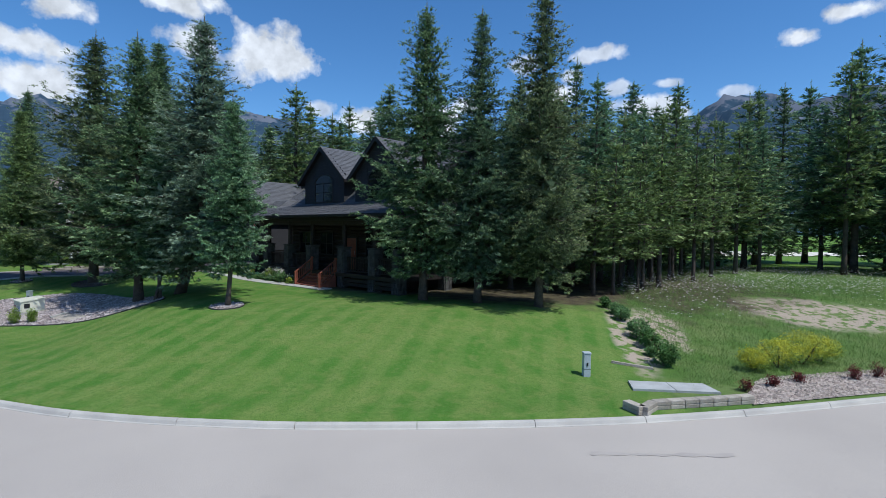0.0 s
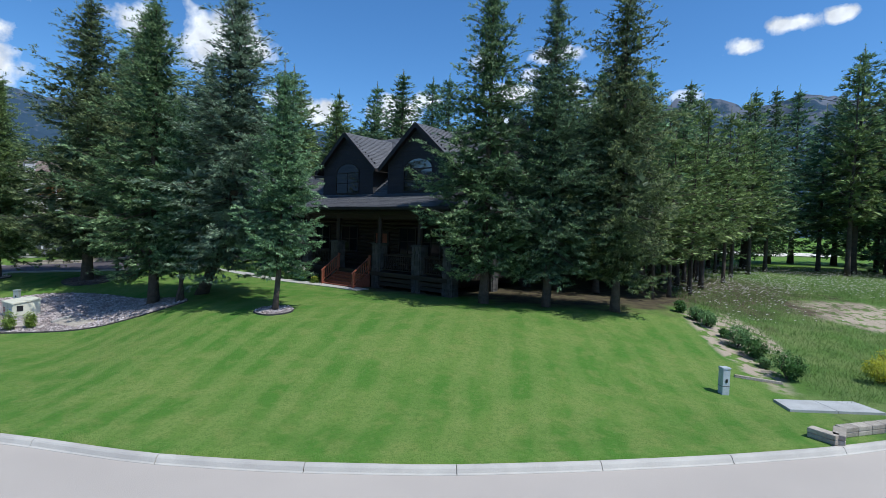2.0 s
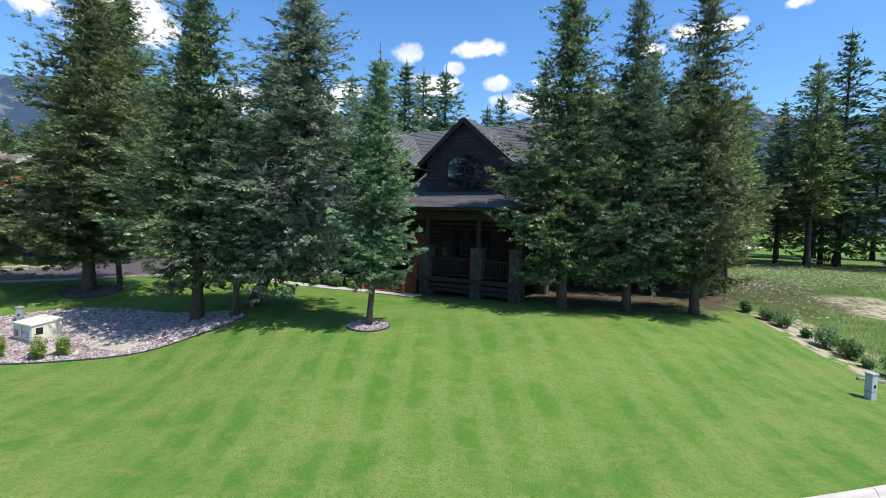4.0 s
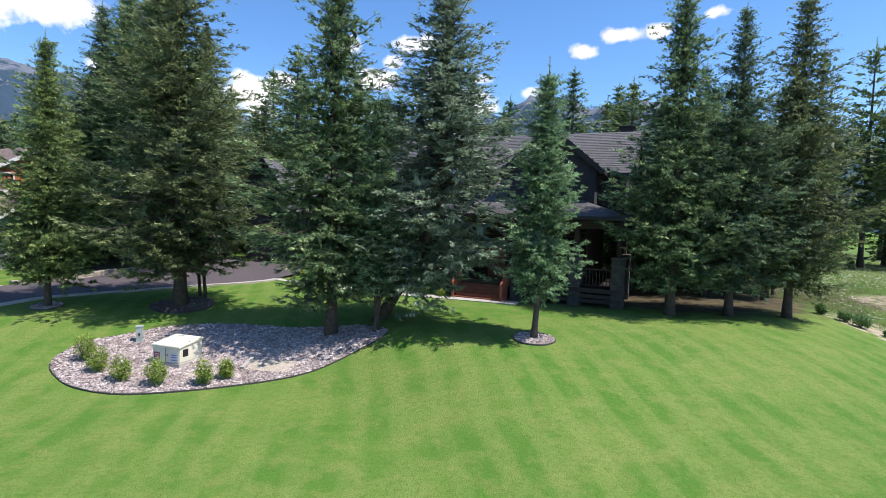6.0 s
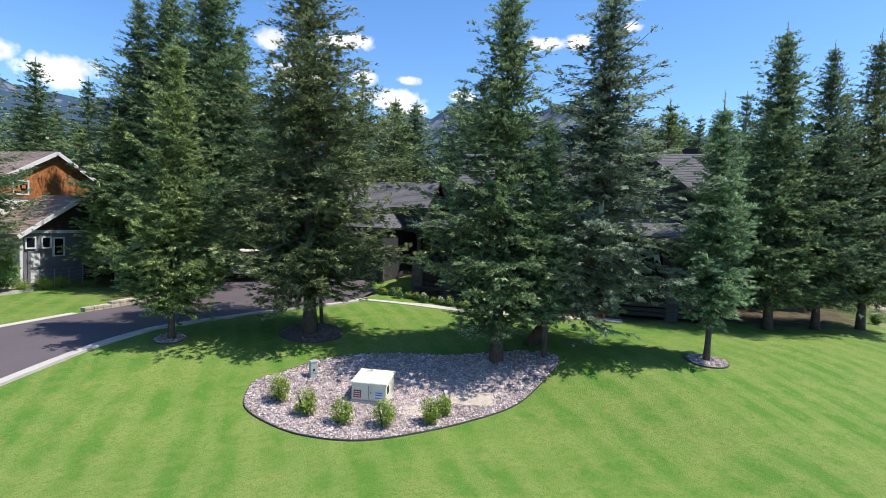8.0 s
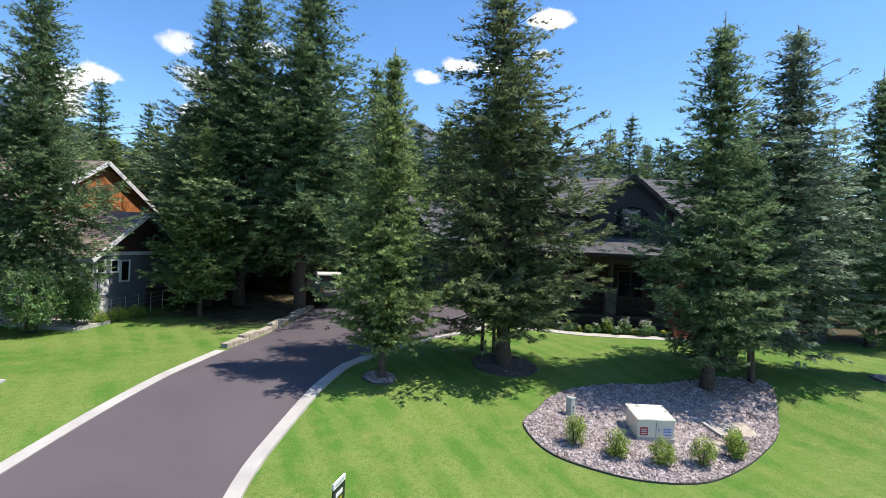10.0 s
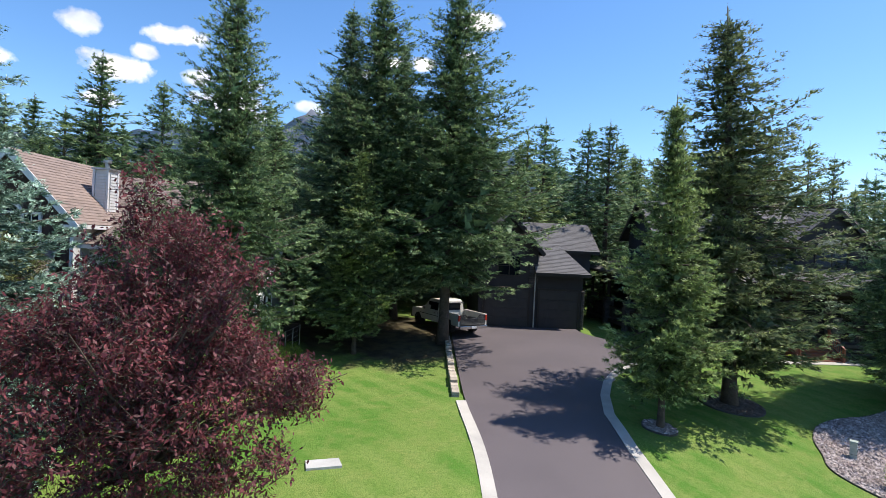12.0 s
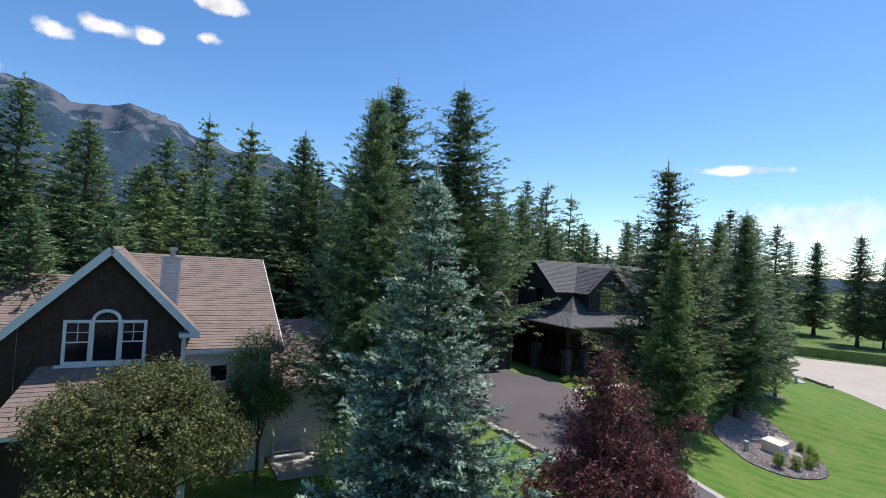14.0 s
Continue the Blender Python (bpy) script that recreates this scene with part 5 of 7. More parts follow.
# ---------- house ----------
def courses(name, parent, e0, e1, r1, r0, mat, course=0.17, width=0.32, seed=1, stuff=True):
    """Shingle courses on a slope from eave e0-e1 up to r0-r1: thin lapped tabs in one mesh."""
    rng = np.random.default_rng(seed)
    e0, e1, r0, r1 = (np.array(p, dtype=float) for p in (e0, e1, r0, r1))
    n = max(2, int(np.linalg.norm((r0 + r1 - e0 - e1) / 2) / course))
    nor = np.cross(e1 - e0, r0 - e0)
    nor = nor / np.linalg.norm(nor)
    if nor[2] < 0:
        nor = -nor
    verts, faces = [], []
    for i in range(n):
        a, b = i / n, min(1.0, (i + 1.12) / n)
        la, ra = e0 + (r0 - e0) * a, e1 + (r1 - e1) * a
        lb, rb = e0 + (r0 - e0) * b, e1 + (r1 - e1) * b
        w = np.linalg.norm(ra - la)
        m = max(1, int(w / width))
        cuts = (np.arange(m + 1) + np.r_[0, rng.uniform(-0.25, 0.25, m - 1) + (0.25 if i % 2 else -0.25), 0]) / m if m > 1 else np.array([0, 1.0])
        for c0, c1 in zip(cuts, cuts[1:]):
            lift = 0.010 + rng.uniform(0, 0.006)
            c1 = c1 - 0.003 / max(w, 0.1)
            k = len(verts)
            q = [la + (ra - la) * c0 + nor * lift * 1.6, la + (ra - la) * c1 + nor * lift * 1.6, lb + (rb - lb) * c1 + nor * 0.004, lb + (rb - lb) * c0 + nor * 0.004]
            verts += q + [q[0] - nor * lift * 1.6, q[1] - nor * lift * 1.6]
            faces += [(k, k + 1, k + 2, k + 3), (k + 4, k + 5, k + 1, k)]
    return hang(name, mesh_from(name, verts, faces, mat), parent)


def gable_roof(parent, x0, x1, y0, y1, ze, zr, along, mat, over=0.45, rake=0.35, trim=None, seed=1, name="roof"):
    """A gabled roof over x0..x1, y0..y1 (walls), with its ridge along 'x' or 'y'."""
    trim = trim or M_TRIMD
    if along == "y":
        xm, half = (x0 + x1) / 2, (x1 - x0) / 2
        sl = (zr - ze) / half
        for sgn in (-1, 1):
            e = xm + sgn * (half + over)
            zee = ze - sl * over
            a, b, c, d = (e, y0 - rake, zee), (e, y1, zee), (xm, y1, zr), (xm, y0 - rake, zr)
            bm = bmesh.new()
            slab(bm, [a, b, c, d] if sgn > 0 else [d, c, b, a], 0.12)
            part(name, bm, M_TRIMD, parent)
            courses("shingles", parent, a, b, c, d, mat, seed=seed + (sgn > 0))
            bm = bmesh.new()
            beam(bm, (e, y0 - rake - 0.02, zee - 0.13), (xm, y0 - rake - 0.02, zr - 0.10), 0.04, 0.24)
            part("barge_board", bm, trim, parent)
            bm = bmesh.new()
            beam(bm, (e, y0 - rake, zee - 0.10), (e, y1, zee - 0.10), 0.05, 0.16)
            part("fascia", bm, trim, parent)
    else:
        ym, half = (y0 + y1) / 2, (y1 - y0) / 2
        sl = (zr - ze) / half
        for sgn in (-1, 1):
            e = ym + sgn * (half + over)
            zee = ze - sl * over
            a, b, c, d = (x0 - rake, e, zee), (x1 + rake, e, zee), (x1 + rake, ym, zr), (x0 - rake, ym, zr)
            bm = bmesh.new()
            slab(bm, [a, b, c, d] if sgn < 0 else [d, c, b, a], 0.12)
            part(name, bm, M_TRIMD, parent)
            courses("shingles", parent, a, b, c, d, mat, seed=seed + (sgn > 0))
            for xx in (x0 - rake - 0.02, x1 + rake + 0.02):
                bm = bmesh.new()
                beam(bm, (xx, e, zee - 0.13), (xx, ym, zr - 0.10), 0.04, 0.24)
                part("barge_board", bm, trim, parent)
            bm = bmesh.new()
            beam(bm, (x0 - rake, e, zee - 0.10), (x1 + rake, e, zee - 0.10), 0.05, 0.16)
            part("fascia", bm, trim, parent)


def wall_block(bm, x0, x1, y0, y1, z0, z1, gable=None, zr=None):
    """A wall body; gable 'y': triangular tops on the y faces, 'x': on the x faces."""
    box(bm, x0, x1, y0, y1, z0, z1)
    if gable == "y":
        xm = (x0 + x1) / 2
        f = [bm.verts.new(p) for p in ((x0, y0, z1), (x1, y0, z1), (xm, y0, zr))]
        b = [bm.verts.new(p) for p in ((x0, y1, z1), (x1, y1, z1), (xm, y1, zr))]
    elif gable == "x":
        ym = (y0 + y1) / 2
        f = [bm.verts.new(p) for p in ((x0, y0, z1), (x0, y1, z1), (x0, ym, zr))]
        b = [bm.verts.new(p) for p in ((x1, y0, z1), (x1, y1, z1), (x1, ym, zr))]
    else:
        return
    bm.faces.new(f)
    bm.faces.new(b[::-1])
    for i in range(3):
        j = (i + 1) % 3
        bm.faces.new((f[j], f[i], b[i], b[j]))
    bmesh.ops.recalc_face_normals(bm, faces=bm.faces)


def window(parent, x0, x1, y, z0, z1, arch=False, face="y", mat_frame=None, cols=2, rows_n=1, w=0.09, proud=0.05, pane_mat=None, sgn=-1, flat=0.92):
    """A window in a wall facing sgn along y (or x): casing, panes and bars."""
    mf = mat_frame or M_TRIMD

    def put(bm):
        if face == "x":
            bmesh.ops.transform(bm, matrix=Matrix(((0, 1, 0, 0), (1, 0, 0, 0), (0, 0, 1, 0), (0, 0, 0, 1))), verts=bm.verts)
            bmesh.ops.reverse_faces(bm, faces=bm.faces)
        return bm

    y0, y1 = (y - proud, y + 0.02) if sgn < 0 else (y - 0.02, y + proud)
    yp = y - proud * 0.35 if sgn < 0 else y + proud * 0.35
    bm = bmesh.new()
    box(bm, x0 - w, x0, y0, y1, z0 - w, z1)
    box(bm, x1, x1 + w, y0, y1, z0 - w, z1)
    box(bm, x0, x1, y0, y1, z0 - w, z0)
    xm, r = (x0 + x1) / 2, (x1 - x0) / 2
    if arch:
        n = 14
        rise = r * flat
        pts_i = [(xm - r * math.cos(math.pi * k / n), z1 + rise * math.sin(math.pi * k / n)) for k in range(n + 1)]
        pts_o = [(xm - (r + w) * math.cos(math.pi * k / n), z1 + (rise + w) * math.sin(math.pi * k / n)) for k in range(n + 1)]
        for k in range(n):
            q = [bm.verts.new((p[0], yy, p[1])) for yy in (y0, y1) for p in (pts_i[k], pts_i[k + 1], pts_o[k + 1], pts_o[k])]
            bm.faces.new(q[:4])
            bm.faces.new(q[4:][::-1])
            for a in range(4):
                b = (a + 1) % 4
                bm.faces.new((q[b], q[a], q[4 + a], q[4 + b]))
        box(bm, x0, x1, y0 + 0.01, y1, z1 - 0.035, z1 + 0.035)
    else:
        box(bm, x0 - w, x1 + w, y0, y1, z1, z1 + w)
    bmesh.ops.recalc_face_normals(bm, faces=bm.faces)
    win = part("window", put(bm), mf, parent)
    for i in range(cols):
        a, b = x0 + (x1 - x0) * i / cols + 0.015, x0 + (x1 - x0) * (i + 1) / cols - 0.015
        for j in range(rows_n):
            c, d = z0 + (z1 - z0) * j / rows_n + 0.015, z0 + (z1 - z0) * (j + 1) / rows_n - 0.015
            part("pane", put(boxed(a, b, min(yp, yp + 0.01), yp + 0.012, c, d)), pane_mat or M_GLASS, win)
    if cols > 1 or rows_n > 1:
        bm = bmesh.new()
        for i in range(1, cols):
            xx = x0 + (x1 - x0) * i / cols
            box(bm, xx - 0.03, xx + 0.03, y0 + 0.012, y1, z0, z1)
        for j in range(1, rows_n):
            zz = z0 + (z1 - z0) * j / rows_n
            box(bm, x0, x1, y0 + 0.014, y1, zz - 0.022, zz + 0.022)
        part("glazing_grid", put(bm), mf, win)
    if arch:
        bm = bmesh.new()
        c = bm.verts.new((xm, yp, z1 + 0.03))
        ring = [bm.verts.new((xm - (r - 0.01) * math.cos(math.pi * k / 14), yp, z1 + 0.03 + (r * flat - 0.04) * math.sin(math.pi * k / 14))) for k in range(15)]
        for k in range(14):
            bm.faces.new((c, ring[k + 1], ring[k]) if sgn < 0 else (c, ring[k], ring[k + 1]))
        part("arch_pane", put(bm), pane_mat or M_GLASS, win)
    return win


AT_HOUSE = pose(HOUSE_AT[0], HOUSE_AT[1], 0, 0, 0, HOUSE_TURN)
house = thing("house", "dark log house with wraparound porch, gabled dormers and slate-grey roof", "house", AT_HOUSE)
FLOOR = 2.15
UL, UR = -10.0, 7.4          # eave ends along the front
bm = bmesh.new()
box(bm, UL + 2.6, UR - 2.6, 3.4, 13.0, 0.9, 6.2)
part("lower_wall", bm, M_LOG, house, "dark stained log wall")
# log courses of the front and left wall
for i in range(16):
    z = FLOOR + 0.12 + i * 0.235
    bm = bmesh.new()
    tube(bm, [(UL + 2.5, 3.38, z), (UR - 2.5, 3.38, z)], [0.125, 0.125], 8)
    part("log", bm, M_LOG, house)
    bm = bmesh.new()
    tube(bm, [(UL + 2.62, 3.3, z + 0.06), (UL + 2.62, 13.0, z + 0.06)], [0.125, 0.125], 8)
    part("log", bm, M_LOG, house)
# porch deck
bm = bmesh.new()
box(bm, UL + 0.6, UR - 0.6, 1.0, 3.4, FLOOR - 0.22, FLOOR)
box(bm, UL + 0.6, UL + 2.6, 3.4, 13.0, FLOOR - 0.22, FLOOR)
box(bm, UR - 2.6, UR - 0.6, 3.4, 11.0, FLOOR - 0.22, FLOOR)
part("porch_deck", bm, M_TRIMD, house, "dark planked porch deck")
bm = bmesh.new()
for a, b in ((UL + 0.75, -1.6), (1.6, UR - 0.75)):
    for z in (1.42, 1.66):
        box(bm, a, b, 1.06, 1.10, z, z + 0.19)
part("deck_skirt", bm, M_TRIMD, house)
bm = bmesh.new()
box(bm, UL + 0.55, UR - 0.55, 0.95, 13, 5.28, 5.44)
part("porch_ceiling", bm, M_TRIMD, house)


def stone_pier(parent, x, y, z0, z1, w, seed):
    rg = np.random.default_rng(seed)
    body = part("stone_pier", boxed(x - w / 2, x + w / 2, y - w / 2, y + w / 2, z0, z1), M_MORTAR, parent, "rubble stone pier")
    z = z0
    while z < z1 - 0.05:
        h = min(rg.uniform(0.14, 0.26), z1 - z)
        for side in range(4):
            c = -w / 2
            while c < w / 2 - 0.03:
                l = min(rg.uniform(0.16, 0.34), w / 2 - c)
                bm = boxed(c + 0.012, c + l - 0.012, -w / 2 - 0.045, -w / 2 + 0.01, z + 0.012, z + h - 0.012)
                bmesh.ops.transform(bm, matrix=Matrix.Translation((x, y, 0)) @ pose(0, 0, 0, 0, 0, 90 * side), verts=bm.verts)
                part("stone", bm, M_STONE, body)
                c += l
        z += h
    part("pier_cap", boxed(x - w / 2 - 0.07, x + w / 2 + 0.07, y - w / 2 - 0.07, y + w / 2 + 0.07, z1, z1 + 0.09, 0.015), M_STONE, body)


posts = [(-9.3, 1.35), (-7.4, 1.35), (-4.5, 1.35), (-1.75, 1.35), (1.75, 1.35), (4.7, 1.35), (6.75, 1.35), (6.75, 5.0), (6.75, 8.8), (-9.3, 5.0), (-9.3, 8.8), (-9.3, 12.6)]
for i, (px, py) in enumerate(posts):
    g0 = level(px, py) - 0.1
    stone_pier(house, px, py, g0, 3.62, 0.55, 300 + i)
    bm = bmesh.new()
    tube(bm, [(px, py, 3.7), (px, py, 5.3)], [0.14, 0.13], 10)
    part("porch_post", bm, M_LOG, house)
bm = bmesh.new()
beam(bm, (UL + 0.5, 1.35, 5.18), (UR - 0.5, 1.35, 5.18), 0.22, 0.26)
beam(bm, (-9.3, 1.35, 5.18), (-9.3, 13.0, 5.18), 0.22, 0.26)
part("porch_beam", bm, M_LOG, house)


def railing(parent, a, b, z, n, mat):
    """Top and bottom rail with square balusters from a to b (x, y)."""
    bm = bmesh.new()
    beam(bm, (*a, z + 0.92), (*b, z + 0.92), 0.09, 0.06)
    r = part("railing", bm, mat, parent)
    bm = bmesh.new()
    beam(bm, (*a, z + 0.12), (*b, z + 0.12), 0.07, 0.05)
    part("bottom_rail", bm, mat, r)
    for k in range(n):
        f = (k + 0.5) / n
        x, y = a[0] + (b[0] - a[0]) * f, a[1] + (b[1] - a[1]) * f
        part("baluster", boxed(x - 0.02, x + 0.02, y - 0.02, y + 0.02, z + 0.14, z + 0.9), mat, r)


for (xa, xb) in ((-9.0, -7.7), (-7.1, -4.8), (-4.2, -2.05), (2.05, 4.4), (5.0, 6.45)):
    railing(house, (xa, 1.35), (xb, 1.35), FLOOR, int((xb - xa) / 0.15), M_LOG)
for (ya, yb) in ((1.7, 4.7), (5.3, 8.5), (9.1, 12.3)):
    railing(house, (-9.3, ya), (-9.3, yb), FLOOR, int((yb - ya) / 0.15), M_LOG)

# lower roof: hipped skirt in two pitches that wraps the house
RING = [(0.0, 5.62), (2.6, 6.48), (4.4, 8.2)]


def ring_pts(d, z):
    return [(UL + d, 0.4 + d, z), (UR - d, 0.4 + d, z), (UR - d, 14.4 - d, z), (UL + d, 14.4 - d, z)]


for (d0, z0), (d1, z1) in zip(RING, RING[1:]):
    r0, r1 = ring_pts(d0, z0), ring_pts(d1, z1)
    for k in range(4):
        j = (k + 1) % 4
        bm = bmesh.new()
        slab(bm, [r0[k], r0[j], r1[j], r1[k]], 0.12)
        part("porch_roof", bm, M_TRIMD, house)
        courses("shingles", house, r0[k], r0[j], r1[j], r1[k], M_SHINGLE, seed=400 + k)
r0 = ring_pts(0, 5.56)
for k in range(4):
    bm = bmesh.new()
    beam(bm, r0[k], r0[(k + 1) % 4], 0.06, 0.2)
    part("fascia", bm, M_TRIMD, house)
    bm = bmesh.new()
    p, q = Vector(r0[k]), Vector(r0[(k + 1) % 4])
    out = (p + q) / 2 - Vector((0.3, 7.4, 5.56))
    out = out.normalized() * 0.09
    beam(bm, p + out, q + out, 0.11, 0.1)
    part("gutter", bm, M_TRIMD, house)

# upper storey
bm = bmesh.new()
wall_block(bm, -7.5, 6.65, 4.75, 10.1, 6.0, 8.45, "x", 10.62)
part("upper_wall", bm, M_SIDING, house, "charcoal upper wall")
gable_roof(house, -7.5, 6.65, 4.75, 10.1, 8.45, 10.8, "x", M_SHINGLE, 0.4, 0.55, seed=420)
window(house, 6.6, 7.5, -7.5, 7.1, 8.3, face="x", cols=1, sgn=-1)
for cx in (-3.08, 2.88):
    bm = bmesh.new()
    wall_block(bm, cx - 2.36, cx + 2.36, 3.1, 7.2, 6.0, 8.42, "y", 10.30)
    part("dormer_wall", bm, M_SIDING, house, "charcoal dormer wall")
    gable_roof(house, cx - 2.36, cx + 2.36, 3.1, 7.4, 8.46, 10.46, "y", M_SHINGLE, 0.45, 0.35, seed=430 + int(cx))
    window(house, cx - 1.03, cx + 1.03, 3.1, 6.68, 7.94, arch=True, cols=2, rows_n=2, w=0.09, pane_mat=M_DORMER, flat=0.56)
    for i in range(17):
        z = 6.55 + i * 0.22
        half = 2.36 if z < 8.3 else 2.36 * (10.30 - z) / 1.88
        if half > 0.3 and z > 8.7:
            part("siding_board", boxed(cx - half, cx + half, 3.075, 3.10, z, z + 0.20), M_SIDING, house)
        elif half > 0.3:
            part("siding_board", boxed(cx - half, cx - 1.15, 3.075, 3.10, z, z + 0.20), M_SIDING, house)
            part("siding_board", boxed(cx + 1.15, cx + half, 3.075, 3.10, z, z + 0.20), M_SIDING, house)
# boxed flue behind the ridge
flue = part("chimney", boxed(6.0, 6.75, 7.6, 8.3, 9.6, 11.1, 0.02), M_SIDING, house, "charcoal boxed chimney")
part("chimney_cap", boxed(5.92, 6.83, 7.52, 8.38, 11.1, 11.2, 0.02), M_TRIMD, flue)
# doors and windows under the porch
door = part("front_door", boxed(-0.5, 0.5, 3.2, 3.27, FLOOR, FLOOR + 2.05, 0.01), M_CEDAR, house, "dark red wooden door")
bm = bmesh.new()
box(bm, -0.62, -0.5, 3.17, 3.3, FLOOR, FLOOR + 2.17)
box(bm, 0.5, 0.62, 3.17, 3.3, FLOOR, FLOOR + 2.17)
box(bm, -0.5, 0.5, 3.17, 3.3, FLOOR + 2.05, FLOOR + 2.17)
part("door_frame", bm, M_TRIMD, door)
bm = bmesh.new()
tube(bm, [(0.4, 3.18, 3.1), (0.4, 3.13, 3.15), (0.4, 3.13, 3.35), (0.4, 3.18, 3.4)], [0.012] * 4, 6)
part("door_handle", bm, M_METAL, door)
for xa, xb in ((-6.3, -4.9), (-3.6, -2.2), (1.5, 2.7), (3.2, 4.5)):
    window(house, xa, xb, 3.26, 3.05, 4.55, cols=2, rows_n=2, proud=0.06)
for ya, yb in ((5.5, 7.0), (9.0, 10.5)):
    window(house, ya, yb, UL + 2.5, 3.05, 4.55, cols=2, rows_n=2, face="x", proud=0.06)

# porch steps
steps = thing("porch_steps", "red-brown stained wooden steps with railings up to the porch", "steps", AT_HOUSE @ Matrix.Translation((0, -0.14, -0.08)))
n_st, rise, run = 5, (FLOOR - 1.27) / 6, 0.235
for i in range(n_st):
    part("tread", boxed(-1.22, 1.22, 0.02 + i * run, 0.06 + (i + 1) * run + 0.02, 1.27 + (i + 1) * rise - 0.045, 1.27 + (i + 1) * rise, 0.008), M_CEDAR, steps)
    part("riser", boxed(-1.2, 1.2, 0.055 + i * run, 0.075 + i * run, 1.27 + i * rise - 0.05, 1.27 + (i + 1) * rise - 0.046), M_CEDAR, steps)
for sx in (-1.3, 1.3):
    bm = bmesh.new()
    v = [(sx - 0.03, -0.02, 1.2), (sx - 0.03, 1.2, 1.2), (sx - 0.03, 1.2, 2.12), (sx - 0.03, -0.02, 1.38)]
    a = [bm.verts.new(p) for p in v]
    b = [bm.verts.new((p[0] + 0.06, p[1], p[2])) for p in v]
    bm.faces.new(a[::-1])
    bm.faces.new(b)
    for k in range(4):
        bm.faces.new((a[k], a[(k + 1) % 4], b[(k + 1) % 4], b[k]))
    part("stringer", bm, M_CEDAR, steps)
    part("newel_post", boxed(sx - 0.055, sx + 0.055, -0.06, 0.05, 1.15, 2.17, 0.012), M_CEDAR, steps)
    part("newel_post", boxed(sx - 0.055, sx + 0.055, 1.12, 1.23, 2.0, 3.08, 0.012), M_CEDAR, steps)
    bm = bmesh.new()
    beam(bm, (sx, -0.08, 2.10), (sx, 1.26, 3.02), 0.10, 0.05)
    part("handrail", bm, M_CEDAR, steps)
    bm = bmesh.new()
    beam(bm, (sx, 0.0, 1.52), (sx, 1.2, 2.34), 0.05, 0.06)
    part("lower_rail", bm, M_CEDAR, steps)
    for k in range(7):
        y = 0.12 + k * 0.155
        part("baluster", boxed(sx - 0.018, sx + 0.018, y - 0.018, y + 0.018, 1.55 + y * 0.685, 2.08 + y * 0.685), M_CEDAR, steps)

# striped cloth banner on a pole at a porch post
flag = thing("porch_flag", "small red and white striped flag on a slanted pole", "flag", AT_HOUSE @ Matrix.Translation((-8.4, 1.0, 4.7)))
bm = bmesh.new()
tube(bm, [(0, 0, 0), (0.15, -0.75, 0.85)], [0.014, 0.011], 6)
part("pole", bm, M_FRAMEW, flag)
for k in range(6):
    bm = bmesh.new()
    pts = [(0.15 * f + 0.06 * math.sin(f * 9 + zz * 2), -0.75 * f, 0.85 * f - zz) for zz in (0.14 * k, 0.14 * k + 0.135) for f in (0.35, 0.5, 0.65, 0.8, 0.95)]
    vs_ = [bm.verts.new(p) for p in pts]
    for j in range(4):
        bm.faces.new((vs_[j], vs_[j + 1], vs_[j + 6], vs_[j + 5]))
    bmesh.ops.solidify(bm, geom=list(bm.faces), thickness=0.004)
    part("stripe", bm, M_REDF if k % 2 == 0 else M_FRAMEW, flag)

# ---------- garage ----------
garage = thing("garage", "dark sided garage with gabled front and slate-grey shingle roof", "garage", AT_HOUSE)
GZ = 1.86
bm = bmesh.new()
wall_block(bm, -19.5, -15.75, 4.1, 13, GZ - 0.3, 7.0, "y", 9.0)
part("gable_wall", bm, M_SIDING, garage)
bm = bmesh.new()
box(bm, -15.75, -12.75, 4.1, 13, GZ - 0.3, 5.75)
part("side_wall", bm, M_SIDING, garage)
gable_roof(garage, -19.5, -15.75, 4.1, 13, 7.05, 9.2, "y", M_SHINGLE, 0.3, 0.5, seed=500)
hip = [(-16.0, 3.35, 5.45), (-12.45, 3.35, 5.45), (-13.9, 6.6, 7.35), (-16.0, 6.6, 7.35)]
bm = bmesh.new()
slab(bm, hip, 0.12)
part("lean_roof", bm, M_TRIMD, garage)
courses("shingles", garage, hip[0], hip[1], hip[2], hip[3], M_SHINGLE, seed=510)
hip2 = [(-12.45, 3.35, 5.45), (-12.45, 13.2, 5.45), (-13.9, 13.2, 7.35), (-13.9, 6.6, 7.35)]
bm = bmesh.new()
slab(bm, hip2, 0.12)
part("lean_roof", bm, M_TRIMD, garage)
courses("shingles", garage, hip2[0], hip2[1], hip2[2], hip2[3], M_SHINGLE, seed=511)
bm = bmesh.new()
wall_block(bm, -15.8, -11.2, 7.6, 13.2, 5.2, 7.2, "x", 8.8)
part("upper_wall", bm, M_SIDING, garage)
gable_roof(garage, -15.8, -11.2, 7.6, 13.2, 7.2, 9.0, "x", M_SHINGLE, 0.4, 0.5, seed=515)
bm = bmesh.new()
beam(bm, (-16.0, 3.33, 5.38), (-12.45, 3.33, 5.38), 0.06, 0.2)
part("fascia", bm, M_TRIMD, garage)


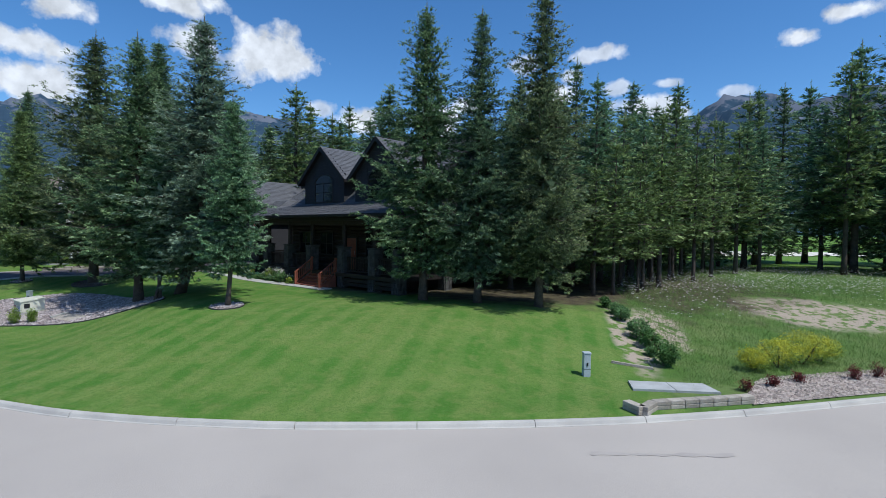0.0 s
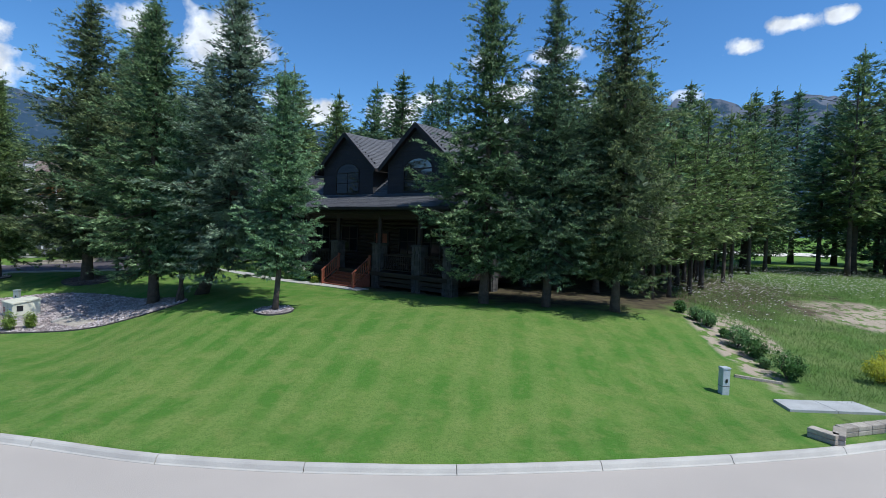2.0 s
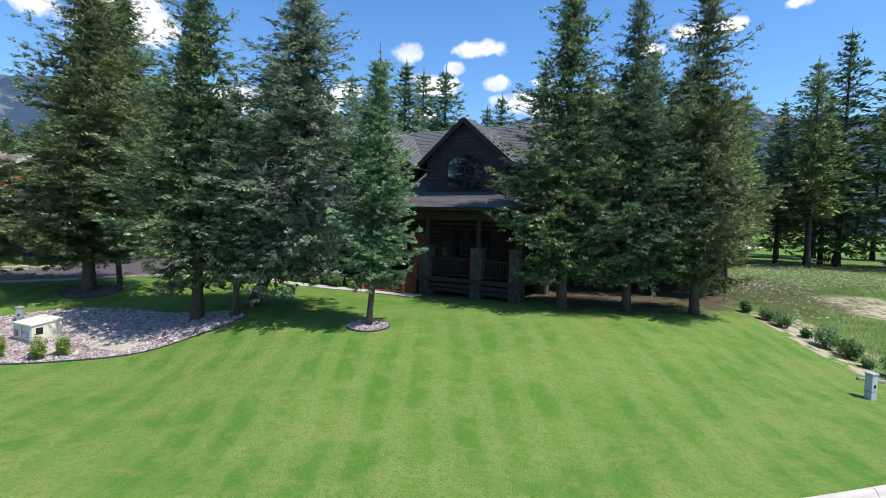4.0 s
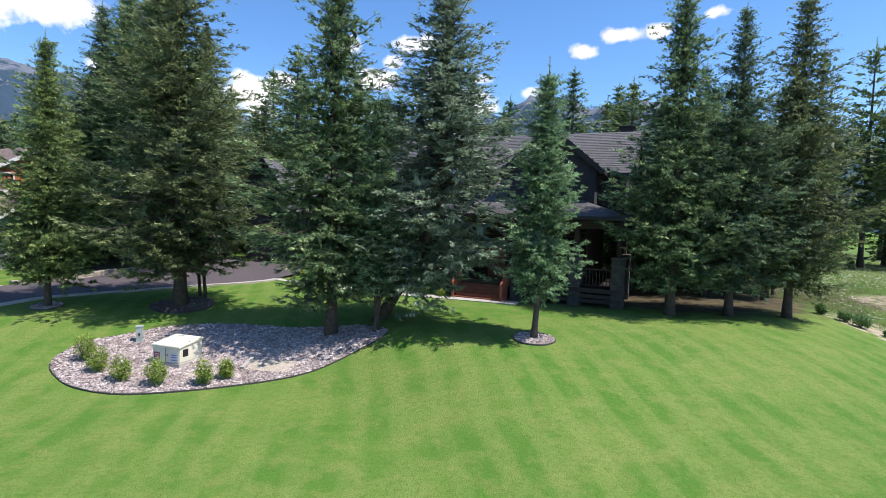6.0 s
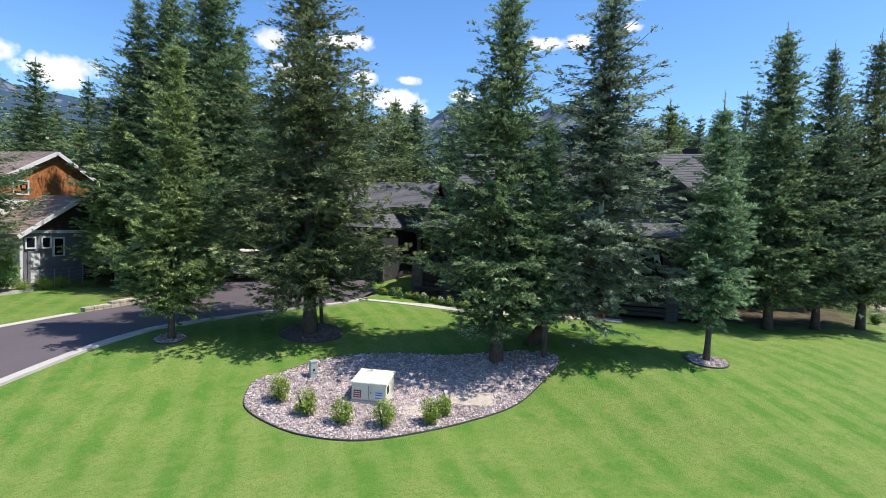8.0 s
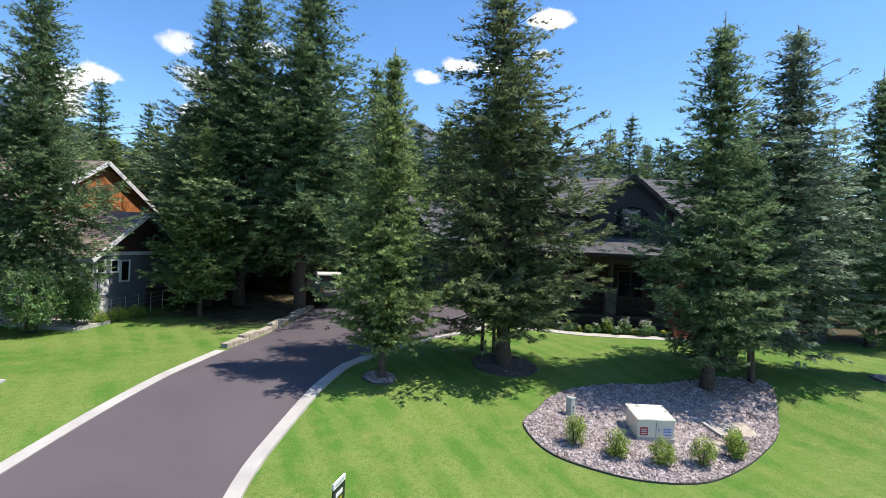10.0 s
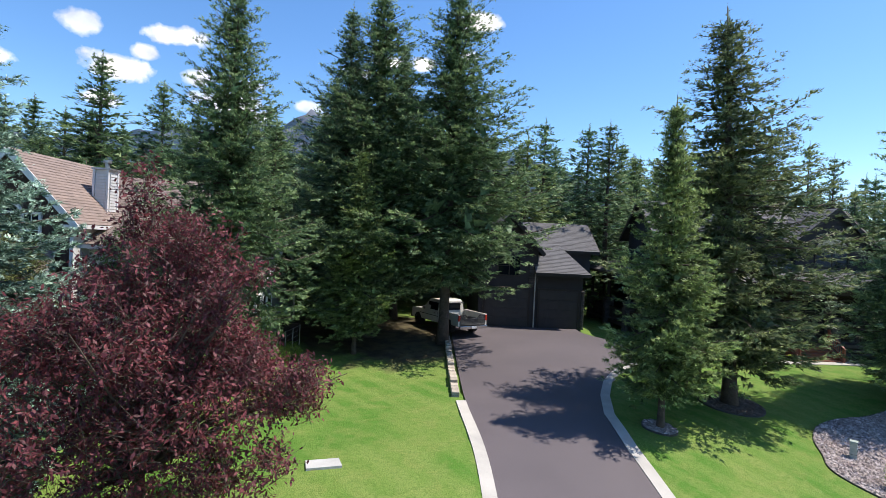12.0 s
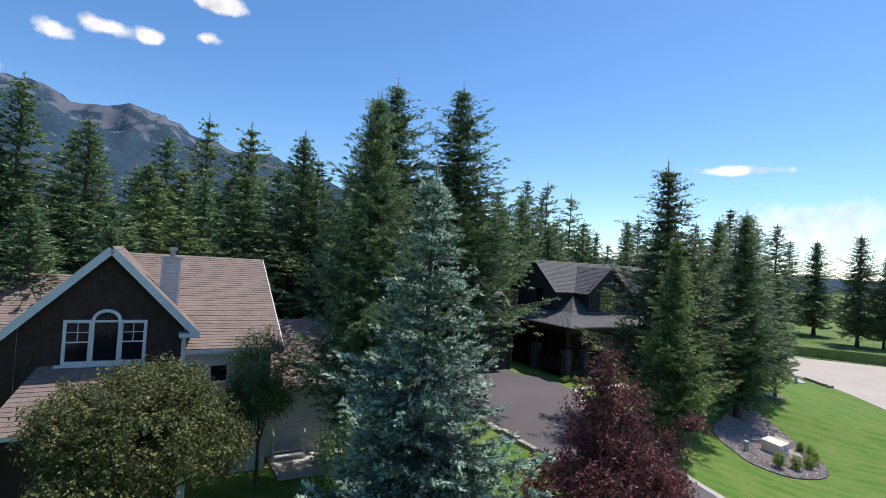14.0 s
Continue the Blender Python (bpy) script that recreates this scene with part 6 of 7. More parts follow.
def garage_door(x0, x1, z0, z1, y):
    bm = bmesh.new()
    box(bm, x0 - 0.12, x0, y - 0.08, y, z0, z1 + 0.12)
    box(bm, x1, x1 + 0.12, y - 0.08, y, z0, z1 + 0.12)
    box(bm, x0, x1, y - 0.08, y, z1, z1 + 0.12)
    d = part("garage_door", bm, M_TRIMD, garage)
    n = 4
    for i in range(n):
        a, b = z0 + (z1 - z0) * i / n, z0 + (z1 - z0) * (i + 1) / n
        part("door_panel", boxed(x0, x1, y - 0.05, y - 0.01, a + 0.008, b - 0.008, 0.006), M_DOOR, d)
        m = 4
        for k in range(m):
            c, e = x0 + (x1 - x0) * k / m + 0.08, x0 + (x1 - x0) * (k + 1) / m - 0.08
            part("raised_field", boxed(c, e, y - 0.062, y - 0.048, a + 0.09, b - 0.09, 0.006), M_DOOR, d)


garage_door(-19.1, -16.3, GZ, GZ + 2.45, 4.1)
garage_door(-15.55, -13.05, GZ, GZ + 2.45, 4.1)
for i in range(18):
    if i < 11:
        part("corner_log", boxed(-16.3, -15.72, 4.02, 4.12, GZ + 2.62 + i * 0.14, GZ + 2.73 + i * 0.14, 0.02), M_STONE, garage)
    part("corner_log", boxed(-12.83, -12.62, 4.02, 4.3, GZ + i * 0.14, GZ + 0.11 + i * 0.14, 0.02), M_STONE, garage)
bm = bmesh.new()
tube(bm, [(-15.9, 3.98, GZ), (-15.9, 3.98, 5.2), (-15.95, 3.5, 5.4)], [0.045] * 3, 8)
part("downpipe", bm, M_SLAB, garage)
window(garage, -18.3, -16.9, 4.1, 5.2, 6.4, cols=2, rows_n=2)

# ---------- pickup truck ----------
M_CHARGATE = material("dark_grey_metal", (0.07, 0.07, 0.075), None, 6, 0.5)
def pickup():
    t = thing("pickup_truck", "white pickup truck with a black vented tailgate, parked beside the garage", "pickup")
    ux, uy = from_house(-20.6, 2.3)
    ux, uy = ux - 0.75, uy + 0.45
    t.matrix_world = pose(ux, uy, level(-20.6, 2.3) + 0.03, 0, 0, -2)

    def loft(prof, half, inset, z_in=None):
        """Side profile (y, z) drawn across the width, pulled in above the belt."""
        bm = bmesh.new()
        rows = []
        for s in (-1, 1):
            rows.append([bm.verts.new((s * (half - inset * max(0, z - 1.05)), y, z)) for y, z in prof])
        n = len(prof)
        for k in range(n):
            j = (k + 1) % n
            bm.faces.new((rows[0][k], rows[1][k], rows[1][j], rows[0][j]))
        bm.faces.new(rows[0][::-1])
        bm.faces.new(rows[1])
        bmesh.ops.recalc_face_normals(bm, faces=bm.faces)
        bmesh.ops.bevel(bm, geom=list(bm.edges), offset=0.025, segments=2, affect="EDGES")
        return bm

    part("cab", loft([(-0.35, 0.45), (1.9, 0.45), (1.9, 1.05), (1.55, 1.10), (0.95, 1.72), (0.6, 1.80), (-0.1, 1.80), (-0.28, 1.72), (-0.35, 1.05)], 0.93, 0.22), M_PAINT, t)
    part("bonnet", loft([(1.88, 0.45), (2.85, 0.45), (2.92, 0.75), (2.85, 1.02), (1.88, 1.10)], 0.92, 0.1), M_PAINT, t)
    for s in (-1, 1):
        part("bed_side", boxed(s * 0.94 - 0.06, s * 0.94 + 0.06, -2.5, -0.36, 0.55, 1.22, 0.02), M_PAINT, t)
        bm = bmesh.new()
        tube(bm, [(s * 0.98, -1.38 + 0.47 * math.cos(a), 0.42 + 0.47 * math.sin(a)) for a in np.linspace(0, math.pi, 10)], [0.03] * 10, 6)
        part("wheel_arch", bm, M_BLACK, t)
        part("tail_lamp", boxed(s * 0.94 - 0.065, s * 0.94 + 0.065, -2.53, -2.48, 0.85, 1.18, 0.012), M_LAMP, t)
        part("side_window", boxed(s * 0.845 - 0.012, s * 0.845 + 0.012, -0.15, 0.95, 1.14, 1.62, 0.01), M_GLASS, t)
        m = part("wing_mirror", boxed(s * 1.05 - 0.09, s * 1.05 + 0.09, 1.15, 1.25, 1.1, 1.28, 0.02), M_BLACK, t)
    part("bed_floor", boxed(-0.9, 0.9, -2.45, -0.38, 0.52, 0.62), M_BLACK, t)
    # vented tailgate: a dark frame with a dip in its top rail, and slats
    bm = bmesh.new()
    tube(bm, [(-0.86, -2.49, 0.64), (-0.86, -2.49, 1.19), (-0.52, -2.49, 1.19), (-0.30, -2.49, 0.96), (0.30, -2.49, 0.96), (0.52, -2.49, 1.19), (0.86, -2.49, 1.19), (0.86, -2.49, 0.64), (-0.86, -2.49, 0.64)], [0.03] * 9, 6)
    gate = part("tailgate", bm, M_CHARGATE, t, "black vented tailgate")
    for k in range(5):
        z = 0.68 + 0.062 * k
        part("slat", boxed(-0.85, 0.85, -2.505, -2.475, z, z + 0.035), M_CHARGATE, gate)
    for sx in (-1, 1):
        for k in range(3):
            part("slat", boxed(min(sx * 0.84, sx * 0.47), max(sx * 0.84, sx * 0.47), -2.505, -2.475, 1.0 + 0.06 * k, 1.035 + 0.06 * k), M_CHARGATE, gate)
    part("fender_line", boxed(-0.955, -0.945, -0.30, 1.85, 0.80, 0.84, 0.004), M_BLACK, t)
    for s in (-1, 1):
        part("door_handle", boxed(s * 0.945 - 0.02, s * 0.945 + 0.02, 0.0, 0.16, 0.96, 1.0, 0.006), M_CHROME, t)
        part("door_line", boxed(s * 0.932 - 0.004, s * 0.932 + 0.004, -0.20, -0.185, 0.5, 1.06), M_BLACK, t)
        part("wheel_well", boxed(s * 0.86 - 0.142, s * 0.86 + 0.142, -1.82, -0.94, 0.50, 0.88, 0.05), M_BLACK, t)
    part("rear_bumper", boxed(-0.95, 0.95, -2.68, -2.50, 0.42, 0.60, 0.03), M_CHROME, t)
    part("number_plate", boxed(-0.16, 0.16, -2.695, -2.68, 0.45, 0.57), M_FRAMEW, t)
    part("front_bumper", boxed(-0.93, 0.93, 2.86, 3.02, 0.40, 0.62, 0.03), M_CHROME, t)
    part("rear_window", boxed(-0.62, 0.62, -0.345, -0.30, 1.18, 1.62, 0.01), M_GLASS, t)
    bm = bmesh.new()
    tube(bm, [(-0.80, -0.45, 1.2), (-0.78, -0.45, 1.62), (0.78, -0.45, 1.62), (0.80, -0.45, 1.2)], [0.03] * 4, 8)
    part("rack_bar", bm, M_BLACK, t)
    for s in (-1, 1):
        for wy in (-1.38, 2.05):
            bm = bmesh.new()
            prof = [(0.20, 0.40), (0.36, 0.38), (0.40, 0.30), (0.40, 0.10), (0.36, 0.02), (0.20, 0.0)]
            seg = 22
            rings = [[bm.verts.new((s * 0.60 + s * d, wy + r * math.cos(2 * math.pi * k / seg), 0.40 + r * math.sin(2 * math.pi * k / seg))) for r, d in prof] for k in range(seg)]
            for k in range(seg):
                r0_, r1_ = rings[k], rings[(k + 1) % seg]
                for q in range(len(prof) - 1):
                    bm.faces.new((r0_[q], r0_[q + 1], r1_[q + 1], r1_[q]))
            bmesh.ops.recalc_face_normals(bm, faces=bm.faces)
            wl = part("wheel", bm, M_RUBBER, t)
            bm = bmesh.new()
            tube(bm, [(s * 0.70, wy, 0.40), (s * 0.985, wy, 0.40)], [0.22, 0.21], 16)
            part("rim", bm, M_CHROME, wl)


pickup()

# ---------- neighbouring house ----------
nb = thing("neighbour_house", "grey-sided house with brown shake gable, white trim and tan shingle roofs", "house", AT_HOUSE)
NZ = 1.2
bm = bmesh.new()
wall_block(bm, -39.2, -33.7, -7.1, 3.5, NZ, 6.45, "x", 9.45)
wall_block(bm, -49.0, -39.2, -6.6, 2.6, NZ, 6.15, "x", 8.4)
part("main_wall", bm, M_LIGHTS, nb, "light grey lap siding")
gable_roof(nb, -39.0, -33.7, -7.1, 3.5, 6.55, 9.62, "x", M_TANROOF, 0.5, 0.35, M_FRAMEW, seed=600)
gable_roof(nb, -49.0, -39.4, -6.6, 2.6, 6.2, 8.55, "x", M_TANROOF, 0.5, 0.0, M_FRAMEW, seed=605)
for i in range(25):
    z = NZ + 0.2 + i * 0.2
    part("lap_board", boxed(-36.9, -33.75, -7.145, -7.1, z, z + 0.185), M_LIGHTS, nb)
# cedar shakes on the flank gable
rg = np.random.default_rng(610)
bm = bmesh.new()
for i in range(15):
    z = 6.5 + i * 0.2
    half = 5.3 * (9.45 - z) / 3.0 - 0.1
    if half < 0.3:
        continue
    y = -1.8 - half
    while y < -1.8 + half - 0.05:
        w = min(rg.uniform(0.10, 0.24), -1.8 + half - y)
        box(bm, -33.7, -33.64 + rg.uniform(0, 0.012), y, y + w - 0.008, z - 0.03, z + 0.185)
        y += w
tagged(part("cedar_shake_field", bm, M_ORANGE, nb), kind="stuff")
window(nb, -4.3, -3.5, -33.67, 6.75, 7.5, face="x", cols=1, mat_frame=M_FRAMEW, sgn=1, proud=0.07)
# front gable
bm = bmesh.new()
wall_block(bm, -41.7, -37.0, -8.1, -2.0, NZ, 7.25, "y", 9.6)
part("gable_wall", bm, M_LIGHTS, nb, "light grey siding")
bm = bmesh.new()
wall_block(bm, -41.68, -37.02, -8.125, -8.103, 4.0, 7.23, "y", 9.58)
part("gable_front", bm, M_BROWN, nb, "dark brown shake gable")
gable_roof(nb, -41.7, -37.0, -8.1, -1.8, 7.465, 9.9, "y", M_TANROOF, 0.4, 0.42, M_FRAMEW, seed=620)
bm = bmesh.new()
for i in range(25):
    z = 4.6 + i * 0.2
    half = 2.33 if z < 7.2 else 2.33 * (9.58 - z) / 2.35
    if half < 0.2:
        continue
    x = -39.35 - half
    while x < -39.35 + half - 0.05:
        w = min(rg.uniform(0.10, 0.24), -39.35 + half - x)
        box(bm, x, x + w - 0.008, -8.145 - rg.uniform(0, 0.012), -8.1, z - 0.03, z + 0.185)
        x += w
tagged(part("brown_shake_field", bm, M_BROWN, nb), kind="stuff")
for xa, xb in ((-40.43, -39.83), (-38.87, -38.27)):
    sash = window(nb, xa, xb, -8.14, 6.08, 7.34, cols=1, rows_n=2, mat_frame=M_FRAMEW, proud=0.09, w=0.1)
    bm = bmesh.new()
    box(bm, (xa + xb) / 2 - 0.012, (xa + xb) / 2 + 0.012, -8.20, -8.165, 6.72, 7.34)
    box(bm, xa, xb, -8.20, -8.166, 7.02, 7.044)
    part("sash_bars", bm, M_FRAMEW, sash)
window(nb, -39.68, -39.02, -8.14, 6.08, 7.40, arch=True, cols=1, mat_frame=M_FRAMEW, proud=0.12, w=0.1)
for x in (-36.85,):
    part("eave_return", boxed(x - 0.33, x + 0.33, -8.55, -8.05, 6.84, 7.0, 0.02), M_FRAMEW, nb)
part("corner_board", boxed(-37.07, -36.93, -8.16, -8.0, NZ, 6.9), M_FRAMEW, nb)
# the gable's long slope runs on over the next bay
cat = [(-44.1, -8.52, 5.05), (-42.05, -8.52, 7.17), (-42.05, -2.0, 7.17), (-44.1, -2.0, 5.05)]
bm = bmesh.new()
slab(bm, cat, 0.14)
part("catslide_roof", bm, M_FRAMEW, nb)
courses("shingles", nb, cat[3], cat[0], cat[1], cat[2], M_TANROOF, seed=625)
bm = bmesh.new()
beam(bm, (-44.1, -8.54, 4.98), (-42.05, -8.54, 7.10), 0.06, 0.24)
part("barge_board", bm, M_FRAMEW, nb)
bm = bmesh.new()
sec = [(-43.8, NZ), (-41.7, NZ), (-41.7, 7.3), (-43.8, 5.12)]
fr_, bk_ = ([bm.verts.new((u, v, z)) for u, z in sec] for v in (-8.11, -2.2))
bm.faces.new(fr_)
bm.faces.new(bk_[::-1])
for k in range(4):
    bm.faces.new((fr_[k], bk_[k], bk_[(k + 1) % 4], fr_[(k + 1) % 4]))
bmesh.ops.recalc_face_normals(bm, faces=bm.faces)
part("bay_flank", bm, M_BROWN, nb, "dark brown shake wall")
# flared skirt roof below the gable windows
sk = [(-42.1, -10.3, 4.45), (-36.6, -10.3, 4.45), (-37.6, -8.15, 5.95), (-41.1, -8.15, 5.95)]
bm = bmesh.new()
slab(bm, sk, 0.12)
part("skirt_roof", bm, M_FRAMEW, nb)
courses("shingles", nb, sk[0], sk[1], sk[2], sk[3], M_TANROOF, seed=630)
bm = bmesh.new()
box(bm, -41.7, -37.0, -9.8, -8.1, NZ, 4.4)
part("bay_wall", bm, M_BROWN, nb)
part("sill_board", boxed(-40.7, -38.0, -8.3, -8.14, 5.90, 5.98), M_FRAMEW, nb)
for x in (-41.8, -36.9):
    part("porch_column", boxed(x - 0.12, x + 0.12, -10.1, -9.85, NZ, 4.35, 0.015), M_FRAMEW, nb)
window(nb, -35.95, -35.35, -7.15, 4.95, 5.55, cols=1, mat_frame=M_FRAMEW, proud=0.07)
# chimney chase with louvres on two sides
ch = part("chimney", boxed(-37.81, -37.2, -5.7, -5.05, 7.0, 9.52), M_LIGHTS, nb, "boxed chimney with louvred sides")
for i in range(14):
    part("louvre", boxed(-37.72, -37.29, -5.75, -5.69, 7.55 + i * 0.13, 7.64 + i * 0.13), M_FRAMEW, ch)
    part("louvre", boxed(-37.21, -37.15, -5.62, -5.13, 7.55 + i * 0.13, 7.64 + i * 0.13), M_FRAMEW, ch)
for x in (-37.85, -37.25):
    part("chase_board", boxed(x, x + 0.09, -5.77, -5.67, 7.2, 9.55), M_FRAMEW, ch)
part("chase_board", boxed(-37.23, -37.13, -5.12, -5.02, 7.2, 9.55), M_FRAMEW, ch)
part("chase_cap", boxed(-37.9, -37.1, -5.8, -4.95, 9.52, 9.6), M_METAL, ch)
bm = bmesh.new()
tube(bm, [(-37.45, -5.4, 9.6), (-37.45, -5.4, 9.85), (-37.45, -5.4, 9.86), (-37.45, -5.4, 9.98)], [0.10, 0.10, 0.17, 0.17], 12)
part("flue", bm, M_METAL, ch)
# low wing towards the driveway
bm = bmesh.new()
wall_block(bm, -33.5, -30.5, -6.1, 0.9, NZ, 4.55, "x", 6.5)
part("wing_wall", bm, M_BLUEG, nb, "slate blue wing wall")
bm = bmesh.new()
wall_block(bm, -30.495, -30.45, -5.95, 0.75, 4.62, 4.64, "x", 6.42)
part("wing_gable", bm, M_BROWN, nb, "dark brown shake gable")
gable_roof(nb, -33.5, -30.5, -6.1, 0.9, 4.6, 6.75, "x", M_TANROOF, 0.4, 0.35, M_FRAMEW, seed=640)
for i in range(17):
    z = NZ + 0.15 + i * 0.195
    part("lap_board", boxed(-33.5, -30.5, -6.15, -6.1, z, z + 0.18), M_LIGHTS, nb)
for y in (-6.12, 0.86):
    part("corner_board", boxed(-30.52, -30.44, y - 0.08, y + 0.08, NZ, 4.6), M_FRAMEW, nb)
for ya, yb, za, zb in ((-5.85, -5.4, 3.6, 4.15), (-4.95, -4.5, 3.6, 4.15), (-4.25, -3.7, 3.1, 4.1)):
    window(nb, ya, yb, -30.47, za, zb, face="x", cols=1, mat_frame=M_FRAMEW, sgn=1, proud=0.07, w=0.08)
nd = part("side_door", boxed(-30.5, -30.44, -5.75, -4.95, 1.4, 3.4, 0.01), M_BLUEG, nb, "slate blue panelled door")
for a, b in ((1.55, 2.3), (2.45, 3.25)):
    part("door_field", boxed(-30.45, -30.425, -5.62, -5.08, a, b, 0.01), M_LIGHTS, nd)
part("frieze_board", boxed(-30.52, -30.45, -6.05, 0.8, 4.42, 4.6), M_FRAMEW, nb)

# patio with lattice-sided steps
patio = [from_house(u, v) for u, v in ((-33.4, -8.4), (-29.3, -8.4), (-29.3, -6.25), (-33.4, -6.25))]
bm = bmesh.new()
slab(bm, [(x, y, hz(x, y) + 0.10) for x, y in patio], 0.3)
single("patio", bm, M_CONC, "pale concrete patio slab", "patio", kind="structure")
ps = thing("patio_steps", "white painted patio steps with lattice sides", "steps", AT_HOUSE @ Matrix.Translation((-1.0, -0.1, 0.10)))
for i in range(3):
    part("tread", boxed(-32.3, -31.0, -6.8 + i * 0.26, -6.5 + i * 0.26, 1.42 + i * 0.17, 1.46 + i * 0.17), M_FRAMEW, ps)
for x in (-32.3, -31.0):
    part("rail_post", boxed(x - 0.04, x + 0.04, -6.75, -6.67, 1.25, 2.35), M_FRAMEW, ps)
    bm = bmesh.new()
    beam(bm, (x, -6.7, 2.32), (x, -6.15, 2.65), 0.06, 0.06)
    part("handrail", bm, M_FRAMEW, ps)
for k in range(9):
    bm = bmesh.new()
    beam(bm, (-32.3 + k * 0.16, -6.82, 1.28), (-32.3 + k * 0.16 + 0.14, -6.82, 1.44), 0.02, 0.02)
    part("lattice_slat", bm, M_FRAMEW, ps)

# slatted garden chair
chair = thing("garden_chair", "weathered wooden slatted garden chair on the lawn edge", "chair", pose(-38.1, 42.3, hz(-38.1, 42.3), 0, 0, -60))
for k in range(5):
    bm = boxed(-0.3 + k * 0.125, -0.19 + k * 0.125, 0.2, 0.225, 0.3, 1.05, 0.006)
    bmesh.ops.rotate(bm, verts=bm.verts, cent=(0, 0.2, 0.3), matrix=Matrix.Rotation(radians(-18), 3, "X"))
    part("back_slat", bm, M_BLOCK, chair)
    part("seat_slat", boxed(-0.3, 0.3, -0.35 + k * 0.115, -0.25 + k * 0.115, 0.33 - k * 0.015, 0.355 - k * 0.015), M_BLOCK, chair)
for sx in (-0.34, 0.34):
    part("arm", boxed(sx - 0.06, sx + 0.06, -0.4, 0.35, 0.58, 0.605, 0.006), M_BLOCK, chair)
    for y in (-0.33, 0.22):
        part("leg", boxed(sx - 0.03, sx + 0.03, y - 0.03, y + 0.03, 0, 0.58), M_BLOCK, chair)

# thin wire fence beside the wing
fence = thing("wire_fence", "low dark wire fence beside the slate blue wing", "fence", AT_HOUSE)
for k in range(6):
    u, v = -30.0 + 0.15 * k, -6.3 + 0.75 * k
    g0 = level(u, v)
    bm = bmesh.new()
    tube(bm, [(u, v, g0 - 0.1), (u, v, g0 + 1.0)], [0.02, 0.02], 6)
    part("fence_post", bm, M_METAL, fence)
    if k < 5:
        u2, v2 = u + 0.15, v + 0.75
        g1 = level(u2, v2)
        for h in (0.25, 0.5, 0.75, 0.97):
            bm = bmesh.new()
            tube(bm, [(u, v, g0 + h), (u2, v2, g1 + h)], [0.006, 0.006], 4)
            part("fence_wire", bm, M_METAL, fence)
# bin on the drive side of the neighbour
bn = thing("wheeled_bin", "dark brown lidded bin in the shade of the firs", "bin", pose(-34.1, 46.0, hz(-34.1, 46.0), 0, 0, -20))
part("bin_body", boxed(-0.45, 0.45, -0.4, 0.4, 0.05, 0.95, 0.04), M_BROWN, bn)
part("bin_lid", boxed(-0.48, 0.48, -0.43, 0.43, 0.95, 1.03, 0.03), M_BROWN, bn)

# ---------- utility boxes ----------
def transformer_box():
    cx, cy = -19.92, 24.2
    g0 = hz(cx, cy)
    t = thing("transformer_box", "cream metal transformer box with warning stickers in the stone bed", "utility box", pose(cx, cy, g0, 0, 0, -27))
    part("pad", boxed(-0.57, 0.57, -0.52, 0.52, -0.15, 0.09, 0.02), M_CONC, t)
    bm = bmesh.new()
    v = [(-0.55, -0.5, 0.09), (0.55, -0.5, 0.09), (0.55, 0.5, 0.09), (-0.55, 0.5, 0.09), (-0.55, -0.5, 0.62), (0.55, -0.5, 0.62), (0.55, 0.5, 0.74), (-0.55, 0.5, 0.74)]
    q = [bm.verts.new(p) for p in v]
    for f in ((3, 2, 1, 0), (4, 5, 6, 7), (0, 1, 5, 4), (1, 2, 6, 5), (2, 3, 7, 6), (3, 0, 4, 7)):
        bm.faces.new([q[i] for i in f])
    bmesh.ops.bevel(bm, geom=list(bm.edges), offset=0.02, segments=2, affect="EDGES")
    part("cabinet", bm, M_CREAM, t)
    bm = bmesh.new()
    v = [(-0.585, -0.535, 0.615), (0.585, -0.535, 0.615), (0.585, 0.53, 0.745), (-0.585, 0.53, 0.745)]
    slab(bm, [(p[0], p[1], p[2] + 0.035) for p in v], 0.07)
    bmesh.ops.bevel(bm, geom=list(bm.edges), offset=0.015, segments=2, affect="EDGES")
    part("lid", bm, M_CREAM, t)
    part("door_seam", boxed(-0.006, 0.006, -0.508, -0.495, 0.12, 0.56), M_EDGE, t)
    part("padlock", boxed(0.05, 0.10, -0.53, -0.50, 0.30, 0.38, 0.008), M_METAL, t)
    part("sticker", boxed(-0.48, -0.24, -0.506, -0.499, 0.16, 0.40), M_STICKR, t, "red warning sticker")
    part("sticker", boxed(0.20, 0.47, -0.506, -0.499, 0.14, 0.40), M_FRAMEW, t, "white notice sticker")
    for z in (0.18, 0.27, 0.34):
        part("sticker_line", boxed(0.22, 0.45, -0.510, -0.505, z, z + 0.03), M_STICKB, t)
    for z in (0.20, 0.27, 0.33):
        part("sticker_line", boxed(-0.45, -0.27, -0.510, -0.505, z, z + 0.025), M_FRAMEW, t)
    part("warning_plate", boxed(0.549, 0.556, -0.35, -0.12, 0.28, 0.52), M_BLACK, t)
    return t


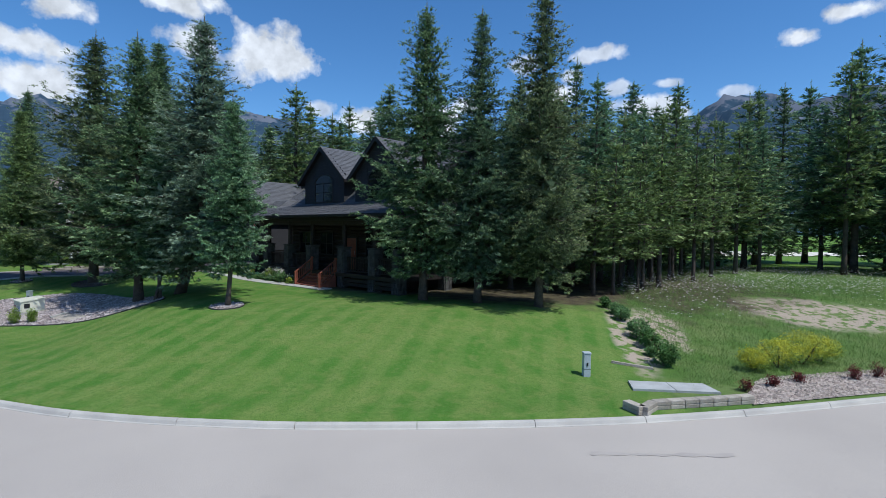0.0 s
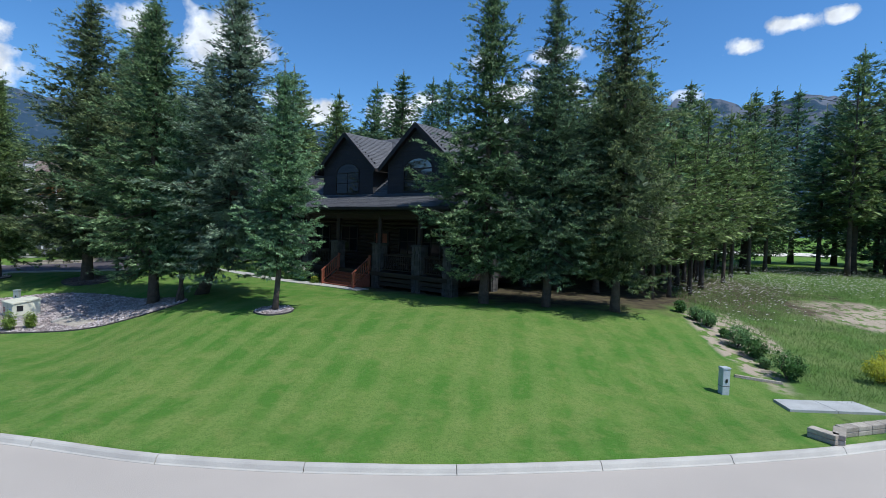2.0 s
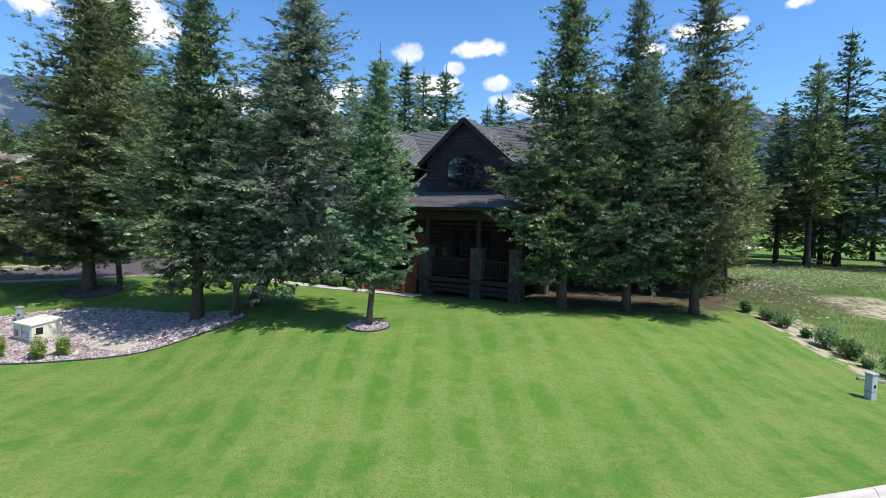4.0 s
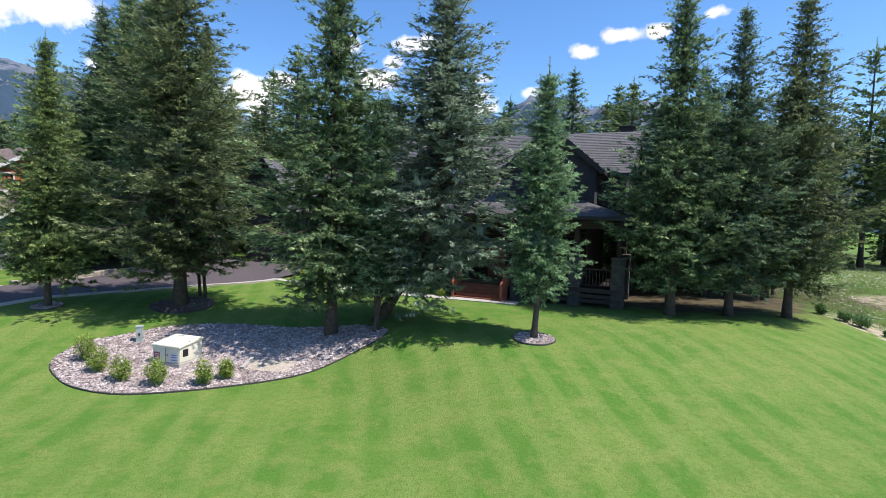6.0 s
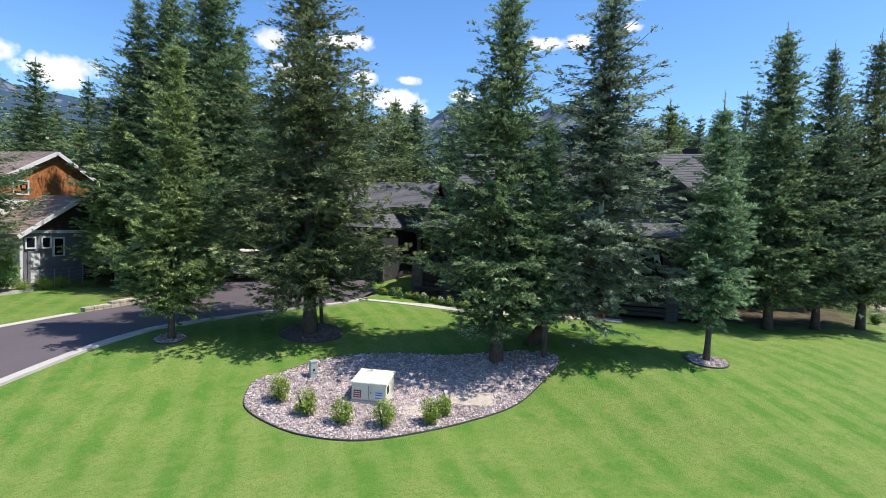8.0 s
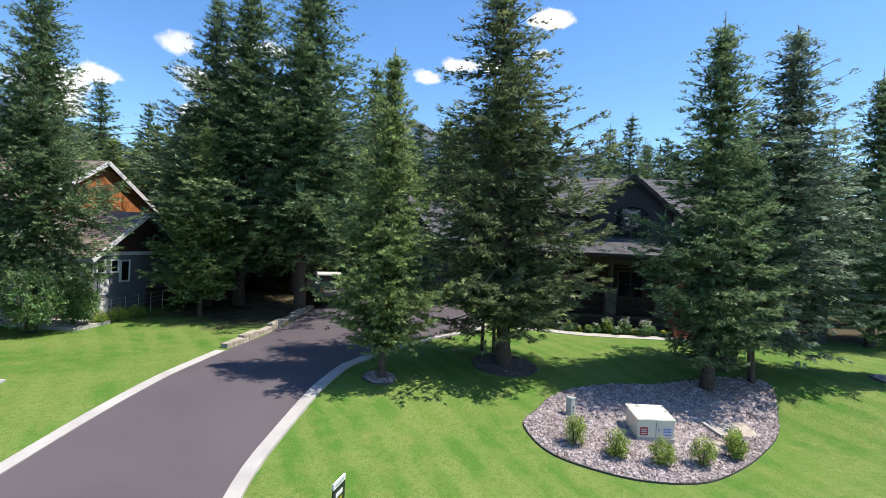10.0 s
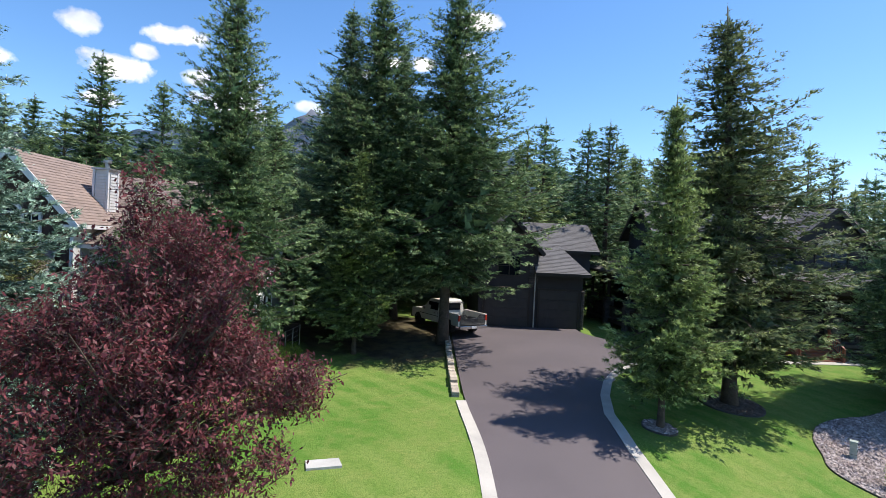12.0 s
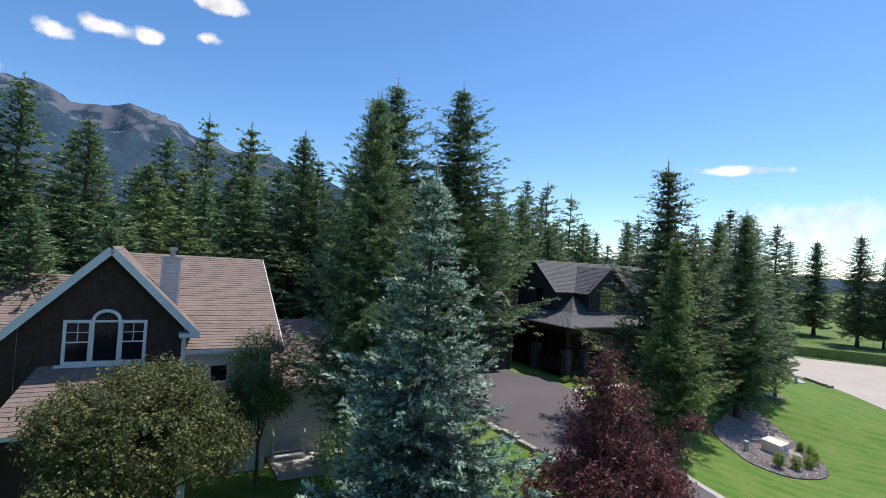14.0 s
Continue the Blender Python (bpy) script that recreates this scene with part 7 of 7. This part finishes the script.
def pedestal_box(x, y, w, d, h, turn, mat, label, name="utility_pedestal"):
    t = thing(name, label, "utility box", pose(x, y, hz(x, y), 0, 0, turn))
    part("post_box", boxed(-w / 2, w / 2, -d / 2, d / 2, -0.1, h - 0.06, 0.015), mat, t)
    part("cap", boxed(-w / 2 - 0.015, w / 2 + 0.015, -d / 2 - 0.015, d / 2 + 0.015, h - 0.06, h, 0.015), mat, t)
    part("seam", boxed(-w / 2 - 0.004, w / 2 + 0.004, -d / 2 - 0.004, d / 2 + 0.004, h * 0.30, h * 0.315), M_EDGE, t)
    part("lock", boxed(-0.03, 0.03, -d / 2 - 0.02, -d / 2, h * 0.45, h * 0.58, 0.006), M_BLACK, t)


transformer_box()
pedestal_box(-21.7, 25.75, 0.22, 0.2, 0.62, 15, M_GREENBOX, "small pale green pedestal box in the stone bed")
pedestal_box(7.46, 19.5, 0.23, 0.22, 0.80, 12, M_PEDESTAL, "upright grey metal pedestal box standing on the lawn")


def paving_slab(x0, y0, pts, label, n=2, mat=None):
    t = thing("paving_slab", label, "slab", pose(x0, y0, 0))
    for i in range(n):
        bm = bmesh.new()
        a, b, c, d = (np.array(p) for p in pts)
        f0, f1 = i / n + 0.004, (i + 1) / n - 0.004
        q = [a + (b - a) * f0, a + (b - a) * f1, d + (c - d) * f1, d + (c - d) * f0]
        slab(bm, [(p[0] - x0, p[1] - y0, hz(*p) + 0.07) for p in q], 0.15)
        part("slab_half", bm, mat or M_SLAB, t)


paving_slab(10.0, 19.0, [(8.75, 18.45), (11.35, 18.65), (11.1, 19.55), (8.75, 19.3)], "pale concrete vault lid flush with the lawn")
paving_slab(-17.0, 23.6, [(-17.65, 23.35), (-16.3, 22.95), (-15.95, 23.75), (-17.45, 24.1)], "flat weathered slab in the stone bed", 1, M_BLOCK)
paving_slab(-18.6, 23.2, [(-19.3, 22.95), (-18.2, 22.65), (-17.95, 23.15), (-19.0, 23.4)], "flat grey stepping stone in the stone bed", 1, M_BLOCK)
paving_slab(-37.8, 31.9, [(-38.25, 31.75), (-37.4, 31.5), (-37.3, 31.95), (-38.1, 32.2)], "small pale vault lid in the lawn", 1)
bm = bmesh.new()
beam(bm, (-17.68, 23.32, hz(-17.68, 23.32) + 0.10), (-17.5, 24.12, hz(-17.5, 24.12) + 0.10), 0.12, 0.09)
single("timber_edge", bm, M_CONC, "pale strip edging a slab in the stone bed", "edging")
bm = bmesh.new()
beam(bm, (8.5, 21.1, hz(8.5, 21.1) + 0.04), (9.9, 21.0, hz(9.9, 21.0) + 0.04), 0.1, 0.08)
single("garden_timber", bm, M_GRAVEL, "short weathered timber at the end of the shrub row", "timber")

# little block wall at the kerb
rw = thing("block_retaining_wall", "low two-course grey block wall at the kerb", "retaining wall", kind="structure")
pts = [(8.25, 16.75), (8.6, 16.25)] + [(float(x), float(kerb_y(x)) + 0.72) for x in np.arange(9.0, 12.3, 0.42)]
for c in range(3):
    for i, (p, q) in enumerate(zip(pts, pts[1:])):
        mx, my = (p[0] + q[0]) / 2, (p[1] + q[1]) / 2
        ln = math.hypot(q[0] - p[0], q[1] - p[1])
        o = part("block", boxed(-ln / 2 + 0.008, ln / 2 - 0.008, -0.13, 0.13, 0, 0.115, 0.015), M_BLOCK, rw)
        o.matrix_local = pose(mx, my, -0.24 + c * 0.12, 0, 0, math.degrees(math.atan2(q[1] - p[1], q[0] - p[0])))

# sale board on the lawn
sb = thing("sale_board", "black sale board with white and yellow marks on a metal stand", "sign", pose(-29.95, 23.05, hz(-29.95, 23.05) - 0.12, 0, 0, 50) @ Matrix.Diagonal((0.66, 0.8, 0.66, 1)))
bm = bmesh.new()
box(bm, -0.42, 0.42, -0.02, 0.02, 0.45, 1.55, 0.006)
part("board", bm, M_BLACK, sb)
part("top_strip", boxed(-0.42, 0.42, -0.024, 0.024, 1.56, 1.74, 0.004), M_FRAMEW, sb)
for sy in (-1, 1):
    for x0, x1, z0, z1, m in ((-0.25, 0.22, 1.26, 1.40, M_FRAMEW), (-0.10, 0.20, 1.10, 1.18, M_YELLOW), (-0.18, 0.08, 1.00, 1.06, M_YELLOW), (-0.22, 0.2, 0.88, 0.93, M_FRAMEW), (-0.26, 0.24, 0.76, 0.82, M_FRAMEW), (-0.3, 0.28, 0.66, 0.69, M_FRAMEW), (-0.3, 0.3, 1.61, 1.68, M_GREENBOX)):
        part("mark", boxed(x0, x1, min(0.021 * sy, 0.027 * sy), max(0.021 * sy, 0.027 * sy), z0, z1), m, sb)
for x in (-0.38, 0.38):
    bm = bmesh.new()
    tube(bm, [(x, 0, -0.2), (x, 0, 0.5)], [0.012, 0.012], 6)
    part("stake", bm, M_BLACK, sb)

# thin side stems by the garden trees
for x, y, x2, y2, h in ((-13.38, 25.1, -12.9, 25.5, 2.6), (-21.35, 31.8, -21.5, 31.6, 2.8), (-21.0, 31.4, -21.2, 31.3, 2.8)):
    bm = bmesh.new()
    g0 = hz(x, y)
    tube(bm, [(x, y, g0 - 0.1), ((x + x2) / 2, (y + y2) / 2, g0 + h / 2), (x2, y2, g0 + h)], [0.085, 0.07, 0.05], 8)
    single("side_stem", bm, M_BARK, "thin bare stem beside a fir's trunk", "trunk")

# sand bunkers on the far fairway
for x, y, rx, ry in ((52, 112, 9, 5), (66, 118, 8, 4), (40, 104, 5, 3)):
    bm = bmesh.new()
    vs_ = [bm.verts.new((x + rx * math.cos(a) * (1 + 0.2 * math.sin(3 * a)), y + ry * math.sin(a), hz(x, y) + 0.35 + 0.25 * math.sin(a))) for a in np.linspace(0, 2 * math.pi, 25)[:-1]]
    bm.faces.new(vs_)
    single("sand_bunker", bm, M_SAND, "pale sand bunker on the far fairway", "bunker", kind="structure")
